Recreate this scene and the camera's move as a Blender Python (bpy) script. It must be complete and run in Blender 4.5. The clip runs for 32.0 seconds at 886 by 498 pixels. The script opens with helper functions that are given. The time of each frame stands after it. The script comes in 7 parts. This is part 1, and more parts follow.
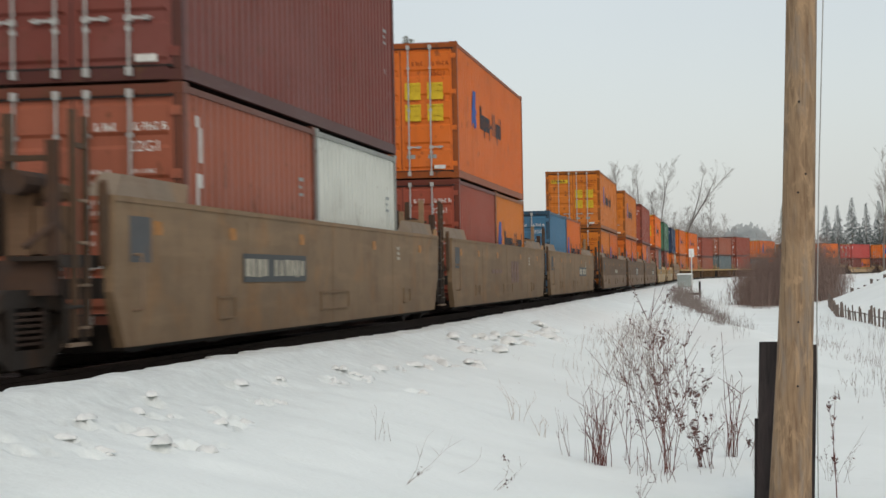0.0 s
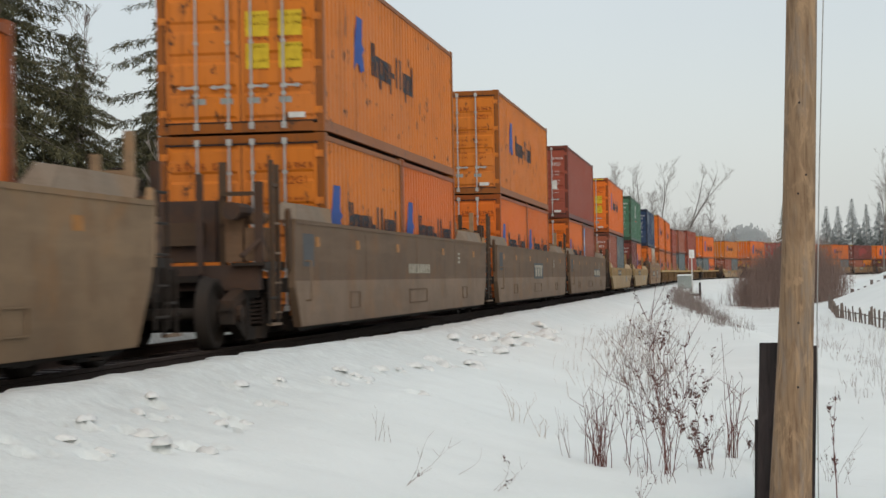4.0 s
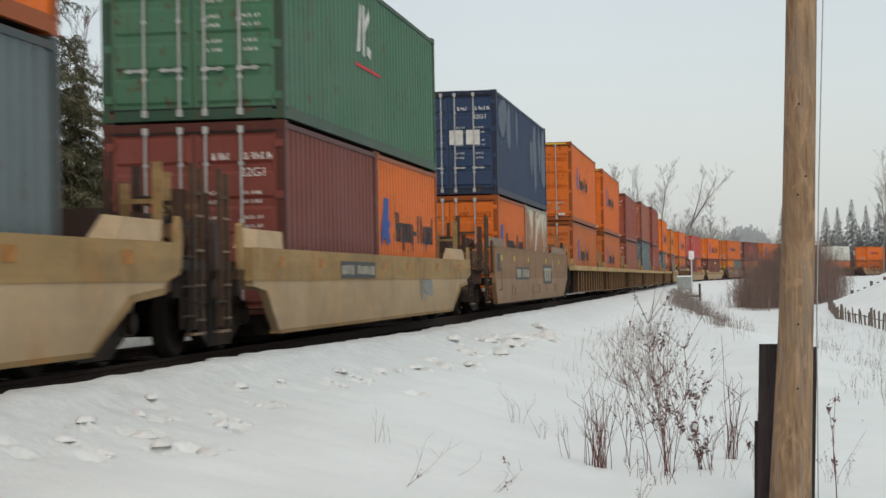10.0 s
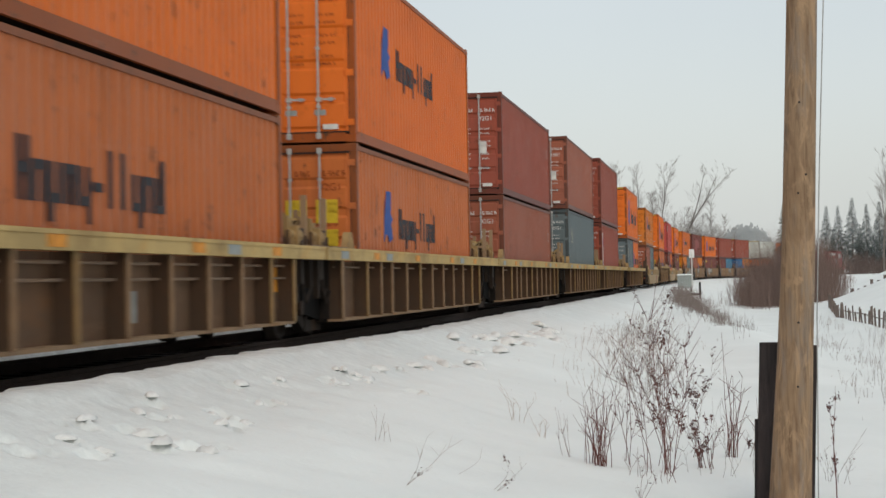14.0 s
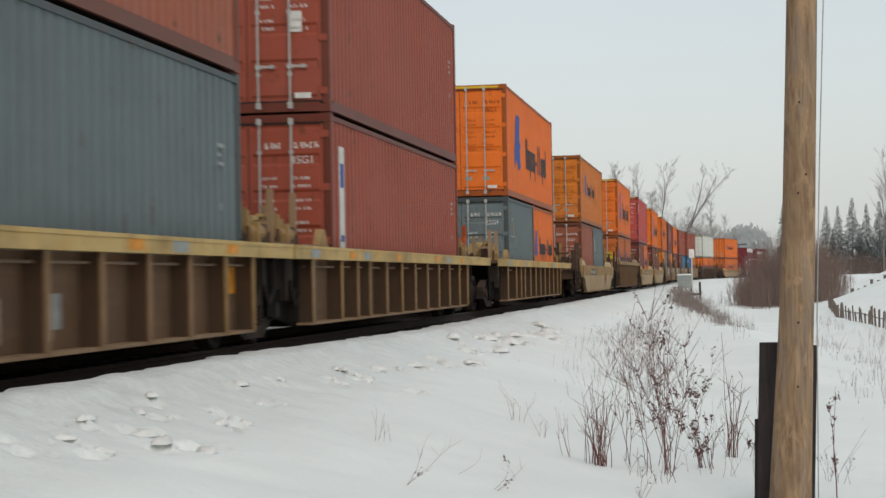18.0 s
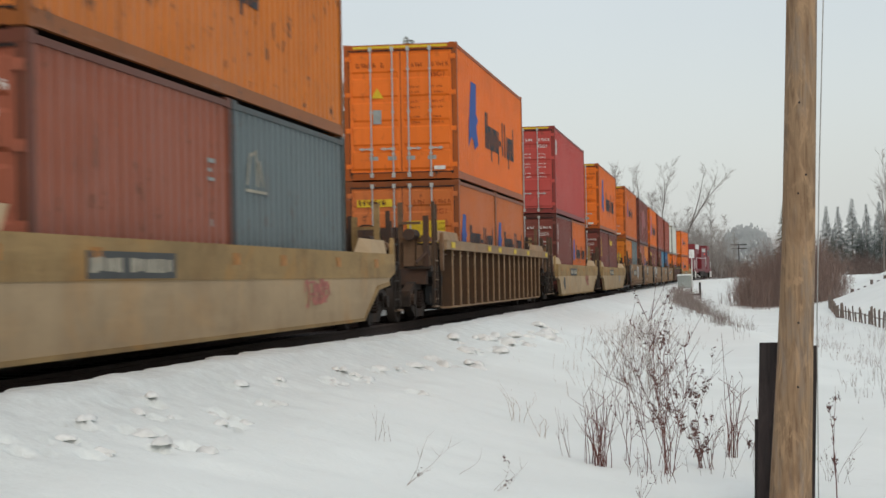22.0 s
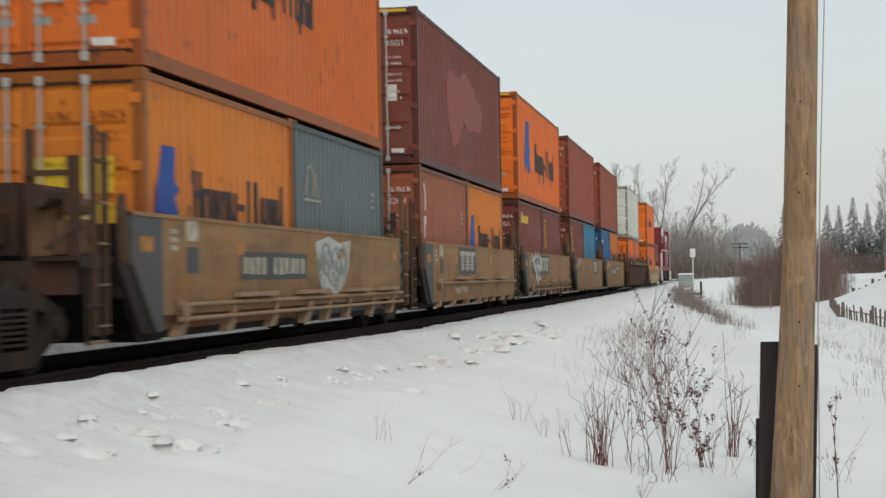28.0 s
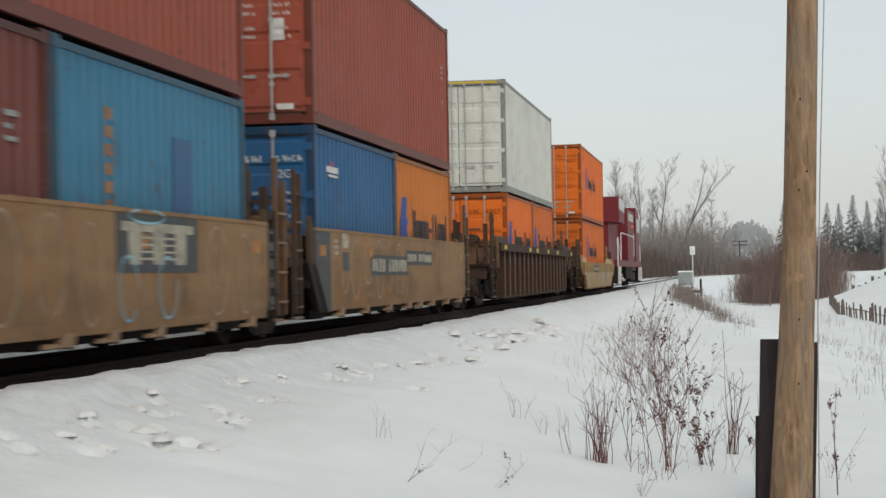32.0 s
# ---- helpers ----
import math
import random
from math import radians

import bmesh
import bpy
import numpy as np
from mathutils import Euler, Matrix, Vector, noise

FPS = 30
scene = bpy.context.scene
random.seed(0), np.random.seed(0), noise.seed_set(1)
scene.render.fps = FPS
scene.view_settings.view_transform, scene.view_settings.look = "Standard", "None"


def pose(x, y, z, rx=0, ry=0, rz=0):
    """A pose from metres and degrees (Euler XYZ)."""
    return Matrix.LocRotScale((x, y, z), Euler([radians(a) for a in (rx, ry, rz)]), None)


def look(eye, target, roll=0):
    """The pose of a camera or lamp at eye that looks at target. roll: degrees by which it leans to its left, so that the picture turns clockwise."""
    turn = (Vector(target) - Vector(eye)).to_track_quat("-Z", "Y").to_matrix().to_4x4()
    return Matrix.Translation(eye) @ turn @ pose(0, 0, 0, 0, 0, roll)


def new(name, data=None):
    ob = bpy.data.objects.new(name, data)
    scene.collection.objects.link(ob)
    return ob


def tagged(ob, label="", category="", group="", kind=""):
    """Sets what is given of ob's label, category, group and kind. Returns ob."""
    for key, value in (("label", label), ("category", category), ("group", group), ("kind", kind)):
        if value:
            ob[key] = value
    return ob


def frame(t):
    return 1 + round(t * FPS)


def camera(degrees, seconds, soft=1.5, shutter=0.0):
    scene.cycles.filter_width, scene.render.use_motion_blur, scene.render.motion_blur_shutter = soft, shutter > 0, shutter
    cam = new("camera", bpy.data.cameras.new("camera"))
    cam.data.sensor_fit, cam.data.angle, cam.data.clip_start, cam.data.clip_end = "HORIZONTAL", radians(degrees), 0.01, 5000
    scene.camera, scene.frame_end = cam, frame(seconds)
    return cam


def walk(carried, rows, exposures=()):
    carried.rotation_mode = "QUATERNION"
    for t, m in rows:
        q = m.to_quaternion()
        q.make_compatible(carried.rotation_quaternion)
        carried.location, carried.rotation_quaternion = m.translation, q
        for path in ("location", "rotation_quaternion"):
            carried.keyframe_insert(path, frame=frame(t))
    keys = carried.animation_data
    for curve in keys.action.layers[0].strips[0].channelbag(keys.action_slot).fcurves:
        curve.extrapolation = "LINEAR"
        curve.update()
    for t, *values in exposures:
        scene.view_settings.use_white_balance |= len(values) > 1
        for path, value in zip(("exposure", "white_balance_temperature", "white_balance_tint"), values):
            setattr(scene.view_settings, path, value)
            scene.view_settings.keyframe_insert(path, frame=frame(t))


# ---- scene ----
# Freight train of container well cars on a snowy line; z = 0 at rail top, x runs along the straight track.
EYE = (0.0, 0.0, 0.78)
YAW, PITCH, ROLL, FOCAL = 0.156941, 0.016956, -1.053, 3185.2


def aim(dx=0.0, dy=0.0):
    """The camera's pose, swung by a small shake of the tripod."""
    yaw, pitch = YAW + dx / FOCAL, PITCH + dy / FOCAL
    way = Vector((math.cos(yaw) * math.cos(pitch), math.sin(yaw) * math.cos(pitch), math.sin(pitch)))
    return look(EYE, Vector(EYE) + way * 10.0, ROLL)


cam = camera(27.656, 32.0, soft=1.5, shutter=0.4)
walk(cam, [
    (0.0, aim(-0.3, -1.5)), (0.5, aim(0, -1)), (1.0, aim()), (3.5, aim()), (5.5, aim(0, 1.8)), (6.0, aim(0, 1)),
    (6.5, aim()), (9.5, aim()), (10.0, aim(-0.5, 2.5)), (10.5, aim(0, 0.8)), (11.0, aim(0, 2)), (11.5, aim(0, 2.6)),
    (12.0, aim(0, 1.5)), (12.5, aim()), (13.5, aim(0, -0.2)), (14.5, aim(0, -0.8)), (16.5, aim(0, -1.3)),
    (17.0, aim(0, -0.7)), (18.0, aim(0, -0.5)), (20.5, aim(0, -0.4)), (21.0, aim(0, 1.4)), (21.5, aim(0, 1.2)),
    (22.0, aim()), (22.5, aim(-0.3, -0.6)), (23.0, aim(-3, -1)), (23.5, aim(-1.7, -1.3)), (24.0, aim(-0.3, -3.3)),
    (24.5, aim(-0.5, -1.7)), (25.0, aim(0, -1.7)), (25.5, aim(0, -1.2)), (27.5, aim(1.5, 0)), (28.0, aim(1.8, -1.6)),
    (28.5, aim(2, -3)), (29.0, aim(2.5, -4.4)), (29.5, aim(2.7, -4.6)), (30.0, aim(2.5, -5.2)),
    (30.5, aim(2.3, -5.5)), (31.0, aim(2.3, -5.6)), (31.5, aim(1.5, -5.4)), (32.0, aim(1.5, -6))])

# ---- light ----
world = bpy.data.worlds.new("overcast")
scene.world = world
world.use_nodes = True
wn, wl = world.node_tree.nodes, world.node_tree.links
wn.clear()
sky = wn.new("ShaderNodeTexSky")
sky.sky_type, sky.sun_disc = "NISHITA", False
sky.sun_elevation, sky.sun_rotation = radians(38), radians(253)
sky.dust_density, sky.air_density = 4.0, 1.0
sky_bg = wn.new("ShaderNodeBackground")
sky_bg.inputs[1].default_value = 0.05
wl.new(sky.outputs[0], sky_bg.inputs[0])
cloud_bg = wn.new("ShaderNodeBackground")
cloud_bg.inputs[0].default_value, cloud_bg.inputs[1].default_value = (0.675, 0.70, 0.684, 1), 0.80
# thin overcast, paler towards the horizon and faintly uneven
wtc, wsep, wrange, wnoise, wmul = (wn.new(k) for k in ("ShaderNodeTexCoord", "ShaderNodeSeparateXYZ", "ShaderNodeMapRange", "ShaderNodeTexNoise", "ShaderNodeMath"))
wl.new(wtc.outputs["Generated"], wsep.inputs[0])
wl.new(wsep.outputs[2], wrange.inputs["Value"])
for k, v in zip(("From Min", "From Max", "To Min", "To Max"), (0.0, 0.14, 0.86, 0.76)):
    wrange.inputs[k].default_value = v
wl.new(wtc.outputs["Generated"], wnoise.inputs["Vector"])
wnoise.inputs["Scale"].default_value, wnoise.inputs["Detail"].default_value = 5.0, 4.0
wmul.operation = "MULTIPLY_ADD"
wl.new(wnoise.outputs["Fac"], wmul.inputs[0])
wmul.inputs[1].default_value = 0.10
wl.new(wrange.outputs[0], wmul.inputs[2])
wsub = wn.new("ShaderNodeMath")
wsub.operation, wsub.inputs[1].default_value = "SUBTRACT", 0.04
wl.new(wmul.outputs[0], wsub.inputs[0])
wl.new(wsub.outputs[0], cloud_bg.inputs[1])
both = wn.new("ShaderNodeAddShader")
wout = wn.new("ShaderNodeOutputWorld")
wl.new(sky_bg.outputs[0], both.inputs[0])
wl.new(cloud_bg.outputs[0], both.inputs[1])
wl.new(both.outputs[0], wout.inputs[0])
sun = new("sun", bpy.data.lights.new("sun", "SUN"))
sun.data.energy, sun.data.angle, sun.data.color = 0.46, radians(50), (1.0, 0.96, 0.90)
sun.matrix_world = look((0, 0, 60), (26, 8, 39))
scene.view_settings.exposure = 0.0


# ---- materials ----
def material(name, rough=0.6, metal=0.0):
    m = bpy.data.materials.new(name)
    m.use_nodes = True
    n, l = m.node_tree.nodes, m.node_tree.links
    b = n["Principled BSDF"]
    b.inputs["Roughness"].default_value, b.inputs["Metallic"].default_value = rough, metal
    return m, n, l, b


def noise_node(n, l, scale, detail=4.0, stretch=(1, 1, 1), coord="Object", rough=0.55, swirl=0.0):
    tc, mp, t = n.new("ShaderNodeTexCoord"), n.new("ShaderNodeMapping"), n.new("ShaderNodeTexNoise")
    mp.inputs["Scale"].default_value = stretch
    l.new(tc.outputs[coord], mp.inputs[0])
    l.new(mp.outputs[0], t.inputs["Vector"])
    t.inputs["Scale"].default_value, t.inputs["Detail"].default_value, t.inputs["Roughness"].default_value = scale, detail, rough
    t.inputs["Distortion"].default_value = swirl
    return t.outputs["Fac"]


def ramp(n, l, fac, stops):
    r = n.new("ShaderNodeValToRGB")
    e = r.color_ramp.elements
    while len(e) < len(stops):
        e.new(0.5)
    for k, (p, c) in zip(e, stops):
        k.position, k.color = p, (*c, 1) if len(c) == 3 else c
    l.new(fac, r.inputs[0])
    return r.outputs[0]


def mix(n, l, fac, a, b, mode="MIX"):
    x = n.new("ShaderNodeMix")
    x.data_type, x.blend_type = "RGBA", mode
    for s, v in ((x.inputs[0], fac), (x.inputs[6], a), (x.inputs[7], b)):
        if isinstance(v, bpy.types.NodeSocket):
            l.new(v, s)
        elif isinstance(v, (int, float)):
            s.default_value = v
        else:
            s.default_value = (*v, 1)
    return x.outputs[2]


def bump(n, l, b, fac, strength, distance):
    u = n.new("ShaderNodeBump")
    u.inputs["Strength"].default_value, u.inputs["Distance"].default_value = strength, distance
    l.new(fac, u.inputs["Height"])
    l.new(u.outputs[0], b.inputs["Normal"])


GREY = lambda v: (v, v, v)


def mul(c, k):
    return tuple(x * k for x in c)


def random_tone(n, l, colour, amount):
    """The colour, lighter or darker from object to object."""
    oi = n.new("ShaderNodeObjectInfo")
    r = ramp(n, l, oi.outputs["Random"], [(0, mul(colour, 1 - amount)), (1, mul(colour, 1 + amount))])
    return r


def paint(name, colour, rust=0.35, rough=0.55, fade=0.25, streak=(0.085, 0.036, 0.016), gloss=0.25, eaten=0.0):
    """Weathered enamel on steel: faded patches, dirt and rust that run down, scrapes and rust specks."""
    m, n, l, b = material(name, rough)
    b.inputs["Specular IOR Level"].default_value = gloss
    base = random_tone(n, l, colour, 0.07)
    pale = tuple(min(1, c * 0.85 + 0.05) for c in colour)
    big = ramp(n, l, noise_node(n, l, 0.5, 4), [(0.42, GREY(0)), (0.62, GREY(fade * 1.3))])
    c = mix(n, l, big, base, pale)
    dim = ramp(n, l, noise_node(n, l, 0.9, 5, (0.7, 1, 1.5)), [(0.46, GREY(0)), (0.66, GREY(0.30))])
    c = mix(n, l, dim, c, mul(colour, 0.66))
    run = ramp(n, l, noise_node(n, l, 3.2, 7, (1.8, 1.8, 0.08), rough=0.65), [(0.52, GREY(0)), (0.68, GREY(min(1, rust * 0.95)))])
    c = mix(n, l, run, c, tuple(a * 0.4 + s * 0.6 for a, s in zip(colour, streak)))
    scrape = ramp(n, l, noise_node(n, l, 2.2, 6, (0.25, 0.25, 3.5), rough=0.7), [(0.60, GREY(0)), (0.66, GREY(rust * 0.6))])
    c = mix(n, l, scrape, c, pale)
    if eaten:
        worn = ramp(n, l, noise_node(n, l, 0.75, 7, (1, 1, 0.7), rough=0.6, swirl=0.8), [(0.43, GREY(0)), (0.53, GREY(eaten))])
        c = mix(n, l, worn, c, (0.24, 0.085, 0.018))
    spot = ramp(n, l, noise_node(n, l, 4.5, 9, (1, 1, 0.7), rough=0.72), [(0.58, GREY(0)), (0.63, GREY(min(1, rust * 1.7)))])
    c = mix(n, l, spot, c, streak)
    l.new(c, b.inputs["Base Color"])
    bump(n, l, b, noise_node(n, l, 24, 4), 0.15, 0.01)
    return m


def grimy(name, colour, dirt=(0.045, 0.034, 0.026), amount=0.5, rough=0.8, rust=(0.115, 0.052, 0.022)):
    """Car-body paint under road dust, rust bloom and brake dirt."""
    m, n, l, b = material(name, rough)
    b.inputs["Specular IOR Level"].default_value = 0.2
    base = random_tone(n, l, colour, 0.07)
    blot = ramp(n, l, noise_node(n, l, 0.55, 6, (1, 1, 1.8), rough=0.65), [(0.42, GREY(0)), (0.60, GREY(amount))])
    c = mix(n, l, blot, base, tuple(a * 0.45 + d * 0.55 for a, d in zip(colour, dirt)))
    bloom = ramp(n, l, noise_node(n, l, 1.6, 9, (1, 1, 0.8), rough=0.7), [(0.51, GREY(0)), (0.60, GREY(amount * 0.95))])
    c = mix(n, l, bloom, c, tuple(a * 0.4 + d * 0.6 for a, d in zip(colour, rust)))
    run = ramp(n, l, noise_node(n, l, 2.6, 7, (1.5, 1.5, 0.16), rough=0.65), [(0.52, GREY(0)), (0.70, GREY(amount * 0.6))])
    c = mix(n, l, run, c, tuple(a * 0.35 + d * 0.65 for a, d in zip(colour, dirt)))
    dust = ramp(n, l, noise_node(n, l, 1.1, 5, (0.35, 0.35, 4.0)), [(0.52, GREY(0)), (0.68, GREY(amount * 0.7))])
    c = mix(n, l, dust, c, tuple(min(1, a * 1.25 + d * min(1, colour[0] / 0.15)) for a, d in zip(colour, (0.030, 0.021, 0.013))))
    warm = ramp(n, l, noise_node(n, l, 0.8, 5, (1, 1, 1.3), rough=0.6, swirl=0.6), [(0.54, GREY(0)), (0.66, GREY(amount * 0.9))])
    c = mix(n, l, warm, c, (colour[0] * 1.15 + 0.03 * min(1, colour[0] / 0.15), colour[1] * 0.92 + 0.006 * min(1, colour[0] / 0.15), colour[2] * 0.6))
    fine = ramp(n, l, noise_node(n, l, 9, 7, rough=0.7), [(0.56, GREY(0)), (0.74, GREY(amount * 0.7))])
    c = mix(n, l, fine, c, dirt)
    l.new(c, b.inputs["Base Color"])
    bump(n, l, b, noise_node(n, l, 16, 5), 0.2, 0.01)
    return m


def plain(name, colour, rough=0.6, metal=0.0, vary=0.15, scale=6.0):
    m, n, l, b = material(name, rough, metal)
    b.inputs["Specular IOR Level"].default_value = 0.18
    c = ramp(n, l, noise_node(n, l, scale, 5), [(0.3, mul(colour, 1 - vary)), (0.7, mul(colour, 1 + vary))])
    l.new(c, b.inputs["Base Color"])
    bump(n, l, b, noise_node(n, l, scale * 5, 3), 0.1, 0.006)
    return m


def snow_material():
    m, n, l, b = material("snow", 0.65)
    c = ramp(n, l, noise_node(n, l, 0.35, 4, coord="Object"), [(0.35, (0.735, 0.775, 0.76)), (0.65, (0.795, 0.835, 0.82))])
    grit = ramp(n, l, noise_node(n, l, 3.2, 8, rough=0.75), [(0.57, GREY(0)), (0.72, GREY(0.20))])
    c = mix(n, l, grit, c, (0.52, 0.52, 0.49))
    # brake dust blown off the passing trains lies along the line
    tc, sep, far = n.new("ShaderNodeTexCoord"), n.new("ShaderNodeSeparateXYZ"), n.new("ShaderNodeMapRange")
    l.new(tc.outputs["Object"], sep.inputs[0])
    l.new(sep.outputs[1], far.inputs["Value"])
    for k, v in zip(("From Min", "From Max", "To Min", "To Max"), (3.0, 4.75, 0.0, 1.0)):
        far.inputs[k].default_value = v
    soot = ramp(n, l, noise_node(n, l, 5.0, 8, rough=0.8), [(0.34, GREY(0.22)), (0.62, GREY(0.80))])
    c = mix(n, l, mix(n, l, 1.0, far.outputs[0], soot, "MULTIPLY"), c, (0.355, 0.365, 0.355))
    l.new(c, b.inputs["Base Color"])
    b.inputs["Subsurface Weight"].default_value = 0.0
    add = n.new("ShaderNodeMath")
    add.operation = "MULTIPLY_ADD"
    l.new(noise_node(n, l, 2.2, 6), add.inputs[0])
    add.inputs[1].default_value = 1.0
    l.new(noise_node(n, l, 14, 4), add.inputs[2])
    bump(n, l, b, add.outputs[0], 0.2, 0.05)
    return m


def ballast_material():
    m, n, l, b = material("ballast", 0.9)
    tc, v = n.new("ShaderNodeTexCoord"), n.new("ShaderNodeTexVoronoi")
    v.inputs["Scale"].default_value = 18
    l.new(tc.outputs["Object"], v.inputs["Vector"])
    stone = ramp(n, l, v.outputs["Color"], [(0.1, (0.014, 0.013, 0.012)), (0.9, (0.06, 0.055, 0.05))])
    patch = ramp(n, l, noise_node(n, l, 1.1, 6, rough=0.7), [(0.57, GREY(0)), (0.66, GREY(0.85))])
    l.new(mix(n, l, patch, stone, (0.8, 0.82, 0.84)), b.inputs["Base Color"])
    bump(n, l, b, v.outputs["Distance"], 0.8, 0.04)
    return m


def wood_material(name, light, dark, scale=2.2):
    m, n, l, b = material(name, 0.85)
    g = noise_node(n, l, scale * 3, 8, (4, 4, 0.30), rough=0.65, swirl=1.2)
    c = ramp(n, l, g, [(0.32, dark), (0.5, light), (0.72, mul(light, 1.3))])
    knots = ramp(n, l, noise_node(n, l, scale * 1.1, 4, (2.4, 2.4, 0.8), rough=0.6, swirl=2.0), [(0.52, GREY(0)), (0.60, GREY(0.75))])
    c = mix(n, l, knots, c, mul(light, 1.45))
    grey = ramp(n, l, noise_node(n, l, scale * 1.6, 5, (2.2, 2.2, 0.45), rough=0.65), [(0.5, GREY(0)), (0.64, GREY(0.5))])
    c = mix(n, l, grey, c, tuple(sum(light) / 3 * k for k in (1.08, 1.0, 0.92)))
    tan = ramp(n, l, noise_node(n, l, scale * .8, 5, (2, 2, 0.5), swirl=2.5), [(0.5, GREY(0)), (0.66, GREY(0.55))])
    c = mix(n, l, tan, c, mul(dark, 1.25))
    crack = ramp(n, l, noise_node(n, l, scale * 2.6, 5, (7, 7, 0.10), rough=0.6), [(0.66, GREY(0)), (0.70, GREY(0.8))])
    c = mix(n, l, crack, c, mul(dark, 0.4))
    l.new(c, b.inputs["Base Color"])
    bump(n, l, b, g, 0.5, 0.02)
    return m


def foliage(name, a, c_, snow=0.0):
    m, n, l, b = material(name, 0.8)
    g = n.new("ShaderNodeNewGeometry")
    c = ramp(n, l, g.outputs["Random Per Island"], [(0.0, a), (1.0 - snow if snow else 1.0, c_)] if not snow else
             [(0.0, a), (1 - snow - 0.02, c_), (1 - snow + 0.02, (0.62, 0.65, 0.67))])
    l.new(c, b.inputs["Base Color"])
    return m


def glow(name, colour, strength):
    m, n, l, b = material(name, 0.3)
    b.inputs["Base Color"].default_value = (*colour, 1)
    b.inputs["Emission Color"].default_value = (*colour, 1)
    b.inputs["Emission Strength"].default_value = strength
    return m


COLOURS = {
    # colour, rust, fading
    "orange": ((0.575, 0.126, 0.011), 0.34, 0.2), "bright_orange": ((0.65, 0.138, 0.011), 0.14, 0.1), "old_orange": ((0.53, 0.150, 0.011), 0.62, 0.3),
    "dusty_orange": ((0.45, 0.120, 0.026), 0.42, 0.35), "yellow_orange": ((0.54, 0.160, 0.012), 0.42, 0.2), "red_brown": ((0.268, 0.057, 0.031), 0.32, 0.2),
    "maroon": ((0.158, 0.038, 0.027), 0.28, 0.28), "rose_brown": ((0.280, 0.082, 0.044), 0.40, 0.3), "crimson": ((0.42, 0.058, 0.048), 0.24, 0.25),
    "green": ((0.050, 0.135, 0.078), 0.42, 0.3), "navy": ((0.016, 0.037, 0.088), 0.24, 0.2), "blue": ((0.016, 0.095, 0.22), 0.3, 0.2),
    "sky_blue": ((0.035, 0.165, 0.27), 0.36, 0.2), "slate": ((0.110, 0.140, 0.147), 0.24, 0.2), "dusty_blue": ((0.048, 0.145, 0.245), 0.36, 0.3), "white": ((0.54, 0.55, 0.50), 0.16, 0.1), "rusty_white": ((0.56, 0.54, 0.45), 0.62, 0.1)}
PAINT = {k: paint(k + "_paint", c, r, fade=f, **({"streak": (0.16, 0.06, 0.014), "eaten": 0.85} if k == "rusty_white" else {})) for k, (c, r, f) in COLOURS.items()}
# frame paint: more rust, and darkened for wear and the shadow between stacks
WORN_SHADED = {k: paint(k + "_worn_shaded_edge_paint", mul(c, 0.45), min(1, r + 0.45), fade=f * 0.5) for k, (c, r, f) in COLOURS.items()}
GRIME = {
    "tan": grimy("tan_car_paint", (0.208, 0.138, 0.081), amount=0.42),
    "grey": grimy("grey_brown_car_paint", (0.143, 0.093, 0.059), amount=0.4),
    "pale": grimy("pale_grey_car_paint", (0.220, 0.155, 0.108), amount=0.35),
    "buffy": grimy("buff_brown_car_paint", (0.245, 0.148, 0.084), amount=0.35),
    "sand": grimy("sand_car_paint", (0.295, 0.198, 0.126), amount=0.3),
    "guide": grimy("guide_plate_paint", (0.215, 0.165, 0.12), amount=0.45),
    "cream": grimy("cream_car_paint", (0.43, 0.315, 0.190), amount=0.30),
    "ochre": grimy("ochre_car_paint", (0.31, 0.205, 0.090), amount=0.55),
    "yellow": grimy("yellow_chord_paint", (0.47, 0.335, 0.140), amount=0.55),
    "brown": grimy("brown_rib_paint", (0.145, 0.087, 0.052), amount=0.6),
    "buff": grimy("buff_car_paint", (0.255, 0.152, 0.076), amount=0.55),
    "rib": grimy("tan_rib_paint", (0.30, 0.20, 0.118), amount=0.45),
    "rusty": grimy("dark_rusty_steel", (0.075, 0.047, 0.030), amount=0.5),
    "plum_edge": grimy("plum_rib_edge_paint", (0.165, 0.120, 0.115), amount=0.4),
    "plum": grimy("plum_car_paint", (0.050, 0.033, 0.027), amount=0.5),
    "dark": grimy("dark_underframe_paint", (0.016, 0.0135, 0.012), amount=0.5, rust=(0.04, 0.022, 0.014)),
    "casting": grimy("dusty_cast_steel", (0.026, 0.021, 0.018), amount=0.5),
    "steel": grimy("dirty_steel", (0.026, 0.021, 0.018), amount=0.5, rust=(0.045, 0.024, 0.014)),
}
WHITE, BLUE_MARK, DARK_MARK = plain("white_lettering", (0.55, 0.54, 0.51)), plain("blue_mark", (0.018, 0.065, 0.27)), plain("dark_blue_mark", (0.022, 0.018, 0.022))
YELLOW_MARK, RED_MARK, PLATE = plain("yellow_decal", (0.55, 0.38, 0.025)), plain("red_decal", (0.5, 0.02, 0.03)), plain("dark_plate", (0.052, 0.055, 0.056))
CODE_MARK = plain("brown_code_paint", (0.20, 0.045, 0.008))
PALE_MARK, GREY_MARK = plain("pale_lettering", (0.32, 0.29, 0.225), vary=0.35, scale=9), plain("grey_decal", (0.25, 0.27, 0.26))
ORANGE_MARK, PINK_MARK = plain("orange_reflector", (0.32, 0.135, 0.03), vary=0.45), plain("pink_scrawl", (0.38, 0.13, 0.10), vary=0.4)
BRIGHT_REFLECTOR = plain("orange_reflector_patch", (0.55, 0.22, 0.025), vary=0.3)
ZINC = plain("galvanised_rod", (0.36, 0.36, 0.345), 0.5, 0.15)
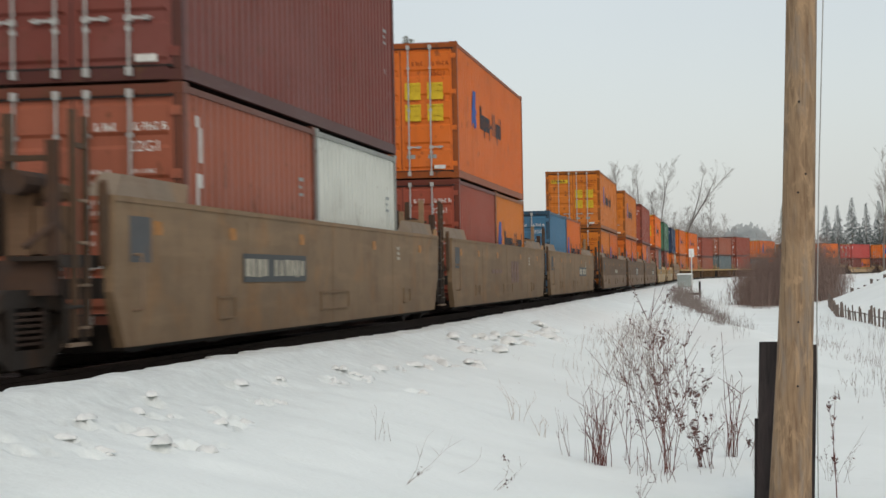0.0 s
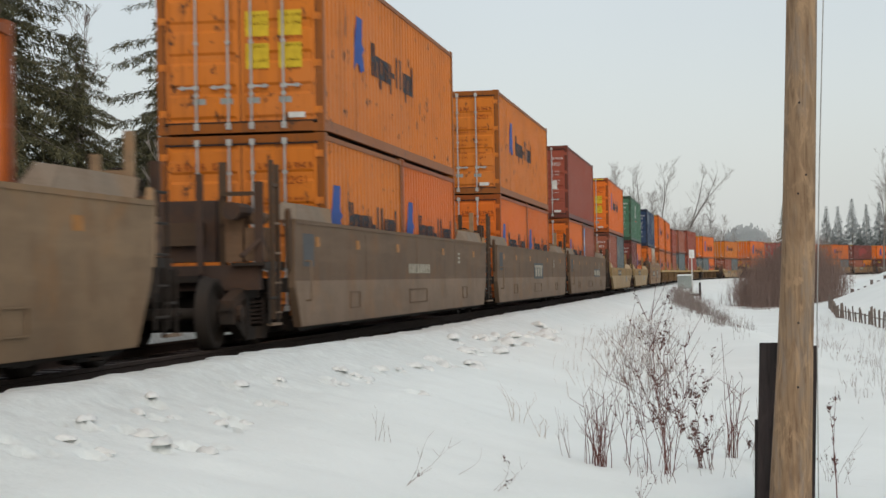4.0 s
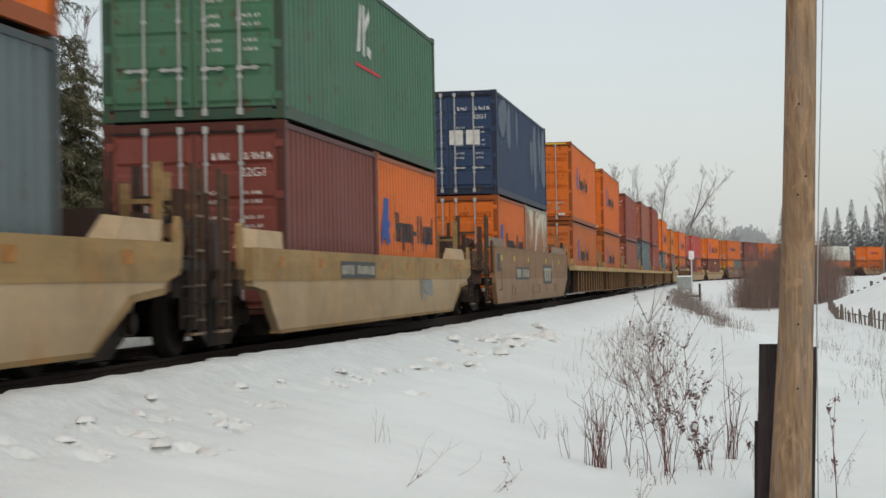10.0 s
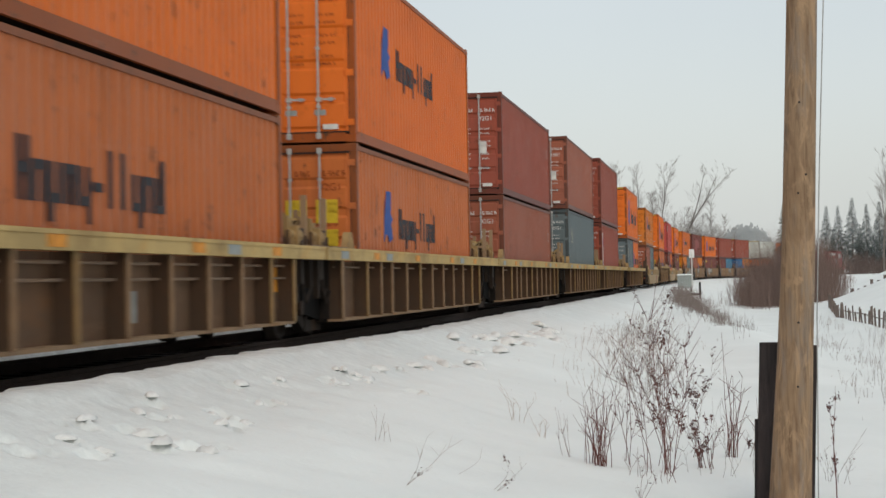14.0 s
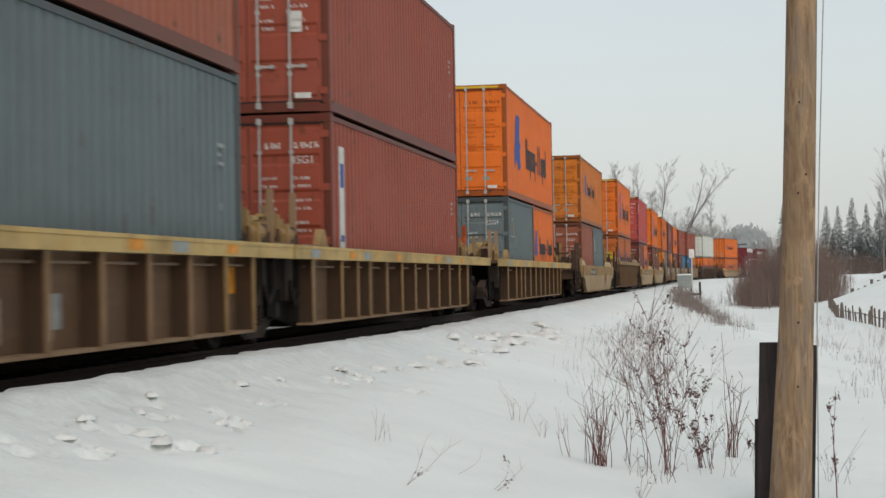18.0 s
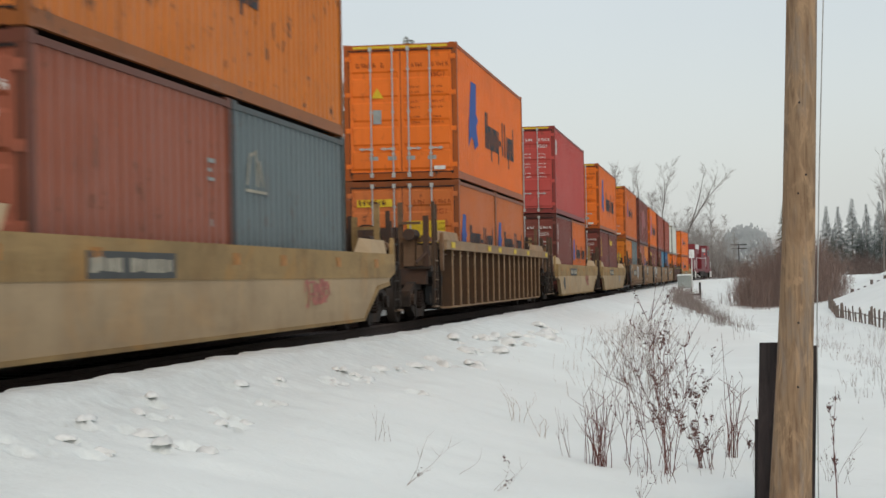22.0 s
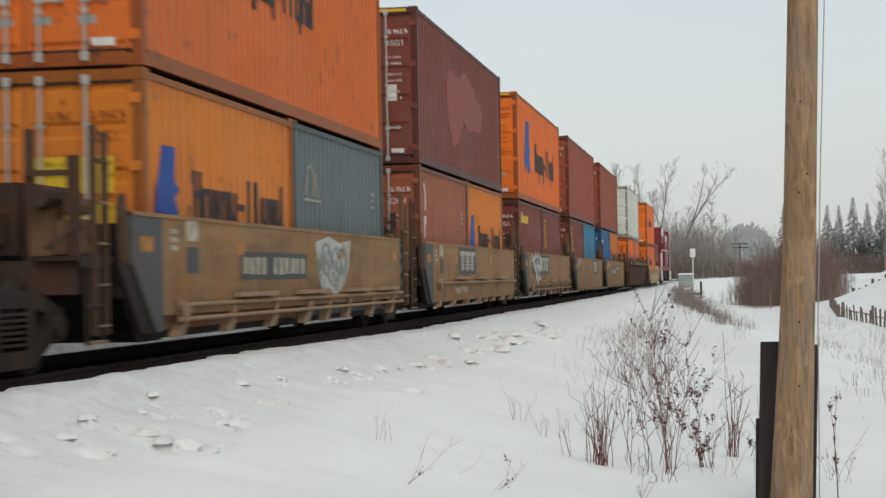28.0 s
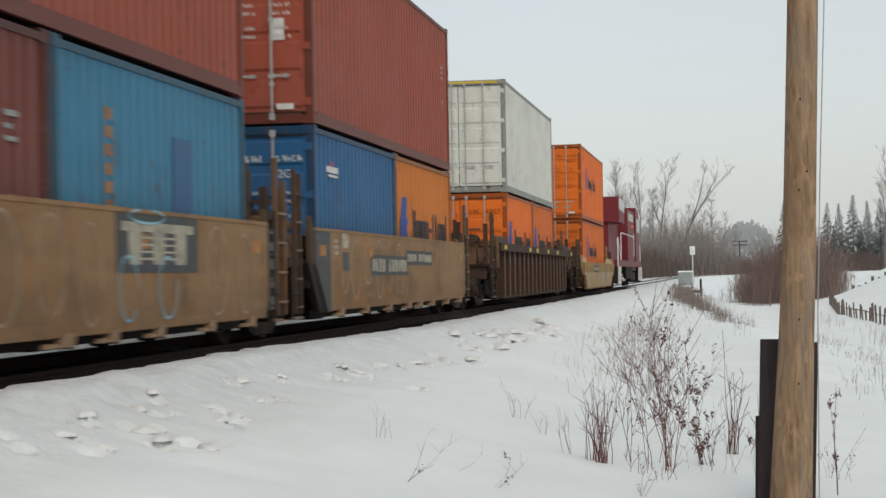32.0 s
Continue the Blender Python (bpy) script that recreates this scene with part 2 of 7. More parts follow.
GASKET, RUBBER, IRON = plain("black_gasket", (0.018, 0.017, 0.016)), plain("black_rubber", (0.02, 0.02, 0.02)), plain("rusty_iron", (0.045, 0.03, 0.024), 0.75, 0.3)
# near-black colour that paints in the deep shade of recesses
RECESS_SHADE = plain("recess_shade_black", (0.006, 0.0055, 0.005), 0.95)
SNOW, BALLAST = snow_material(), ballast_material()
# clod snow, its grey painted in for the lumps' shaded faces
SHADE_GREY_SNOW = plain("shade_grey_snow", (0.67, 0.68, 0.665), 0.8, vary=0.10, scale=9)
POLE_WOOD = wood_material("weathered_pole_wood", (0.245, 0.162, 0.094), (0.125, 0.072, 0.038))
DARK_WOOD = wood_material("creosoted_timber", (0.030, 0.022, 0.022), (0.012, 0.010, 0.010))
FENCE_WOOD = wood_material("grey_fence_wood", (0.13, 0.10, 0.085), (0.06, 0.045, 0.04))
BARK, BIRCH = plain("grey_bark", (0.16, 0.135, 0.12), 0.9, vary=0.3), plain("birch_bark", (0.42, 0.39, 0.35), 0.8, vary=0.3)
TWIG, RED_TWIG, BROWN_TWIG = plain("grey_twigs", (0.20, 0.165, 0.15), 0.9), plain("red_brown_stems", (0.125, 0.05, 0.041), 0.9), plain("brown_brush", (0.20, 0.145, 0.125), 0.9)
# far twigs and bark carry the distance haze as a paler grey
FAR_TWIG, FAR_BARK, FAR_BROWN = plain("haze_grey_twigs", (0.25, 0.228, 0.212), 0.9), plain("haze_grey_bark", (0.17, 0.148, 0.135), 0.9), plain("grey_brown_brush", (0.125, 0.095, 0.085), 0.9)
PALE_TWIG = plain("pale_stalks", (0.34, 0.27, 0.22), 0.9)
LEAF_DEAD = foliage("withered_leaves", (0.06, 0.03, 0.03), (0.13, 0.065, 0.05))
NEEDLES = foliage("conifer_needles", (0.034, 0.038, 0.017), (0.125, 0.113, 0.052))
# bluish needle tone holds the haze of distance; one tenth is snow white
SNOWY_HAZED_NEEDLES = foliage("frosted_hazed_needles", (0.036, 0.052, 0.050), (0.090, 0.115, 0.112), 0.10)
MAROON_LOCO = paint("maroon_locomotive_paint", (0.165, 0.014, 0.021), 0.2)


# ---- mesh helpers ----
class Shape:
    """Collects vertices and faces of one mesh."""

    def __init__(self):
        self.v, self.f = [], []

    def add(self, verts, faces):
        k = len(self.v)
        self.v += [tuple(p) for p in verts]
        self.f += [tuple(i + k for i in q) for q in faces]
        return self

    def box(self, x0, x1, y0, y1, z0, z1):
        return self.add([(x0, y0, z0), (x1, y0, z0), (x1, y1, z0), (x0, y1, z0), (x0, y0, z1), (x1, y0, z1), (x1, y1, z1), (x0, y1, z1)],
                        [(0, 3, 2, 1), (4, 5, 6, 7), (0, 1, 5, 4), (1, 2, 6, 5), (2, 3, 7, 6), (3, 0, 4, 7)])

    def slab(self, poly, y0, y1):
        """A plate with the outline poly in (x, z), from y0 to y1."""
        n = len(poly)
        return self.add([(x, y0, z) for x, z in poly] + [(x, y1, z) for x, z in poly],
                        [tuple(range(n)), tuple(range(2 * n - 1, n - 1, -1))] + [(i, i + n, (i + 1) % n + n, (i + 1) % n) for i in range(n)])

    def rod(self, a, b, r, n=8, r2=None, caps=True):
        a, b = Vector(a), Vector(b)
        d = (b - a).normalized()
        u = d.orthogonal().normalized()
        w = d.cross(u)
        r2 = r if r2 is None else r2
        ring = [(math.cos(i * math.tau / n), math.sin(i * math.tau / n)) for i in range(n)]
        vs = [a + (u * c + w * s) * r for c, s in ring] + [b + (u * c + w * s) * r2 for c, s in ring]
        fs = [(i, (i + 1) % n, (i + 1) % n + n, i + n) for i in range(n)]
        if caps:
            fs += [tuple(range(n - 1, -1, -1)), tuple(range(n, 2 * n))]
        return self.add(vs, fs)

    def line(self, pts, r, n=6):
        for a, b in zip(pts, pts[1:]):
            self.rod(a, b, r, n)
        return self

    def lathe(self, profile, c, n=24):
        """A solid turned round the y axis through c; profile: (radius, y)."""
        k, vs, fs = len(profile), [], []
        for i in range(n):
            a = i * math.tau / n
            vs += [(c[0] + r * math.cos(a), c[1] + y, c[2] + r * math.sin(a)) for r, y in profile]
        for i in range(n):
            for j in range(k - 1):
                fs.append((i * k + j, (i + 1) % n * k + j, (i + 1) % n * k + j + 1, i * k + j + 1))
        fs += [tuple(i * k for i in range(n)), tuple(i * k + k - 1 for i in range(n - 1, -1, -1))]
        return self.add(vs, fs)

    def turned(self):
        """Swaps the x and y axes."""
        self.v = [(y, x, z) for x, y, z in self.v]
        self.f = [q[::-1] for q in self.f]
        return self

    def mesh(self, name, smooth=False):
        me = bpy.data.meshes.new(name)
        me.from_pydata(self.v, [], self.f)
        me.update()
        if smooth:
            me.polygons.foreach_set("use_smooth", [True] * len(me.polygons))
        return me


CACHE = {}
JOINED = ("lever_gear", "hose_tangle", "brake_piping", "brake_wheel", "bough_wood", "paint_smear", "spring_nest", "id_code", "weight_panel", "owner_code", "owner_label_code", "side_code", "stencil_lettering", "painted_scrawl", "word_mark", "upright_lettering", "badge_field",
          "data_stencil", "stem_clump", "withered_leaves", "strip_marks", "badge_text", "sail_emblem", "emblem")


def shared(key, make, smooth=False):
    if key not in CACHE:
        CACHE[key] = make().mesh(key, smooth)
        CACHE[key].materials.append(None)
    return CACHE[key]


def part(name, mesh, mat, parent, label="", at=(0, 0, 0)):
    """One mesh object under a thing or under a part."""
    me = mesh.mesh(name) if isinstance(mesh, Shape) else mesh
    if not me.materials:
        me.materials.append(None)
    ob = new(name, me)
    ob.material_slots[0].link = "OBJECT"
    ob.material_slots[0].material = mat
    ob.parent, ob.location = parent, at
    return tagged(ob, label, kind="stuff" if name in JOINED else "")


def single(name, shape, mat, label, category, kind="", group="", smooth=False):
    me = shape.mesh(name, smooth)
    me.materials.append(mat)
    return tagged(new(name, me), label, category, group, kind)


def thing(name, label, category, group="", m=None):
    ob = new(name)
    ob.empty_display_size = 0.3
    if m is not None:
        ob.matrix_world = m
    return tagged(ob, label, category, group)


def lettering(text, size):
    """A flat mesh of the text in the x-z plane, facing -y."""
    key = "text %s %.3f" % (text, size)
    if key not in CACHE:
        cu = bpy.data.curves.new("t", "FONT")
        cu.body, cu.size, cu.extrude = text, size, 0.001
        ob = new("t", cu)
        me = bpy.data.meshes.new_from_object(ob.evaluated_get(bpy.context.evaluated_depsgraph_get()))
        bpy.data.objects.remove(ob)
        me.transform(Matrix.Rotation(radians(90), 4, "X"))
        me.materials.clear()
        me.materials.append(None)
        CACHE[key] = me
    return CACHE[key]


# ---- the line of the track ----
OFF = 6.805
S1, S2, K1, SPEED = 187.48, 201.47, -0.0020234, 13.9506
TS = np.arange(-120, 1400, 0.5)
_k = np.clip((TS - S1) / (S2 - S1), 0, 1) * K1
TH = np.cumsum(_k) * 0.5
TX, TY = np.cumsum(np.cos(TH)) * 0.5, np.cumsum(np.sin(TH)) * 0.5
_i = int(120 / 0.5)
TX, TY = TX - TX[_i], TY - TY[_i] + OFF


def rise(s):
    return 0.0016 * np.maximum(0, s - 150)


def track(s, lat=0.0, z=0.0):
    """The place at s metres along the track, lat metres to the camera's side."""
    x, y, th = np.interp(s, TS, TX), np.interp(s, TS, TY), np.interp(s, TS, TH)
    return Vector((x + math.sin(th) * lat, y - math.cos(th) * lat, z + float(rise(s))))


def ride(s, length):
    """The pose of a vehicle whose nearer truck is at s and the other length metres on."""
    a, b = track(s), track(s + length)
    d = (b - a).normalized()
    left = Vector((0, 0, 1)).cross(d).normalized()
    m = Matrix((d, left, d.cross(left))).transposed().to_4x4()
    m.translation = a
    return m


# ---- the snow ----
def lumps(x, y, seed, scale):
    """Cheap smooth value noise on arrays."""
    rng = np.random.RandomState(seed)
    tab = rng.rand(64, 64)
    u, w = x / scale, y / scale
    i, j = np.floor(u).astype(int), np.floor(w).astype(int)
    fu, fw = u - i, w - j
    fu, fw = fu * fu * (3 - 2 * fu), fw * fw * (3 - 2 * fw)
    g = lambda a, b: tab[a % 64, b % 64]
    return (g(i, j) * (1 - fu) + g(i + 1, j) * fu) * (1 - fw) + (g(i, j + 1) * (1 - fu) + g(i + 1, j + 1) * fu) * fw - 0.5


def from_track(x, y):
    """Distance to the camera's side of the track's centre, and the way along it."""
    x, y = np.atleast_1d(x).astype(float), np.atleast_1d(y).astype(float)
    q, s = OFF - y, x.copy()
    far = np.where(x > S1 - 5)[0]
    px, py, ps, pt = TX[::8], TY[::8], TS[::8], TH[::8]
    for c in np.array_split(far, max(1, len(far) // 4000)):
        d = (x[c, None] - px) ** 2 + (y[c, None] - py) ** 2
        k = d.argmin(1)
        dx, dy = x[c] - px[k], y[c] - py[k]
        q[c] = np.sin(pt[k]) * dx - np.cos(pt[k]) * dy
        s[c] = ps[k]
    return q, s


RNG = np.random.RandomState(7)
PRINTS = []
TRAIL = ((13.82, 3.9), (14.84, 3.8), (13.46, 3.53), (12.16, 3.4), (16.08, 3.62), (17.2, 3.73), (17.02, 3.58), (18.06, 3.58), (18.88, 3.49), (19.76, 3.44), (16.96, 2.99), (21.64, 3.53), (25.04, 3.79), (24.14, 3.41),
         (22.2, 3.18), (25.26, 3.29), (9.14, 3.85), (8.98, 3.68), (9.7, 3.7), (9.44, 3.47), (10.3, 3.82), (10.52, 3.63), (11.28, 3.7), (10.8, 3.54), (10.22, 3.33), (10.5, 3.24), (12.24, 3.56), (11.8, 3.31),
         (11.8, 3.87), (26.96, 3.72), (27.2, 3.36), (27.78, 3.19), (34.0, 3.56), (29.98, 2.91), (27.66, 3.56), (30.44, 3.31), (15.82, 3.58), (21.4, 3.36), (28.88, 3.42), (31.2, 3.16))
CLODS = []
for _x, _y in TRAIL:
    _w = 1.0 if _x < 20 else 1.6
    PRINTS.append((_x, _y, RNG.uniform(0.06, 0.085) * _w, RNG.uniform(0.7, 1.1)))
    for _ in range(1 if _x < 26 else 2):
        PRINTS.append((_x + RNG.uniform(-0.3, 0.3) * _w, _y + RNG.uniform(-0.14, 0.14), RNG.uniform(0.03, 0.05) * _w, RNG.uniform(0.5, 0.9)))
    for _ in range(2 if _x < 12.5 else 3 if _x < 20 else 5):
        CLODS.append((_x + RNG.normal(0.05, 0.09) * _w, _y + RNG.normal(0.0, 0.06), RNG.uniform(0.018, 0.050) * _w * (0.8 if _x < 12 else 1.0)))


def snow_height(x, y):
    x, y = np.atleast_1d(x).astype(float), np.atleast_1d(y).astype(float)
    q, s = from_track(x, y)
    edge = np.clip(1 - np.abs(np.abs(q) - 2.1) / .9, 0, 1)
    q = q + edge * (0.26 * lumps(x, y, 11, 0.6) + 0.16 * lumps(x, y, 12, 0.19))
    near = np.interp(q, [-400, -40, -9, -4.5, -2.6, -1.98, -1.72, 1.90, 2.12, 2.6, 3.3, 5.0, 6.6, 8.5, 12, 30],
                     [0.6, 0.2, -0.5, -0.35, 0.04, 0.05, -0.36, -0.36, 0.03, 0.04, -0.17, -0.55, -0.86, -1.0, -1.05, -0.75])
    z = near + rise(s) * np.exp(-np.abs(q) / 60)
    field = np.clip((q - 8) / 30, 0, 1) * 0.0085 * np.clip(x - 110, 0, 500)
    z += field
    # low bank along the ditch, and the hollow behind it
    c = np.interp(x, [24, 42, 68, 110], [-1.4, -0.6, 1.9, 3.2])
    on = np.exp(-((x - 52) / 24) ** 2)
    z += on * (0.26 * np.exp(-((y - c) / 1.1) ** 2) - 0.22 * np.exp(-((y - c + 2.6) / 1.5) ** 2))
    # mound beside the fence
    z += 1.75 * np.exp(-(((x - 84) / 13) ** 2 + ((y + 8.8) / 3.6) ** 2))
    z += 2.5 * np.exp(-(((x - 128) / 14) ** 2 + ((y + 14.5) / 6) ** 2))
    off = np.clip((np.abs(q) - 2.3) / 1.5, 0, 1)
    z += off * (0.16 * lumps(x, y, 1, 3.1) + 0.05 * lumps(x, y, 2, 0.9)) + np.clip((np.abs(q) - 2.0) / 0.4, 0, 1) * 0.035 * lumps(x, y, 3, 0.33)
    z += np.clip((np.abs(q) - 20) / 40, 0, 1) * 0.9 * lumps(x, y, 4, 31.0)
    z += 0.085 * np.exp(-((q - 2.35) / .42) ** 2) * np.clip((27 - x) / 11, 0, 1)
    for px, py, r, h in PRINTS:
        d = np.hypot(x - px, (y - py) * 1.2)
        near_by = d < 5 * r
        if near_by.any():
            e = d[near_by]
            up = np.exp(-(np.hypot(x[near_by] - px - 1.35 * r, y[near_by] - py - 0.4 * r) / (0.8 * r)) ** 2)
            z[near_by] += h * (0.035 * up - 0.085 * np.exp(-(e / (0.95 * r)) ** 4))
    return z


def ground_at(x, y):
    return float(snow_height(x, y)[0])


def build_ground():
    steps = lambda *spans: np.unique(np.concatenate([np.arange(a, b, d) for a, b, d in spans]).round(4))
    xs = steps((-700, -60, 80), (-60, 6, 3), (6, 18, 0.05), (18, 34, 0.08), (34, 60, 0.35), (60, 130, 0.9), (130, 460, 4), (460, 1000, 40), (1000, 4200, 400))
    ys = steps((-2500, -400, 300), (-400, -60, 20), (-60, -8, 1.6), (-8, -2, 0.4), (-2, 2.7, 0.16), (2.7, 4.2, 0.04), (4.2, 5.2, 0.06), (5.2, 9.2, 0.3), (9.2, 40, 2.0), (40, 400, 24), (400, 2600, 300))
    gx, gy = np.meshgrid(xs, ys, indexing="ij")
    z = snow_height(gx.ravel(), gy.ravel())
    m = len(ys)
    v = np.stack([gx.ravel(), gy.ravel(), z], 1)
    i, j = np.meshgrid(np.arange(len(xs) - 1), np.arange(m - 1), indexing="ij")
    a = (i * m + j).ravel()
    f = np.stack([a, a + m, a + m + 1, a + 1], 1)
    me = bpy.data.meshes.new("ground")
    me.from_pydata(v.tolist(), [], f.tolist())
    me.polygons.foreach_set("use_smooth", [True] * len(me.polygons))
    me.materials.append(SNOW)
    tagged(new("ground", me), "snow-covered trackside bank, ditch and field", "snow", kind="structure")


def build_clods():
    """Soft lumps of snow kicked up along the footprints, greyed for their shaded sides."""
    rng, sh, n, m = random.Random(15), Shape(), 10, 5
    for x, y, r in CLODS:
        g, turn, long = ground_at(x, y), rng.uniform(0, 3), rng.uniform(1.0, 1.8)
        p = [rng.uniform(0, 6.28) for _ in range(3)]
        vs = [(x, y, g + r * rng.uniform(.7, 1.0))]
        for j in range(1, m):
            f = j / (m - 1)
            for i in range(n):
                a = i * math.tau / n
                k = r * 1.5 * math.sin(f * 1.57) * (1 + .22 * math.sin(2 * a + p[0]) + .14 * math.sin(3 * a + p[1]))
                u, w = k * long * math.cos(a), k * math.sin(a)
                vs.append((x + u * math.cos(turn) - w * math.sin(turn), y + u * math.sin(turn) + w * math.cos(turn), g + r * (math.cos(f * 1.57) * (.85 + .25 * math.sin(a * 2 + p[2])) - .25 * f)))
        fs = [(0, 1 + i, 1 + (i + 1) % n) for i in range(n)]
        for j in range(m - 2):
            fs += [(1 + j * n + i, 1 + (j + 1) * n + i, 1 + (j + 1) * n + (i + 1) % n, 1 + j * n + (i + 1) % n) for i in range(n)]
        sh.add(vs, fs)
    single("snow_clods", sh, SHADE_GREY_SNOW, "small lumps of shade-grey snow kicked up along a line of footprints", "snow", kind="stuff", smooth=True)


def build_track():
    everywhere = [*np.arange(-40, 190, 5.0), *np.arange(190, 640, 3.0)]

    def strip(lats, name, mat, label, category, s_list=everywhere):
        sh = Shape()
        n = len(lats)
        rows = [[track(s, l, z) for l, z in lats] for s in s_list]
        for r in rows:
            sh.v += [tuple(p) for p in r]
        for k in range(len(rows) - 1):
            for j in range(n):
                sh.f.append((k * n + j, k * n + (j + 1) % n, (k + 1) * n + (j + 1) % n, (k + 1) * n + j))
        return single(name, sh, mat, label, category, kind="structure")

    strip([(-2.25, -0.5), (-1.95, -0.20), (-0.80, -0.155), (0.80, -0.155), (1.95, -0.20), (2.25, -0.5)], "ballast", BALLAST, "dark ballast bed with packed snow", "ballast", [s for s in everywhere if s <= 105])
    strip([(-2.25, -0.5), (-1.95, -0.16), (-0.80, -0.075), (0.80, -0.075), (1.95, -0.16), (2.25, -0.5)], "snowed_ballast", SNOW, "ballast bed under packed snow between the rails", "ballast", [s for s in everywhere if s >= 105])
    for side in (0.753, -0.753):
        strip([(side - 0.07, -0.17), (side - 0.07, -0.155), (side - 0.012, -0.13), (side - 0.012, -0.045), (side - 0.036, -0.035), (side - 0.036, 0.0),
               (side + 0.036, 0.0), (side + 0.036, -0.035), (side + 0.012, -0.045), (side + 0.012, -0.13), (side + 0.07, -0.155), (side + 0.07, -0.17)],
              "rail", IRON, "rusty steel rail with a worn head", "rail")
    ties = Shape()
    for s in np.arange(2, 260, 0.55):
        p, d = track(s), (track(s + 0.5) - track(s)).normalized()
        w = Vector((-d.y, d.x, 0))
        k = [p + d * a * 0.11 + w * b * 1.3 for a, b in ((-1, -1), (1, -1), (1, 1), (-1, 1))]
        ties.add([(*c.xy, c.z - 0.3) for c in k] + [(*c.xy, c.z - 0.135) for c in k],
                 [(4, 5, 6, 7), (0, 1, 5, 4), (1, 2, 6, 5), (2, 3, 7, 6), (3, 0, 4, 7)])
    single("railway_ties", ties, DARK_WOOD, "dark creosoted ties half sunk in ballast", "ties", kind="stuff")


build_ground()
build_clods()
build_track()

# ---- containers ----
W2 = 1.219


def corrugated(length, height, outer, inner, y_sign):
    """A folded side panel between the posts, standing on the floor rail."""
    sh = Shape()
    x, z0, z1, pts = 0.16, 0.16, height - 0.10, []
    n = max(4, round((length - 0.32) / 0.278))
    p = (length - 0.32) / n
    for i in range(n):
        pts += [(x + i * p, outer), (x + i * p + p * 0.42, outer), (x + i * p + p * 0.5, inner), (x + i * p + p * 0.92, inner)]
    pts.append((length - 0.16, outer))
    k = len(pts)
    sh.v = [(a, y_sign * b, z0) for a, b in pts] + [(a, y_sign * b, z1) for a, b in pts]
    sh.f = [(i, i + 1, i + 1 + k, i + k) if y_sign < 0 else (i + 1, i, i + k, i + 1 + k) for i in range(k - 1)]
    return sh


def frame_shape(L, H):
    sh = Shape()
    for x0, x1 in ((0, 0.11), (L - 0.11, L)):
        for y0, y1 in ((-W2, -W2 + 0.10), (W2 - 0.10, W2)):
            sh.box(x0, x1, y0, y1, 0.12, H - 0.12)
    for x0, x1 in ((0, 0.178), (L - 0.178, L)):
        for y0, y1 in ((-W2 - 0.003, -W2 + 0.162), (W2 - 0.162, W2 + 0.003)):
            sh.box(x0 - (0.004 if x0 == 0 else 0), x1 + (0.004 if x1 == L else 0), y0, y1, 0, 0.118)
            sh.box(x0 - (0.004 if x0 == 0 else 0), x1 + (0.004 if x1 == L else 0), y0, y1, H - 0.118, H)
    for y0, y1 in ((-W2, -W2 + 0.05), (W2 - 0.05, W2)):
        sh.box(0.17, L - 0.17, y0, y1, 0.015, 0.165)
        sh.box(0.17, L - 0.17, y0, y1, H - 0.105, H - 0.035)
    for x0, x1 in ((0.0, 0.09), (L - 0.09, L)):
        sh.box(x0, x1, -W2 + 0.16, W2 - 0.16, 0.01, 0.15)
        sh.box(x0, x1, -W2 + 0.16, W2 - 0.16, H - 0.13, H - 0.01)
    return sh


def door_shape(H, y0, y1):
    """One door leaf in the end frame, pressed into five bands."""
    z0, z1, n = 0.165, H - 0.145, 5
    h, line = (z1 - z0) / n, [(0.02, z0)]
    for i in range(n):
        a, b = z0 + i * h, z0 + (i + 1) * h
        line += [(0.036, a + 0.015), (0.036, a + 0.05), (0.010, a + 0.09), (0.010, b - 0.09), (0.036, b - 0.05), (0.036, b - 0.015)]
    line.append((0.02, z1))
    ys, k, sh = (y0, y0 + 0.05, y0 + 0.07, y1 - 0.07, y1 - 0.05, y1), len(line), Shape()
    for c, y in enumerate(ys):
        sh.v += [(0.02 if c in (0, 1, 4, 5) else x, y, z) for x, z in line]
    sh.f = [(c * k + r, c * k + r + 1, (c + 1) * k + r + 1, (c + 1) * k + r) for c in range(5) for r in range(k - 1)]
    m = len(sh.v)
    sh.v += [(0.085, y0, z0), (0.085, y0, z1), (0.085, y1, z1), (0.085, y1, z0)]
    e = 5 * k
    sh.f += [(m, m + 1, m + 2, m + 3), (m, m + 3, e, 0), (m + 1, k - 1, e + k - 1, m + 2), (m, 0, k - 1, m + 1), (m + 3, m + 2, e + k - 1, e)]
    return sh


def lock_rod_shape(H):
    sh = Shape().rod((-0.022, 0, 0.09), (-0.022, 0, H - 0.07), 0.0165, 8)
    for z in (0.10, H - 0.11):
        sh.box(-0.042, 0.0, -0.035, 0.035, z - 0.045, z + 0.045)
    for z in (0.55, H * 0.5, H - 0.55):
        sh.box(-0.036, 0.02, -0.03, 0.03, z - 0.022, z + 0.022)
    return sh


def handle_shape(way):
    """A flat lever out to one side of its lock rod, with the hub and the catch."""
    sh = (Shape().slab([(0, -.012), (.22, -.018), (.27, -.004), (.27, .010), (.05, .018), (0, .022)], -.044, -.034).box(-.035, .045, -.05, .0, -.032, .032)
          .box(.17, .23, -.05, .01, -.026, .026)).turned()
    sh.v = [(x, y * way, z) for x, y, z in sh.v]
    return sh


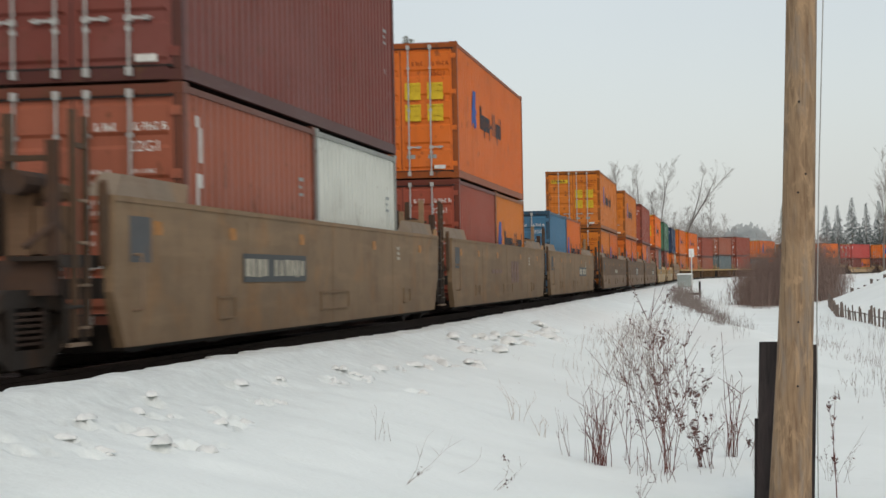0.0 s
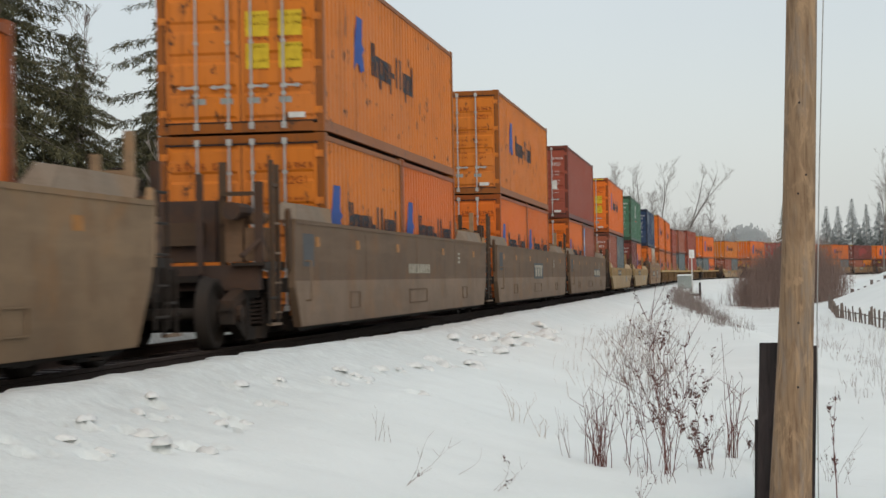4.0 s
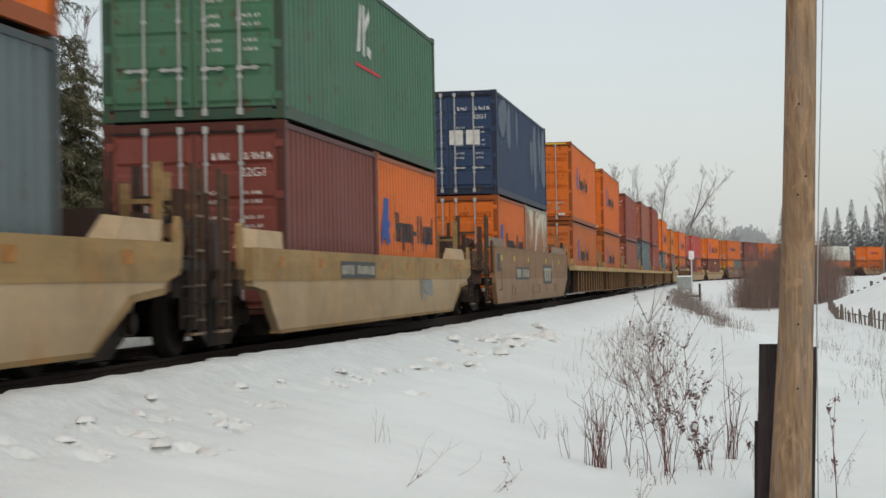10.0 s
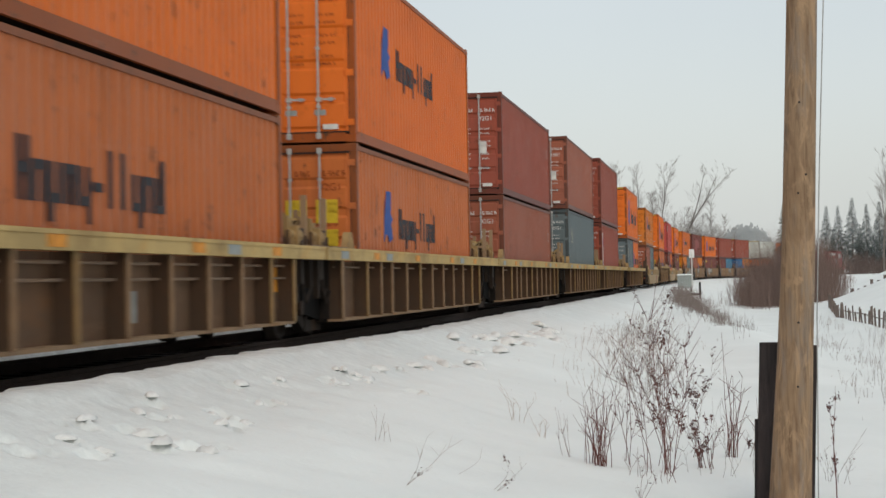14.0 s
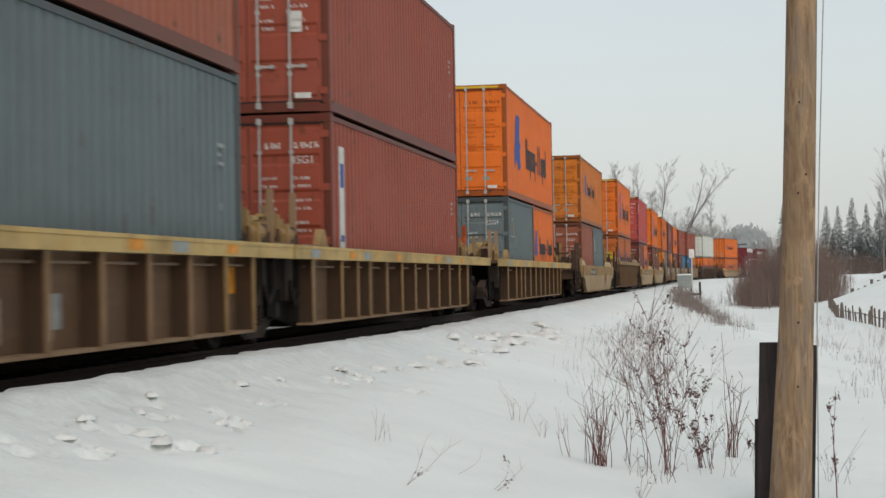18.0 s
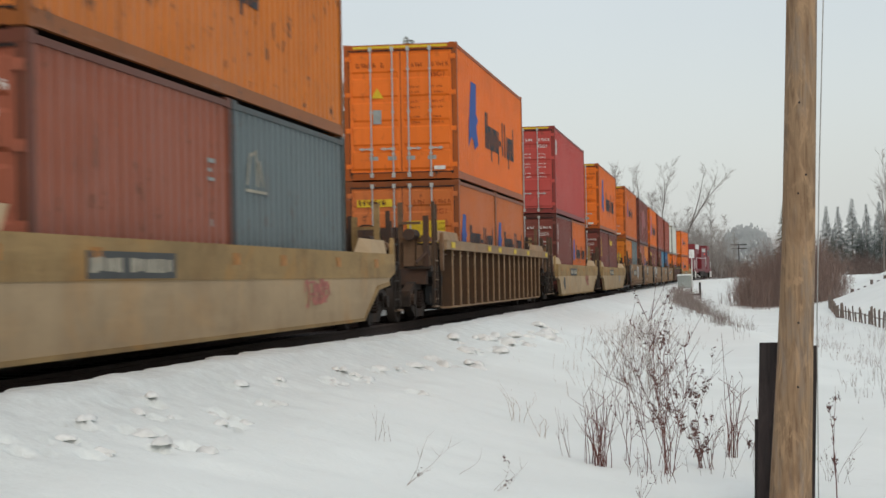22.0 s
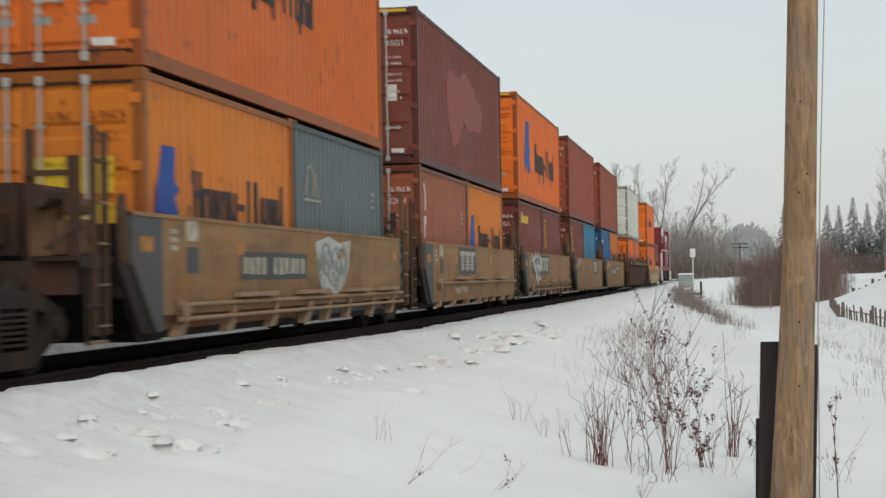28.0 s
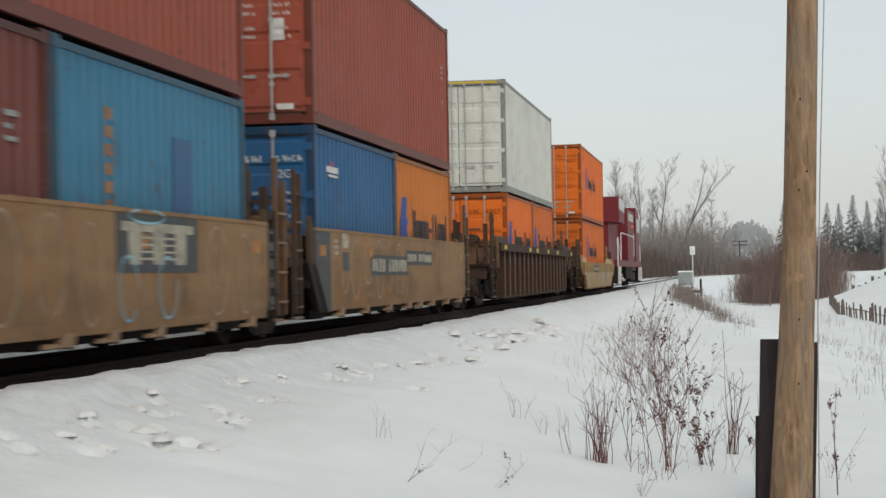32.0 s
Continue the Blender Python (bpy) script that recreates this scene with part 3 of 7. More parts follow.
def word_shape(length, height, seed):
    """Plain upright strokes that take the place of a word-mark."""
    sh, w = Shape(), length / 11
    top = [1, .66, .66, .66, .66, .3, 1, 1, .66, .66, 1]
    low = [0, 0, -.3, 0, -.3, .25, 0, 0, -.3, 0, 0]
    for i in range(11):
        x, t = i * w, w * .33
        if i == 5:
            sh.box(x + w * .12, x + w * .85, 0, 0.004, height * .26, height * .42)
        elif i in (6, 7):
            sh.box(x + w * .2, x + w * .2 + t, 0, 0.004, 0, height * top[i])
        else:
            sh.box(x + w * .06, x + w * .06 + t, 0, 0.004, (low[i] if i == 2 else 0) * height, top[i] * height * (.66 if i == 10 else 1))
            sh.box(x + w * .94 - t, x + w * .94, 0, 0.004, (low[i] if i in (4, 8) else 0) * height, top[i] * height)
            z = .42 if i == 0 else (.5 if i % 2 else .0)
            sh.box(x + w * .06 + t, x + w * .94 - t, 0, 0.004, z * height, (z + .16) * height)
    return sh


def emblem_shape(w, h):
    """A leaning emblem as one plain notched patch."""
    p = ((.04, 0), (.30, .17), (.52, .12), (.60, 0), (.97, .09), (.80, .36), (1.0, .47), (.78, .55), (.84, 1.0), (.34, 1.0), (.13, .46))
    return Shape().slab([(w * x, h * z) for x, z in p], 0, 0.004)


def bars(lines, height=0.085):
    """Rows of small broken strokes that take the place of codes; lines: (y offset, z, length)."""
    sh, t = Shape(), height * .20
    for y, z, ln in lines:
        k = max(1, round(ln / (height * .85)))
        for i in range(k):
            q = (i * 7 + int(z * 100)) % 6
            if q == 5:
                continue
            a, b = y - i * ln / k, y - (i + .72) * ln / k
            if q != 1:
                sh.box(0, .004, a - t, a, z, z + height)
            if q != 3:
                sh.box(0, .004, b, b + t, z, z + height * (1 if q % 2 else .6))
            for f in ((0, .8) if q in (0, 3) else (.4, .8) if q in (1, 4) else (.4,)):
                sh.box(0, .004, b + t, a - t, z + height * f, z + height * f + t)
    return sh


NAMES = {"orange": "orange", "bright_orange": "bright orange", "old_orange": "rust-stained orange", "dusty_orange": "dusty faded orange",
         "yellow_orange": "yellowish orange", "red_brown": "red-brown", "maroon": "dark maroon", "rose_brown": "faded rose-brown", "crimson": "crimson red",
         "green": "dull green", "navy": "navy blue", "blue": "deep blue", "sky_blue": "pale blue", "slate": "slate grey", "dusty_blue": "faded dusty blue", "white": "off-white",
         "rusty_white": "rust-eaten off-white"}


def container(colour, L, H, marks=(), low=False):
    """A freight container with its floor's near end corner line at the origin; doors at x = 0, facing -x."""
    mat = PAINT[colour]
    size = "long" if L > 7 else "short"
    c = thing("freight_container", "%s corrugated steel %s freight container, %s" % (NAMES[colour], size, "in a well car" if low else "stacked on another"),
              "container", "containers of the train")
    key = "%.2f %.2f" % (L, H)
    part("corner_frame", shared("corner_frame " + key, lambda: frame_shape(L, H)), WORN_SHADED[colour], c, "worn corner posts and rails, darkened for gap shade")
    for y in (-1, 1):
        part("side_panel", shared("side_panel %s %d" % (key, y), lambda: corrugated(L, H, W2 - 0.012, W2 - 0.036, y)), mat, c)
    part("end_panel", shared("end_panel " + key, lambda: Shape().box(L - 0.06, L - 0.02, -W2 + 0.1, W2 - 0.1, 0.15, H - 0.13)), mat, c)
    part("roof_panel", shared("roof_panel " + key, lambda: Shape().box(0.09, L - 0.09, -W2 + 0.05, W2 - 0.05, H - 0.06, H - 0.035)), mat, c)
    part("floor_panel", shared("floor_panel " + key, lambda: Shape().box(0.09, L - 0.09, -W2 + 0.05, W2 - 0.05, 0.06, 0.15)), GRIME["steel"], c)
    part("gasket", shared("gasket " + key, lambda: Shape().box(0.0, 0.034, -W2 + 0.10, W2 - 0.10, 0.142, 0.168).box(0.0, 0.034, -W2 + 0.1, W2 - 0.1, H - 0.15, H - 0.122)
                          .box(0.02, 0.04, -0.008, 0.008, 0.16, H - 0.14).box(0.02, 0.034, -W2 + 0.1, -W2 + 0.116, 0.16, H - 0.14).box(0.02, 0.034, W2 - 0.116, W2 - 0.1, 0.16, H - 0.14)), GASKET, c)
    for y0, y1 in ((-W2 + 0.116, -0.008), (0.008, W2 - 0.116)):
        d = part("door", shared("door %s %.2f" % (key, y0), lambda: door_shape(H, y0, y1)), mat, c)
        for yr in (-0.64, -0.17) if y0 < -0.5 else (0.17, 0.64):
            part("lock_rod", shared("lock_rod " + key, lambda: lock_rod_shape(H)), ZINC, d, "galvanised lock rod", (0, yr, 0))
            part("handle", shared("handle %d" % (yr > 0), lambda: handle_shape(1 if yr > 0 else -1)), ZINC, d, "steel door handle", (0, yr, 0.66))
        for z in (0.3, 0.3 + (H - 0.6) / 3, 0.3 + 2 * (H - 0.6) / 3, H - 0.3):
            part("hinge", shared("hinge", lambda: Shape().box(-0.012, 0.04, -0.06, 0.06, -0.05, 0.05)), mat, d, "", (0.0, y0 - 0.03 if y0 < -0.5 else y1 + 0.03, z))
    for k in marks:
        MARKS[k](c, L, H)
    return c


def door_codes(c, L, H, mat=None, code=True):
    mat = mat or WHITE
    part("id_code", shared("id_code %.2f" % H, lambda: bars([(-0.18, H - 0.50, 0.33), (-0.60, H - 0.50, 0.46)], 0.085)), mat, c, at=(0.004, 0, 0))
    part("weight_panel", shared("weight_panel %.2f" % H, lambda: bars([(-0.2, H - 0.95 - i * 0.115 - (i // 2) * 0.09, 0.22) for i in range(6)] +
                                                                    [(-0.62, H - 0.95 - i * 0.115 - (i // 2) * 0.09, 0.30) for i in range(6)], 0.045)), mat, c, at=(0.004, 0, 0))
    part("size_code", lettering({2.591: "42G1", 2.896: "45G1"}.get(round(H, 3), "22G1") if L > 7 else "22G1", 0.16), mat, c).matrix_basis = pose(0.003, -0.62, H - 0.72, 0, 0, -90)


def big_logo(c, L, H):
    part("emblem", shared("emblem big", lambda: emblem_shape(0.85, 0.86)), BLUE_MARK, c, "blue emblem", (2.12, -W2 + 0.004, H * 0.425))
    part("word_mark", shared("word_mark big", lambda: word_shape(3.9, 0.53, 1)), DARK_MARK, c, "dark blue word-mark", (3.5, -W2 + 0.004, H * 0.455))


def new_logo(c, L, H):
    part("emblem", shared("emblem new", lambda: emblem_shape(1.65, 1.5)), BLUE_MARK, c, "blue emblem", (1.6, -W2 + 0.004, H * 0.27))
    part("word_mark", shared("word_mark new", lambda: word_shape(5.7, 0.85, 2)), DARK_MARK, c, "dark blue word-mark", (4.4, -W2 + 0.004, H * 0.33))


def short_logo(c, L, H):
    part("emblem", shared("emblem short", lambda: emblem_shape(0.88, 0.80)), BLUE_MARK, c, "blue emblem", (0.28, -W2 + 0.004, 1.07))
    part("word_mark", shared("word_mark short", lambda: word_shape(3.9, 0.50, 3)), DARK_MARK, c, "dark blue word-mark", (1.6, -W2 + 0.004, 1.17))


def low_logo(c, L, H):
    part("emblem", shared("emblem low", lambda: emblem_shape(0.88, 0.80)), BLUE_MARK, c, "blue emblem", (0.28, -W2 + 0.004, 1.07))
    part("word_mark", shared("word_mark low", lambda: word_shape(3.9, 0.50, 3)), DARK_MARK, c, "dark blue word-mark", (1.6, -W2 + 0.004, 1.17))


def yellow_sheets(c, L, H):
    for y in (-0.24, -0.72):
        for z in (H - 1.22, H - 1.68):
            part("notice_sheet", shared("sheet", lambda: Shape().box(0, 0.004, -0.17, 0.17, 0, 0.36)), YELLOW_MARK, c, "yellow notice sheet", (0.004, y - 0.02, z))


def orange_codes(c, L, H):
    door_codes(c, L, H, CODE_MARK)
    part("small_plate", shared("tiny plate", lambda: Shape().box(0, 0.004, -0.12, 0.12, 0, 0.08)), WHITE, c, "white data plate", (0.004, -0.82, 0.2))
    for y in (-0.66, -0.20, 0.20, 0.60):
        part("latch_plate", shared("latch plate small", lambda: Shape().box(0, 0.004, -0.09, 0.09, 0, 0.085)), GREY_MARK, c, "pale scuffed latch plate", (0.003, y, 0.42))
    part("owner_code", shared("owner bars", lambda: bars([(0.95, 0, 0.62)], 0.10)), CODE_MARK, c, at=(0.004, 0, H - 0.5))


def yellow_band(c, L, H):
    part("owner_label", shared("owner label", lambda: Shape().box(0, 0.004, 0.22, 0.98, 0, 0.16)), YELLOW_MARK, c, "yellow owner label", (0.005, 0, H - 0.55))
    part("owner_label_code", shared("owner label bars", lambda: bars([(0.92, 0.035, 0.62)], 0.085)), DARK_MARK, c, at=(0.001, 0, H - 0.55))


def hazard(c, L, H):
    part("hazard_triangle", shared("triangle", lambda: Shape().add([(0, -0.13, 0), (0, 0.13, 0), (0, 0, 0.22), (0.004, -0.13, 0), (0.004, 0.13, 0), (0.004, 0, 0.22)],
                                                                [(0, 2, 1), (3, 4, 5), (0, 1, 4, 3), (1, 2, 5, 4), (2, 0, 3, 5)])), YELLOW_MARK, c, "yellow warning triangle", (0.004, 0.5, H - 1.15))
    part("grey_panel", shared("grey panel", lambda: Shape().box(0, 0.004, 0.42, 0.60, 0, 0.30)), GREY_MARK, c, "grey data sheet", (0.004, 0, H - 1.7))
    part("hazard_stripe", shared("stripe", lambda: Shape().box(-0.006, 0.0, -W2 + 0.2, W2 - 0.2, 0, 0.05)), YELLOW_MARK, c, "black and yellow height stripe", (0, 0, H - 0.09))


def white_sheet(c, L, H):
    part("paper_sheet", shared("paper", lambda: Shape().box(0, 0.004, -0.62, -0.42, 0, 0.3)), WHITE, c, "white paper sheet", (0.004, -0.2, H * 0.40))
    part("small_plate", shared("tiny plate", lambda: Shape().box(0, 0.004, -0.12, 0.12, 0, 0.08)), WHITE, c, "white data plate", (0.004, -0.82, 0.2))


def red_badge(c, L, H):
    part("red_badge", shared("badge", lambda: Shape().box(0, 0.004, 0.35, 0.72, 0, 0.26)), RED_MARK, c, "red owner badge", (0.004, 0, H - 0.6))
    part("badge_text", shared("badge bars", lambda: bars([(0.66, 0.07, 0.25)], 0.12)), WHITE, c, at=(0.001, 0, H - 0.6))


def two_sheets(c, L, H):
    for y in (-0.62, -0.2):
        part("paper_sheet", shared("sheet", lambda: Shape().box(0, 0.004, -0.17, 0.17, 0, 0.36)), WHITE, c, "white paper notice", (0.004, y, H - 1.35))


def white_letters(c, L, H):
    sh = lambda: Shape().box(0, .22, 0, .004, 0, .30).box(.1, .22, 0, .004, .30, .48).box(0, .1, 0, .004, .60, .85).box(0, .22, 0, .004, .85, 1.0).box(.12, .22, 0, .004, 1.12, 1.5).box(0, .12, 0, .004, 1.5, 1.62)
    part("upright_lettering", shared("upright letters", sh), WHITE, c, "white upright lettering", (0.45, -W2 + 0.004, H * 0.25))


def yellow_letters(c, L, H):
    sh = lambda: Shape().box(0, .06, 0, .004, 0, .5).box(.06, .24, 0, .004, 0, .07).box(.18, .24, 0, .004, .07, .5).box(.0, .06, 0, .004, .62, 1.1).box(.06, .24, 0, .004, 1.03, 1.1).box(.18, .24, 0, .004, .62, .85).box(.06, .24, 0, .004, .56, .62).box(0, .06, 0, .004, 1.22, 1.6).box(.06, .24, 0, .004, 1.22, 1.29).box(.06, .24, 0, .004, 1.53, 1.6)
    def squeeze():
        k = sh()
        k.v = [(x * 1.5, y, z * 0.53) for x, y, z in k.v]
        return k

    part("upright_lettering", shared("yellow letters", squeeze), YELLOW_MARK, c, "yellow upright lettering", (0.74, -W2 + 0.004, 1.38))


def yellow_word(c, L, H):
    """A run of plain heavy yellow blocks."""
    def sh():
        k = Shape()
        for x, w, h in ((0, .30, .30), (.36, .20, .22), (.60, .26, .20), (.90, .16, .20), (1.10, .26, .22), (1.40, .30, .22)):
            k.slab([(x, 0), (x + w, .0), (x + w + .03, h), (x + .03, h)], 0, .004)
        return k

    part("word_mark", shared("yellow word", sh), YELLOW_MARK, c, "yellow word-mark", (0.56, -W2 + 0.004, 1.97))


def side_codes(c, L, H):
    sh = lambda: Shape().box(0, .24, 0, .004, 0, .04).box(0, .15, 0, .004, .10, .14).box(0, .28, 0, .004, .20, .25).box(.1, .16, 0, .004, -.5, -.42)
    part("side_code", shared("side codes", sh), GREY_MARK, c, at=(L - 0.95, -W2 + 0.004, H * 0.62))


def sail_mark(c, L, H):
    """Thin pale sails over a hull line."""
    sh = lambda: (Shape().slab([(0, 0), (.95, 0), (.97, .035), (.02, .035)], 0, .004).slab([(.05, .08), (.20, .46), (.24, .46), (.10, .08)], 0, .004)
                  .slab([(.24, .46), (.50, .52), (.50, .48), (.24, .42)], 0, .004).slab([(.47, .52), (.50, .08), (.54, .08), (.52, .52)], 0, .004)
                  .slab([(.60, .08), (.62, .40), (.66, .40), (.64, .08)], 0, .004).slab([(.66, .40), (.88, .08), (.83, .08), (.64, .36)], 0, .004))
    part("sail_emblem", shared("sail", sh), PALE_MARK, c, "pale sail emblem", (L * 0.09, -W2 + 0.004, H * 0.60))


def plain_emblem(c, L, H):
    sh = lambda: Shape().slab([(0, 0), (.28, .05), (.4, .75), (.3, .8)], 0, .004).slab([(.5, .0), (.62, 0), (.66, .8), (.5, .8)], 0, .004).slab([(.66, .55), (1.0, .8), (1.05, .65), (.72, .4)], 0, .004).slab([(.8, .05), (1.1, .0), (1.15, .15), (.85, .2)], 0, .004)
    part("emblem", shared("white emblem", sh), WHITE, c, "white emblem", (4.7, -W2 + 0.004, H * 0.55))
    part("underline", shared("emblem line", lambda: Shape().box(0, 2.0, 0, .004, 0, .05)), RED_MARK, c, at=(4.6, -W2 + 0.004, H * 0.47))


def ragged(w, h, seed, n=30, y0=0.0, y1=0.003):
    """A filled patch with an uneven outline."""
    rng = random.Random(seed)
    p = [rng.uniform(0, math.tau) for _ in range(4)]
    k = [.80 + .10 * math.sin(2 * i * math.tau / n + p[0]) + .07 * math.sin(3 * i * math.tau / n + p[1]) + .05 * math.sin(7 * i * math.tau / n + p[2]) + rng.uniform(-.03, .03) for i in range(n)]
    return Shape().slab([(w * (.5 + .5 * k[i] * math.cos(i * math.tau / n)), h * (.5 + .5 * k[i] * math.sin(i * math.tau / n))) for i in range(n)], y0, y1)


def paint_patches(c, L, H):
    """Old faded fields left between coats of fresh dark blue."""
    for x, w, z, h in ((.2, 1.9, 1.45, 1.0), (2.1, .8, 1.05, 1.4), (4.1, .5, 1.3, 1.15), (7.6, .7, .75, 1.2), (8.3, 1.1, .3, 2.1), (9.9, .6, .9, 1.5), (10.7, 1.2, .25, 2.2)):
        part("faded_field", ragged(w * 1.15, h * 1.15, int(x * 10), 22), GRIME["navy_patch"], c, "faded dusty blue paint", (x, -W2 + 0.006, z))


def blue_patch(c, L, H):
    part("repair_patch", Shape().box(0, .68, 0, .003, 0, .95), PAINT["blue"], c, "darker blue repair paint", (3.3, -W2 + 0.004, 1.0))
    sh = Shape()
    for k in range(7):
        sh.box(.02 * (k % 2), .17, 0, .004, .17 * k, .17 * k + .11)
    part("upright_lettering", sh, ORANGE_MARK, c, "ochre upright lettering", (1.28, -W2 + 0.004, .95))


def small_mark(c, L, H):
    part("owner_block", shared("small owner block", lambda: Shape().box(0, .75, 0, .004, .06, .15).box(.1, .7, 0, .004, 0, .035)), WHITE, c, "small white owner block", (.78, -W2 + .004, 1.92))
    part("owner_peak", shared("small owner peak", lambda: Shape().slab([(.28, .16), (.44, .16), (.36, .24)], 0, .004)), RED_MARK, c, "small red peak", (.78, -W2 + .004, 1.92))


RED_REPAIR = paint("red_repair_paint", (0.235, 0.026, 0.020), 0.2, fade=0.0)


def red_patch(c, L, H):
    part("repair_patch", ragged(2.6, 2.2, 4), RED_REPAIR, c, "brighter red repair paint", (3.3, -W2 + 0.006, .35))
    part("repair_patch", ragged(4.6, 1.5, 9), RED_REPAIR, c, "brighter red repair paint", (4.4, -W2 + 0.007, .9))


def blue_strip(c, L, H):
    part("name_strip", Shape().box(0, .44, 0, .004, 0, 2.2), plain("pale_blue_strip", (0.10, 0.27, 0.50)), c, "pale blue upright name strip", (0.6, -W2 + 0.003, .2))
    part("strip_marks", Shape().slab([(.06, .1), (.38, .1), (.38, .2), (.2, .28), (.06, .42)], 0, .003).box(.06, .38, 0, .003, .55, .64).box(.06, .2, 0, .003, .64, .82)
         .box(.06, .38, 0, .003, .95, 1.05).box(.26, .38, 0, .003, 1.05, 1.3).slab([(.06, 1.5), (.3, 1.45), (.38, 1.7), (.2, 1.9), (.06, 1.8)], 0, .003), WHITE, c, at=(0.6, -W2, .2))


def white_strip(c, L, H):
    part("white_strip", Shape().box(0, .34, 0, .004, 0, 2.1), WHITE, c, "white vertical name strip", (0.55, -W2 + 0.003, .35))
    part("strip_marks", Shape().box(.06, .28, 0, .003, .3, .5).box(.06, .28, 0, .003, 1.5, 1.85).box(.06, .28, 0, .003, .7, .8), BLUE_MARK, c, at=(0.55, -W2, .35))


def white_block(c, L, H):
    part("owner_block", shared("door block", lambda: Shape().box(0, .004, .62, 1.02, 0, .24)), WHITE, c, "white owner block", (0.004, 0, H - .78))
    part("owner_block", shared("side block", lambda: Shape().slab([(0, 0), (.34, .03), (.36, .5), (.05, .5)], 0, .004)), WHITE, c, "white owner block", (.3, -W2 + .004, H - .95))
    for z in (H - .85, .75):
        part("small_plate", shared("latch plate", lambda: Shape().box(0, .006, -.18, .14, 0, .26)), GREY_MARK, c, "grey latch plate", (-.03, 0, z))


GRIME["navy_patch"] = paint("faded_navy_patch", (0.060, 0.088, 0.125), 0.1, fade=0.0)
MARKS = {"codes": door_codes, "ocodes": orange_codes, "big": big_logo, "new": new_logo, "short": short_logo, "low": low_logo, "sheets": yellow_sheets,
         "band": yellow_band, "hazard": hazard, "white": white_sheet, "badge": red_badge, "two": two_sheets, "wl": white_letters, "yl": yellow_letters,
         "yw": yellow_word, "side": side_codes, "sail": sail_mark, "emblem": plain_emblem, "patches": paint_patches, "bpatch": blue_patch, "small": small_mark, "rpatch": red_patch,
         "strip": white_strip, "bstrip": blue_strip, "wblock": white_block}


# ---- well cars ----
def wheelset_shape():
    sh = Shape()
    for y, k in ((-0.753, 1), (0.753, -1)):
        sh.lathe([(0.06, -0.10 * k), (0.17, -0.085 * k), (0.20, -0.03 * k), (0.33, -0.02 * k), (0.345, -0.07 * k), (0.42, -0.07 * k), (0.425, 0.03 * k), (0.45, 0.05 * k),
                  (0.45, 0.075 * k), (0.34, 0.075 * k), (0.33, 0.03 * k), (0.2, 0.03 * k), (0.12, 0.09 * k)], (0, y, 0), 24)
    sh.rod((0, -1.08, 0), (0, 1.08, 0), 0.075, 10)
    return sh


def side_frame_shape(y):
    """A cast frame: arched top bar, two axle-box pedestals, sloping legs and a spring seat."""
    a, b = y - 0.07, y + 0.07
    sh = Shape().slab([(-1.10, .58), (-1.10, .46), (-.45, .60), (.45, .60), (1.10, .46), (1.10, .58), (.45, .75), (-.45, .75)], a, b)
    for k in (-1, 1):
        sh.box(k * .89 - .17, k * .89 + .17, a - .02, b + .02, .30, .58)
        sh.slab([(k * p, z) for p, z in ((1.0, .36), (.84, .28), (.40, .08), (.30, .20), (.70, .44))], a + .005, b - .005)
        sh.slab([(k * p, z) for p, z in ((.46, .62), (.30, .62), (.26, .16), (.40, .16))], a - .006, b + .006)
        sh.rod((k * .89, y - .15, .425), (k * .89, y + .15, .425), .105, 10)
    return sh.slab([(-.46, .10), (.46, .10), (.42, .25), (-.42, .25)], a - .01, b + .01)


def springs_shape(y):
    sh = Shape()
    for x in (-0.2, 0, 0.2):
        for k in range(6):
            sh.rod((x, y, 0.29 + k * 0.05), (x, y, 0.315 + k * 0.05), 0.075, 8)
    return sh


WHEELS = []


def truck(parent, x):
    t = part("truck", shared("bolster", lambda: Shape().box(-0.22, 0.22, -1.0, 1.0, 0.42, 0.66).rod((0, 0, .6), (0, 0, .78), 0.2, 12).box(-0.7, -0.6, -.7, .7, .34, .44).box(0.6, 0.7, -.7, .7, .34, .44)),
             GRIME["dark"], parent, "two-axle cast steel truck", (x, 0, 0))
    for y in (-0.99, 0.99):
        part("side_frame", shared("side_frame %.1f" % y, lambda: side_frame_shape(y)), GRIME["casting"], t)
        part("spring_nest", shared("springs %.1f" % y, lambda: springs_shape(y * 1.06)), IRON, t)
    for k, dx in enumerate((-0.89, 0.89)):
        w = part("wheelset", shared("wheelset", wheelset_shape, True), GRIME["steel"], t, "worn steel wheels on an axle", (dx, 0, 0.425))
        WHEELS.append((k, w))


def ladder_shape(z0, z1, w=0.42):
    sh = Shape().rod((0, 0, z0), (0, 0, z1), 0.018, 6).rod((w, 0, z0), (w, 0, z1), 0.018, 6)
    z = z0 + 0.12
    while z < z1:
        sh.rod((0, 0, z), (w, 0, z), 0.014, 6)
        z += 0.3
    return sh


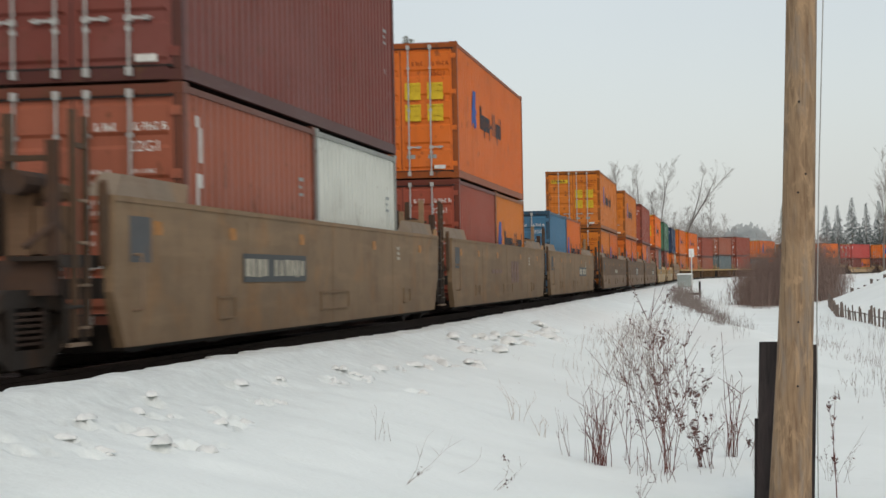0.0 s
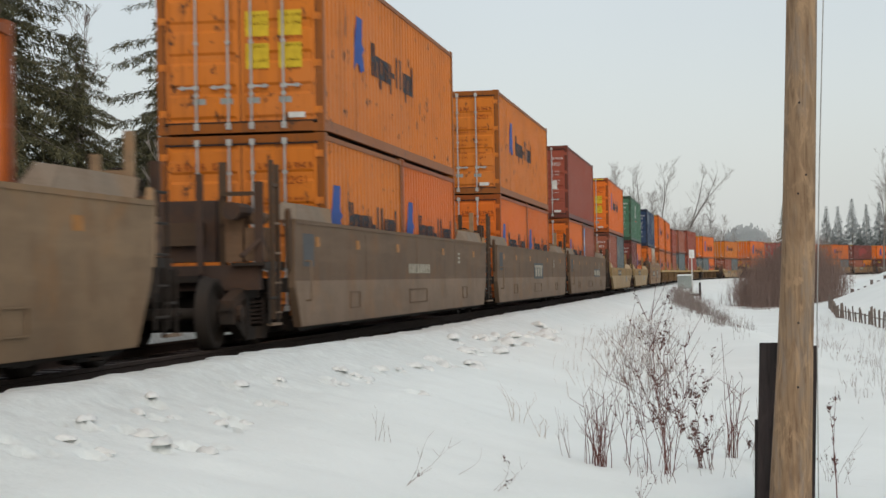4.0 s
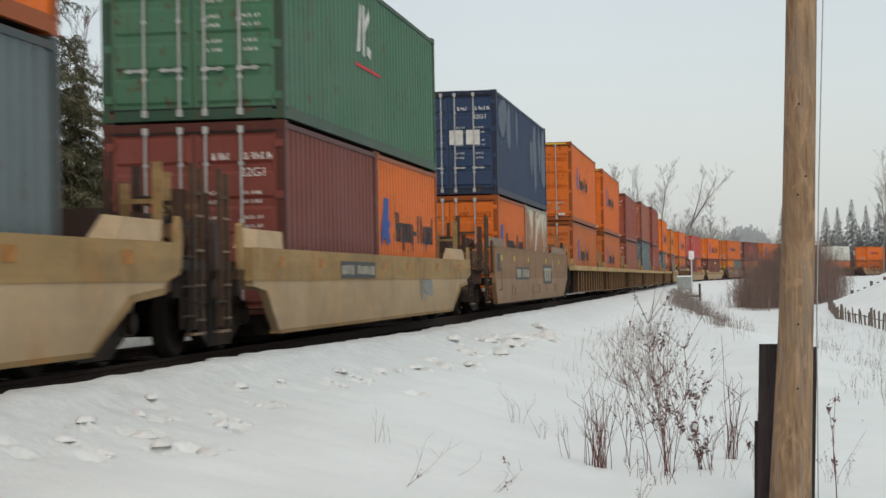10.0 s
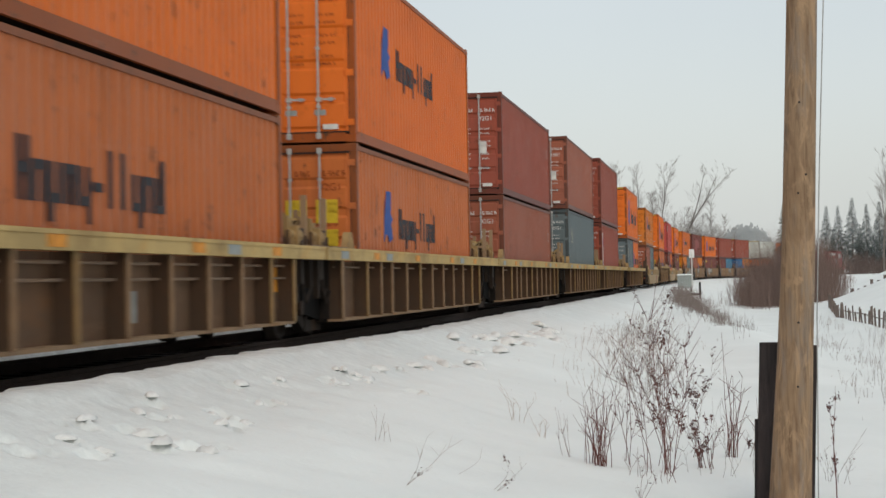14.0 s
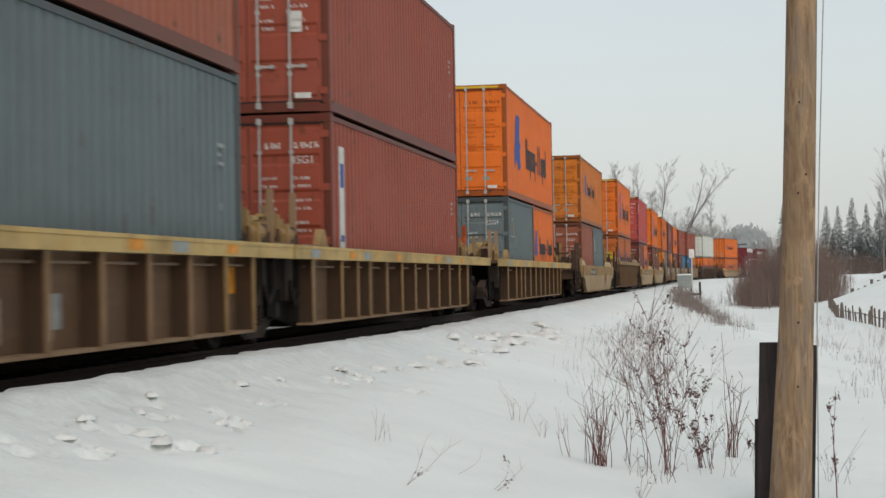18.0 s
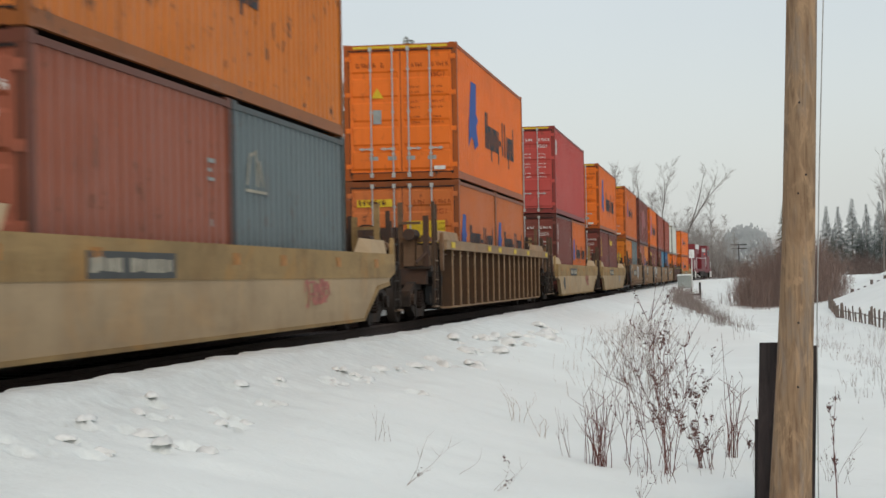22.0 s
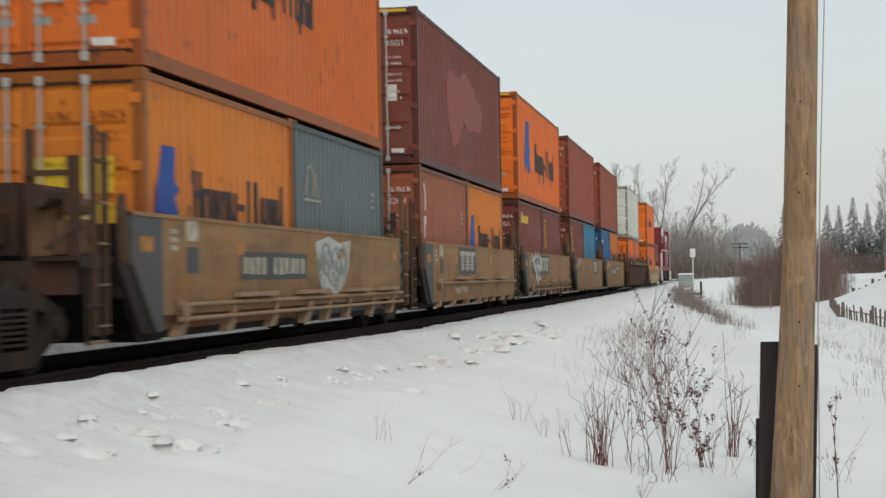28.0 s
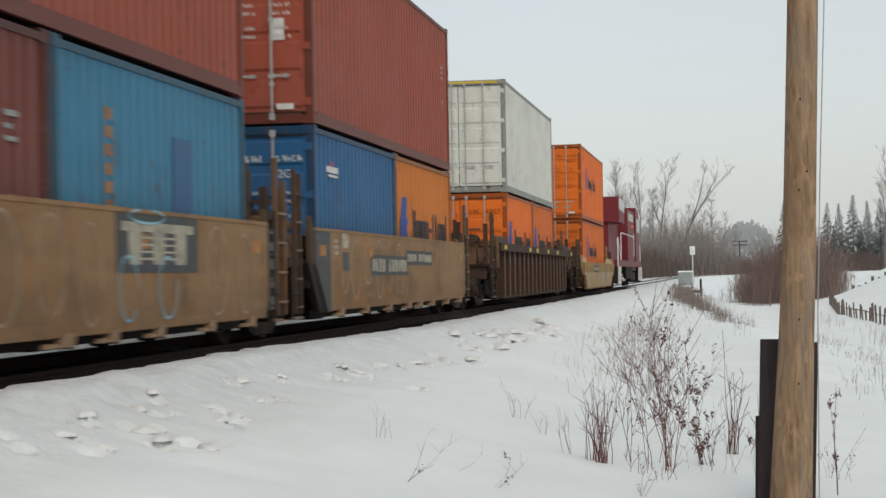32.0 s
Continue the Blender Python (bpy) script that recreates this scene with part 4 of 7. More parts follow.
def guide_shape(length, lean):
    """A folded guide plate that leads the container into the well, with a gusset at its near end."""
    p = [(0, 0, 0), (length, 0, 0), (length + 0.45, lean, 0.22), (0.55, lean, 0.22)]
    q = [(x, y + 0.03, z) for x, y, z in p]
    g = [(0, 0, 0), (0.55, lean, 0.22), (0.35, lean * 2.2, 0.24), (-.1, lean * 2.2, 0)]
    return Shape().add(p + q, [(0, 1, 2, 3), (7, 6, 5, 4), (0, 4, 5, 1), (1, 5, 6, 2), (2, 6, 7, 3), (3, 7, 4, 0)]).add(g + [(x + .03, y, z) for x, y, z in g], [(0, 1, 2, 3), (7, 6, 5, 4), (0, 4, 5, 1), (1, 5, 6, 2), (2, 6, 7, 3), (3, 7, 4, 0)])


def plate_marks(car, y, x, w, z0, z1, seed, label="dark plate with worn pale lettering", light=False):
    p = part("name_plate", Shape().box(x, x + w, y - 0.004, y, z0, z1), PLATE, car, label)
    rng, sh, n = random.Random(seed), Shape(), 11
    for i in range(n):
        if i == 4:
            continue
        a = x + 0.07 + i * (w - 0.14) / n
        sh.box(a, a + (w - 0.14) / n * rng.uniform(.6, .9), y - 0.007, y - 0.004, z0 + 0.05 + 0.02 * rng.random(), z1 - 0.05 - .015 * rng.random())
    part("stencil_lettering", sh, PALE_MARK, p)


def badge_marks(car, y, x, w, z0, z1):
    """The maker's badge as plain pale blocks on a dark field."""
    p = part("badge_plate", Shape().box(x, x + w, y - 0.004, y, z0, z1), PLATE, car, "dark badge plate with pale blocks")
    h, sh = z1 - z0, Shape()
    sh.box(x + w * .06, x + w * .94, y - .007, y - .004, z0 + h * .70, z0 + h * .86)
    for k in (.14, .42, .70):
        sh.slab([(x + w * k, z0 + h * .14), (x + w * (k + .13), z0 + h * .14), (x + w * (k + .14), z0 + h * .70), (x + w * (k - .01), z0 + h * .70)], y - .007, y - .004)
    for j in range(4):
        sh.box(x + w * .24, x + w * .72, y - .0065, y - .004, z0 + h * (.22 + .12 * j), z0 + h * (.26 + .12 * j))
    part("badge_field", sh, PALE_MARK, p)


def smear(car, y, x, z, w, h, mat, seed, label="pale smeared spray paint"):
    part("paint_smear", ragged(w, h, seed, 26, -0.003, 0.0), mat, car, label, (x, y, z))


def reflectors(car, y, xs, z, w=0.3, h=0.16, mat=None):
    for x in xs:
        part("reflector", shared("reflector %.2f %.2f" % (w, h), lambda: Shape().box(0, w, -0.004, 0, 0, h)), mat or ORANGE_MARK, car, "worn orange reflector strip", (x, y, z))


def scrawl(car, y, x, z, w, h, mat, seed, name="painted_scrawl", label="faded spray-painted scrawl"):
    """Looping spray-paint strokes without any letters."""
    rng, sh = random.Random(seed), Shape()
    for i in range(13):
        cx, cz, rx, rz = x + rng.uniform(0.1, 0.9) * w, z + rng.uniform(0.3, 0.7) * h, rng.uniform(.06, .2) * w, rng.uniform(.15, .34) * h
        a0, t = rng.uniform(0, 6.28), rng.uniform(0.012, 0.035)
        for k in range(9):
            a, b = a0 + k * 0.55, a0 + (k + 1) * 0.55
            p, q = (cx + rx * math.cos(a), cz + rz * math.sin(a)), (cx + rx * math.cos(b), cz + rz * math.sin(b))
            d = Vector((q[0] - p[0], q[1] - p[1])).normalized() * t
            yy = y - 0.003 - i * 0.0004
            sh.add([(p[0] - d.y, yy, p[1] + d.x), (p[0] + d.y, yy, p[1] - d.x), (q[0] + d.y, yy, q[1] - d.x), (q[0] - d.y, yy, q[1] + d.x)], [(0, 1, 2, 3)])
    part(name, sh, mat, car, label)


def brake_wheel_shape():
    sh, n = Shape(), 14
    ring = [(0.0, 0.27 * math.cos(i * math.tau / n), 0.27 * math.sin(i * math.tau / n)) for i in range(n + 1)]
    sh.line(ring, 0.016, 5)
    for i in range(0, n, 3):
        sh.rod((0.0, 0, 0), ring[i], 0.011, 4)
    return sh.rod((-.06, 0, 0), (.06, 0, 0), .04, 8)


def end_gear(car, x, way, top, mat, seed):
    """Platform, posts, brake gear, steps and ladder at one end; way: +1 beyond the far end, -1 before the near end."""
    lo, hi = (lambda k: min(0, way * k)), (lambda k: max(0, way * k))
    part("end_platform", shared("end_platform %.2f %d" % (top, way), lambda: Shape().box(lo(1.0), hi(1.0), -0.55, 0.55, 0.80, 0.88).box(lo(.12), hi(.12), -1.42, 1.42, 0.66, 0.84)
                                .box(lo(.95), hi(.95), -0.25, 0.25, 0.62, top * .62)), GRIME["dark"], car, "", (x, 0, 0))
    part("side_walkway", shared("side_walkway %d" % way, lambda: Shape().box(lo(.95), hi(.95), -1.34, -0.92, 0.99, 1.03).box(lo(.95), hi(.95), -1.36, -1.34, .93, 1.04)), GRIME["steel"], car, "", (x, 0, 0))
    part("wing_plate", shared("wing_plate %.2f %d" % (top, way), lambda: Shape().slab([(0, .95), (way * .12, .95), (way * .16, top - .05), (way * .13, top + .12), (way * .07, top + .15), (0, top)], -1.46, -1.40)), mat, car, "", (x, 0, 0))
    for k, y in enumerate((-1.12, -0.70) if way > 0 else (-.70,)):
        part("end_post", shared("end_post %.2f %d" % (top, k), lambda: Shape().box(-0.03, 0.03, -0.045, 0.045, 0.75, top + (.72, .52)[k]).box(-0.05, 0.05, -0.065, 0.065, 0.75, 1.0)), mat, car, "", (x + way * (0.42 + 0.22 * k), y, 0))
    part("cross_bar", shared("cross_bar %.2f" % top, lambda: Shape().box(-.03, .03, -1.1, -.7, top - .05, top + .05).box(-.025, .025, -1.1, -.7, top + .3, top + .35).box(-.12, .12, -.5, .5, top - .3, top - .02)), mat, car, "", (x + way * .5, 0, 0))
    part("valve_block", shared("valve_block %.2f" % top, lambda: Shape().box(-.13, .13, -1.30, -1.06, 1.05, top - .1).box(-.08, .22, -1.02, -.80, 1.04, top + .08).rod((-.1, -1.2, top + .02), (.2, -1.2, top + .02), .08, 8)), GRIME["brown"], car, "rusty brake valve block", (x + way * .62, 0, 0))
    part("brake_rigging", shared("brake_rigging %.2f %d" % (top, way), lambda: Shape().box(lo(.5), hi(.5), -.62, .62, 1.05, top + .25).box(way * .75 - .1, way * .75 + .1, -1.25, .9, .70, 1.0).rod((way * .3, -.95, top + .1), (way * .95, -.95, top + .1), .11, 10)
                                   .box(way * .8 - .04, way * .8 + .04, -1.3, -1.2, .95, top + .45).box(way * .95 - .03, way * .95 + .03, -.6, -.52, .9, top + .55).line([(way * .4, -1.28, 1.05), (way * .8, -1.28, 1.32), (way * 1.05, -1.1, 1.1)], .03, 6)), GRIME["plum"], car, "dark brake rigging", (x, 0, 0))
    if way > 0:
        part("brake_wheel", shared("brake_wheel", brake_wheel_shape), GRIME["steel"], car, "hand brake wheel", (x + .86, -.85, top + .12))
    if way > 0:
        part("ladder", shared("ladder %.2f" % top, lambda: ladder_shape(0.35, top + 0.15)), GRIME["steel"], car, "", (x + .15, -1.44, 0))
    else:
        rack = part("ladder", shared("tall ladder %.2f" % top, lambda: Shape().box(-.03, .02, -.03, .03, .34, top + .72).box(.26, .30, -.03, .03, .34, top + .68).box(-.04, .31, -.02, .02, top + .4, top + .44)), GRIME["rusty"], car, "dark brown upright ladder", (x - .62, -1.36, 0))
        for z in (.42, .78, 1.14, 1.5):
            part("rung", shared("pale rung", lambda: Shape().rod((.02, -.035, 0), (.26, -.035, 0), .014, 6)), GRIME["pale"], rack, "worn pale rung", (0, 0, z))
    part("stirrup_step", shared("stirrup_step", lambda: Shape().line([(-.2, 0, .95), (-.2, 0, .28), (.2, 0, .28), (.2, 0, .95)], .017, 6).rod((-.2, 0, .6), (.2, 0, .6), .015, 6)), GRIME["steel"], car, "", (x + way * .74, -1.40, 0))
    part("step_tread", shared("step_tread", lambda: Shape().box(-.2, .2, -.05, .03, .27, .30)), GRIME["pale"], car, "worn pale step tread", (x + way * .74, -1.40, 0))
    part("coupling_arm", shared("coupling_arm %d" % way, lambda: Shape().box(lo(1.6), hi(1.6), -0.17, 0.17, 0.62, 0.95).box(min(way * 1.4, way * 1.75), max(way * 1.4, way * 1.75), -.23, .23, .58, .98)), GRIME["dark"], car, "", (x, 0, 0))
    part("air_hose", shared("air_hose %d" % way, lambda: Shape().line([(0, -.35, .7), (way * .5, -.38, .45), (way * .9, -.40, .32), (way * 1.3, -.38, .45)], 0.028, 6)), RUBBER, car, "", (x, 0, 0))


def step_rails(car, x, mat):
    part("grab_rail", shared("grab_rail", lambda: Shape().line([(0, 0, 0), (0, -0.08, 0), (0, -0.08, 0.5), (0, 0, 0.5)], 0.014, 6)), mat, car, "", (x, -1.5, 0.55))


def high_side(kind, x0=-3.0, x1=14.85, top=1.55, low=0.22, cut=0.55):
    upper, lower = {"tan": ("tan", "tan"), "grey": ("grey", "pale"), "buff_t": ("buffy", "sand")}[kind]
    c = thing("well_car", {"tan": "tan steel well car with smooth high sides", "grey": "grey-brown well car with a paler lower band", "buff_t": "tan well car with a pale lower band"}[kind], "rail car", "well cars of the train")
    outline = [(x0 + 0.25, low), (x1 - cut, low), (x1 - 0.1, low + 0.62), (x1, top), (x0, top), (x0 - 0.06, low + 0.5)]
    for y, a, b in ((-1, -1.50, -1.40), (1, 1.40, 1.50)):
        side = part("side_wall", shared("high side %s %d" % (kind, y), lambda: Shape().slab(outline, a, b)), GRIME[upper], c)
        part("top_chord", shared("high chord %.1f %d" % (x1, y), lambda: Shape().box(x0, x1, a - 0.012, b + 0.06, top - 0.03, top + 0.02)), GRIME[upper], c)
        if y < 0 and upper != lower:
            part("lower_band", shared("low band %s" % kind, lambda: Shape().slab([(x0 + .25, low + .005), (x1 - cut - .02, low + .005), (x1 - .14, low + .58), (x0 - .03, low + .58)], -1.506, -1.5)), GRIME[lower], side, "paler lower paint band")
        if y < 0:
            for k in range(3):
                part("weld_seam", shared("weld_seam", lambda: Shape().box(0, 0.012, -0.004, 0, low + 0.02, top - 0.1)), GRIME[upper], side, "", (x0 + 4.4 * (k + 1), -1.5, 0))
            for x, w in ((.2, .65), (5.0, 1.75), (11.1, .6)):
                part("access_cover", shared("access_cover %.2f" % w, lambda: Shape().box(0, w, -0.014, 0, 0, 0.018).box(0, w, -.014, 0, .22, .238).box(0, .018, -.014, 0, .018, .22).box(w - .018, w, -.014, 0, .018, .22)),
                     GRIME[upper], side, "", (x, -1.507, low + 0.18))
        for gx in (x0 + 0.15, x1 - 2.55):
            part("guide_plate", shared("guide %d" % y, lambda: guide_shape(2.1, 0.12 * -y)), GRIME["guide"], c, "folded steel guide plate", (gx, y * 1.47, top + 0.02))
    part("floor_pan", shared("floor_pan %.1f" % x1, lambda: floor_pan(x0 + .4, x1 - (1.6 if x1 > 15 else .7))), GRIME["dark"], c)
    end_gear(c, x0, -1, top, GRIME["rusty"], 1)
    end_gear(c, x1, 1, top, GRIME["rib"], 2)
    step_rails(c, x0 + 0.5, GRIME["pale"])
    return c


def floor_pan(x0, x1, lift=0.0):
    sh = Shape()
    for x in (x0 + 0.2, 0.1, 5.7, 6.2, 11.6, x1 - 0.6):
        sh.box(x, x + 0.5, -1.4, 1.4, 0.16, 0.30)
    sh.box(x0, x1, -1.42, -1.18, 0.18, 0.30).box(x0, x1, 1.18, 1.42, 0.18, 0.30)
    sh.box(x0, x0 + .06, -1.3, 1.3, .3, .42).box(x1 - .06, x1, -1.3, 1.3, .3, .42)
    sh.v = [(x, y * (1.0 if not lift else .84), z + lift) for x, y, z in sh.v]
    return sh


def cream_car(x0=-2.75, x1=14.6, top=1.20):
    c = thing("well_car", "cream well car with a weathered ochre upper band", "rail car", "well cars of the train")
    for y, a, b in ((-1, -1.50, -1.40), (1, 1.40, 1.50)):
        side = part("side_wall", shared("cream side %d" % y, lambda: Shape().slab([(-1.55, .22), (12.1, .22), (13.2, .66), (x1 - .5, .74), (x1 - .4, .82), (x0 + .05, .82), (x0 + .05, .76), (-2.1, .70)], a, b)), GRIME["cream"], c)
        part("upper_band", shared("cream band %d" % y, lambda: Shape().slab([(x0, .82), (x1 - .4, .82), (x1, .9), (x1, top), (x0, top)], a - (0.012 if y < 0 else 0), b + (0.012 if y > 0 else 0))), GRIME["ochre"], c, "weathered ochre upper band")
        part("sill_lip", shared("cream lip %d" % y, lambda: Shape().slab([(-1.55, .19), (12.1, .19), (12.1, .235), (-1.55, .235)], a - .02, b + .02)), GRIME["ochre"], side)
        if y < 0:
            part("edge_strip", shared("cream edge", lambda: Shape().slab([(12.05, .22), (12.13, .22), (13.2, .64), (x1 - .5, .70), (x1 - .5, .76), (13.14, .70)], -1.52, -1.5)), GRIME["ochre"], side)
        for gx, w in ((x0 + 0.35, 1.5), (x1 - 1.7, 1.5)):
            part("guide_plate", shared("guide cream %d" % y, lambda: guide_shape(1.2, 0.12 * -y)), GRIME["cream"], c, "cream folded guide plate", (gx, y * 1.47, top + 0.005))
    part("floor_pan", shared("floor_pan_cream", lambda: floor_pan(-1.5, 12.2)), GRIME["dark"], c)
    for x, w in ((x0 - 0.2, -1), (x1 + 0.1, 1)):
        end_gear(c, x, w, 1.32, GRIME["ochre"], 3)
    end_gear(c, x0 - 1.2, -1, 1.32, GRIME["plum"], 4)
    part("end_sill", shared("cream sill near", lambda: Shape().box(x0 - .1, -1.2, -1.38, 1.38, .72, .98)), GRIME["brown"], c)
    part("end_sill", shared("cream sill far", lambda: Shape().box(12.4, x1 + .1, -1.38, 1.38, .72, .98)), GRIME["brown"], c)
    part("brake_tank", shared("brake_tank", lambda: Shape().rod((-2.5, .3, 1.2), (-1.3, .3, 1.2), .2, 12)), GRIME["ochre"], c)
    return c


def gear_heap(seed, n, xs, ys, zs):
    """Levers, rods, small tanks and brackets crowded into the given space, all standing on its floor."""
    rng, sh = random.Random(seed), Shape()
    for k in range(n):
        x, y, h = rng.uniform(*xs), rng.uniform(*ys), (zs[1] - zs[0]) * rng.uniform(.35, 1.0)
        if k % 4 == 0:
            sh.rod((x, y, zs[0] + h * .6), (x + rng.uniform(.2, .5), y, zs[0] + h * .6), rng.uniform(.05, .10), 10).box(x + .05, x + .12, y - .05, y + .05, zs[0], zs[0] + h * .6)
        elif k % 4 == 1:
            sh.box(x, x + rng.uniform(.06, .2), y - .05, y + .05, zs[0], zs[0] + h)
        elif k % 4 == 2:
            sh.slab([(x, zs[0]), (x + .12, zs[0]), (x + .12 + rng.uniform(-.1, .2), zs[0] + h), (x + .05, zs[0] + h)], y - .02, y + .02)
        else:
            m = (x + rng.uniform(-.2, .3), y, zs[0] + h)
            sh.line([(x, y, zs[0]), m, (m[0] + rng.uniform(-.3, .3), y + rng.uniform(-.2, .2), zs[0] + h * .3)], .022, 6)
    return sh


def hanging_gear(seed, n, xs, ys, zs):
    """Pipes, brake rods and hoses hung from the underside."""
    rng, sh = random.Random(seed), Shape()
    for k in range(n):
        x, y, d = rng.uniform(*xs), rng.uniform(*ys), (zs[1] - zs[0]) * rng.uniform(.3, 1.0)
        if k % 3 == 0:
            sh.box(x, x + rng.uniform(.05, .22), y - .04, y + .04, zs[1] - d, zs[1])
        else:
            e = x + rng.uniform(.2, .6)
            sh.line([(x, y, zs[1]), (x + .05, y, zs[1] - d * .7), ((x + e) / 2, y, zs[1] - d), (e, y, zs[1] - d * .7), (e, y, zs[1])], rng.uniform(.014, .03), 6)
    return sh


def rib_car(yellow=True, end=13.4, start=-2.3, low=.215):
    if yellow:
        return -3.45, end, start, min(11.9, end - 1.2), 1.23, 0.16, "brown", "rib", "yellow", low
    return -3.7, 15.7, -2.9, 13.9, 1.53, 0.17, "brown", "rib", "rib", .22


def ribbed_car(yellow=True, colour=None, end=13.4, start=-2.3, low=.215):
    x0, x1, w0, w1, top, chord, web, rib, ch, low = rib_car(yellow, end, start, low)
    places = [(w0 + .04, 2)] + [(x, 1 if k in (0, 4, 9) else 0) for k, x in enumerate((-.5, .6, 1.5, 2.85, 4.2, 5.5, 6.78, 8.06, 9.35, 10.65)) if x > w0 + .6] + [(w1 - .12, 1)] if yellow else [(x - .05, x in (5.64, 11.69)) for x in (-2.6, -1.55, -.5, .55, 1.59, 2.57, 3.59, 4.6, 5.64, 6.72, 7.68, 8.68, 9.7, 10.7, 11.69, 12.7, 13.75)]
    if colour:
        web = rib = ch = colour
    c = thing("well_car", "brown ribbed well car with a worn yellow top chord" if yellow else ("dark plum ribbed well car with high sides" if colour else "grey-brown ribbed well car with high sides"),
              "rail car", "well cars of the train")
    tag = "%.2f %.2f %.2f" % (x1, w0, low)
    for y in (-1, 1):
        ya, yb = sorted((y * 1.36, y * 1.52))
        part("top_chord", shared("rib chord %s %d" % (tag, y), lambda: Shape().box(x0, x1, ya, yb, top - chord, top).box(x0, x1, ya - .01, yb + .01, top - .03, top + .01)), GRIME[ch], c, "worn yellow top chord" if yellow else "")
        wa, wb = sorted((y * 1.232, y * 1.252))
        part("side_web", shared("rib web %s %d" % (tag, y), lambda: Shape().box(w0, w1, wa, wb, low + .02, top - chord)), GRIME[web], c)
        # this plate's black takes the place of the deep shadow beside the truck
        part("end_web", shared("rib end web %s %d" % (tag, y), lambda: Shape().slab([(w0 - 1.1, .36), (w0, low + .02), (w0, top - chord), (w0 - 1.1, top - chord)], y * 1.12 - .012, y * 1.12 + .012)), RECESS_SHADE, c, "end plate blackened for the recess shade")
        part("bottom_chord", shared("rib low %s %d" % (tag, y), lambda: Shape().box(w0, w1, min(y * 1.235, y * 1.44), max(y * 1.235, y * 1.44), low, low + .035)), GRIME[rib], c)
        for k in range(2 if yellow and w0 > -1.5 else 1):
            part("air_pipe", shared("rib pipe %s %d" % (tag, y), lambda: Shape().rod((w0, y * 1.34, 0), (w1, y * 1.34, 0), .016, 6)), GRIME["pale"], c, "", (0, 0, top - chord - .09 - .15 * k))
        for x, wide in places:
            # plate darker than its flange: dirt, plus bay shade put into the colour
            blade = part("rib", shared("rib %s %d %.2f" % (yellow, y, low), lambda: Shape().box(.02, .045, min(y * 1.25, y * 1.45), max(y * 1.25, y * 1.45), low + .03, top - chord)), GRIME["rusty"], c, "dirty brown rib plate, darkened for bay shade", (x - .05, 0, 0))
            part("flange", shared("flange %s %d %d %.2f" % (yellow, y, wide, low), lambda: Shape().slab([(0, low + .03), (.065 + .03 * wide, low + .03), (.075, low + .2), (.085 if wide else .07, top - chord), (-.02 * wide, top - chord)], min(y * 1.45, y * 1.475), max(y * 1.45, y * 1.475))),
                 GRIME["plum_edge" if colour else "ochre" if wide == 1 and yellow else rib], blade, "worn pale rib edge")
    # dark walls added so the gap under the chord reads as shaded
    for x in (w0, w1):
        part("end_bulkhead", shared("bulkhead %.2f %.2f" % (top, low), lambda: Shape().box(-.02, .02, -1.27, 1.27, low + .04, top - .03)), GRIME["dark"], c, "dark well end wall standing in for gap shade", (x, 0, 0))
    part("floor_pan", shared("floor_pan rib " + tag, lambda: floor_pan(w0, w1, max(0, low - .18))), GRIME["dark"], c)
    part("end_sill", Shape().box(x0 + .1, w0 - .3, -.55, .55, .68, top - .16), GRIME["dark"], c)
    part("end_sill", Shape().box(w1 + .02, max(w1 + .3, x1 - .1), -.55, .55, .68, top - .16), GRIME["dark"], c)
    if yellow:
        for x in (-3.2, 12.4):
            part("brake_cylinder", shared("brake_cyl", lambda: Shape().rod((0, -.75, 1.50), (.95, -.75, 1.50), .15, 12).rod((.95, -.75, 1.5), (1.02, -.75, 1.5), .19, 12).box(.1, .85, -.92, -.55, 1.23, 1.38)), GRIME["yellow"], c, "yellow brake cylinder", (x, 0, 0))
            part("lever_gear", shared("lever_gear", lambda: gear_heap(31, 16, (0, 1.0), (-1.28, -.75), (1.22, 1.72))), GRIME["ochre"], c, "dirty ochre brake levers", (x, 0, 0))
            part("hose_tangle", shared("hose_tangle", lambda: gear_heap(32, 12, (-.1, 1.05), (-1.25, -.6), (1.22, 1.62))), GRIME["rusty"], c, "dark hoses and rods", (x, 0, 0))
            part("grating", shared("grating", lambda: Shape().box(0, .95, -1.42, -1.12, 1.235, 1.265)), GRIME["pale"], c, "pale steel step grating", (x + .55, 0, 0))
        for x, seed in ((x0 + .1, 41), (w1 + .15, 42)):
            part("brake_piping", shared("brake_piping %d" % seed, lambda: hanging_gear(seed, 12, (0, .9), (-1.32, -1.10), (.42, 1.08))), GRIME["steel"], c, "dusty hanging brake pipes", (x, 0, 0))
        part("walkway", shared("walkway", lambda: Shape().box(-3.4, -.9, -1.36, 1.36, 1.15, 1.22)), GRIME["brown"], c)
        part("lever_bracket", shared("lever", lambda: Shape().slab([(0, 1.23), (.6, 1.23), (.35, 1.5), (.2, 1.5)], -1.3, -1.2)), GRIME["ochre"], c, "", (-1.2, 0, 0))
        for x in (-3.35, -2.15):
            part("end_post", shared("yellow post", lambda: Shape().box(0, .06, -1.2, -1.12, 1.2, 1.95).box(0, .05, -.8, -.73, 1.2, 1.8).box(0, .05, -1.12, -.8, 1.5, 1.55)), GRIME["rib"], c, "", (x, 0, 0))
    else:
        for x, w in ((x0, -1), (x1, 1)):
            end_gear(c, x, w, top, GRIME["brown"], 5)
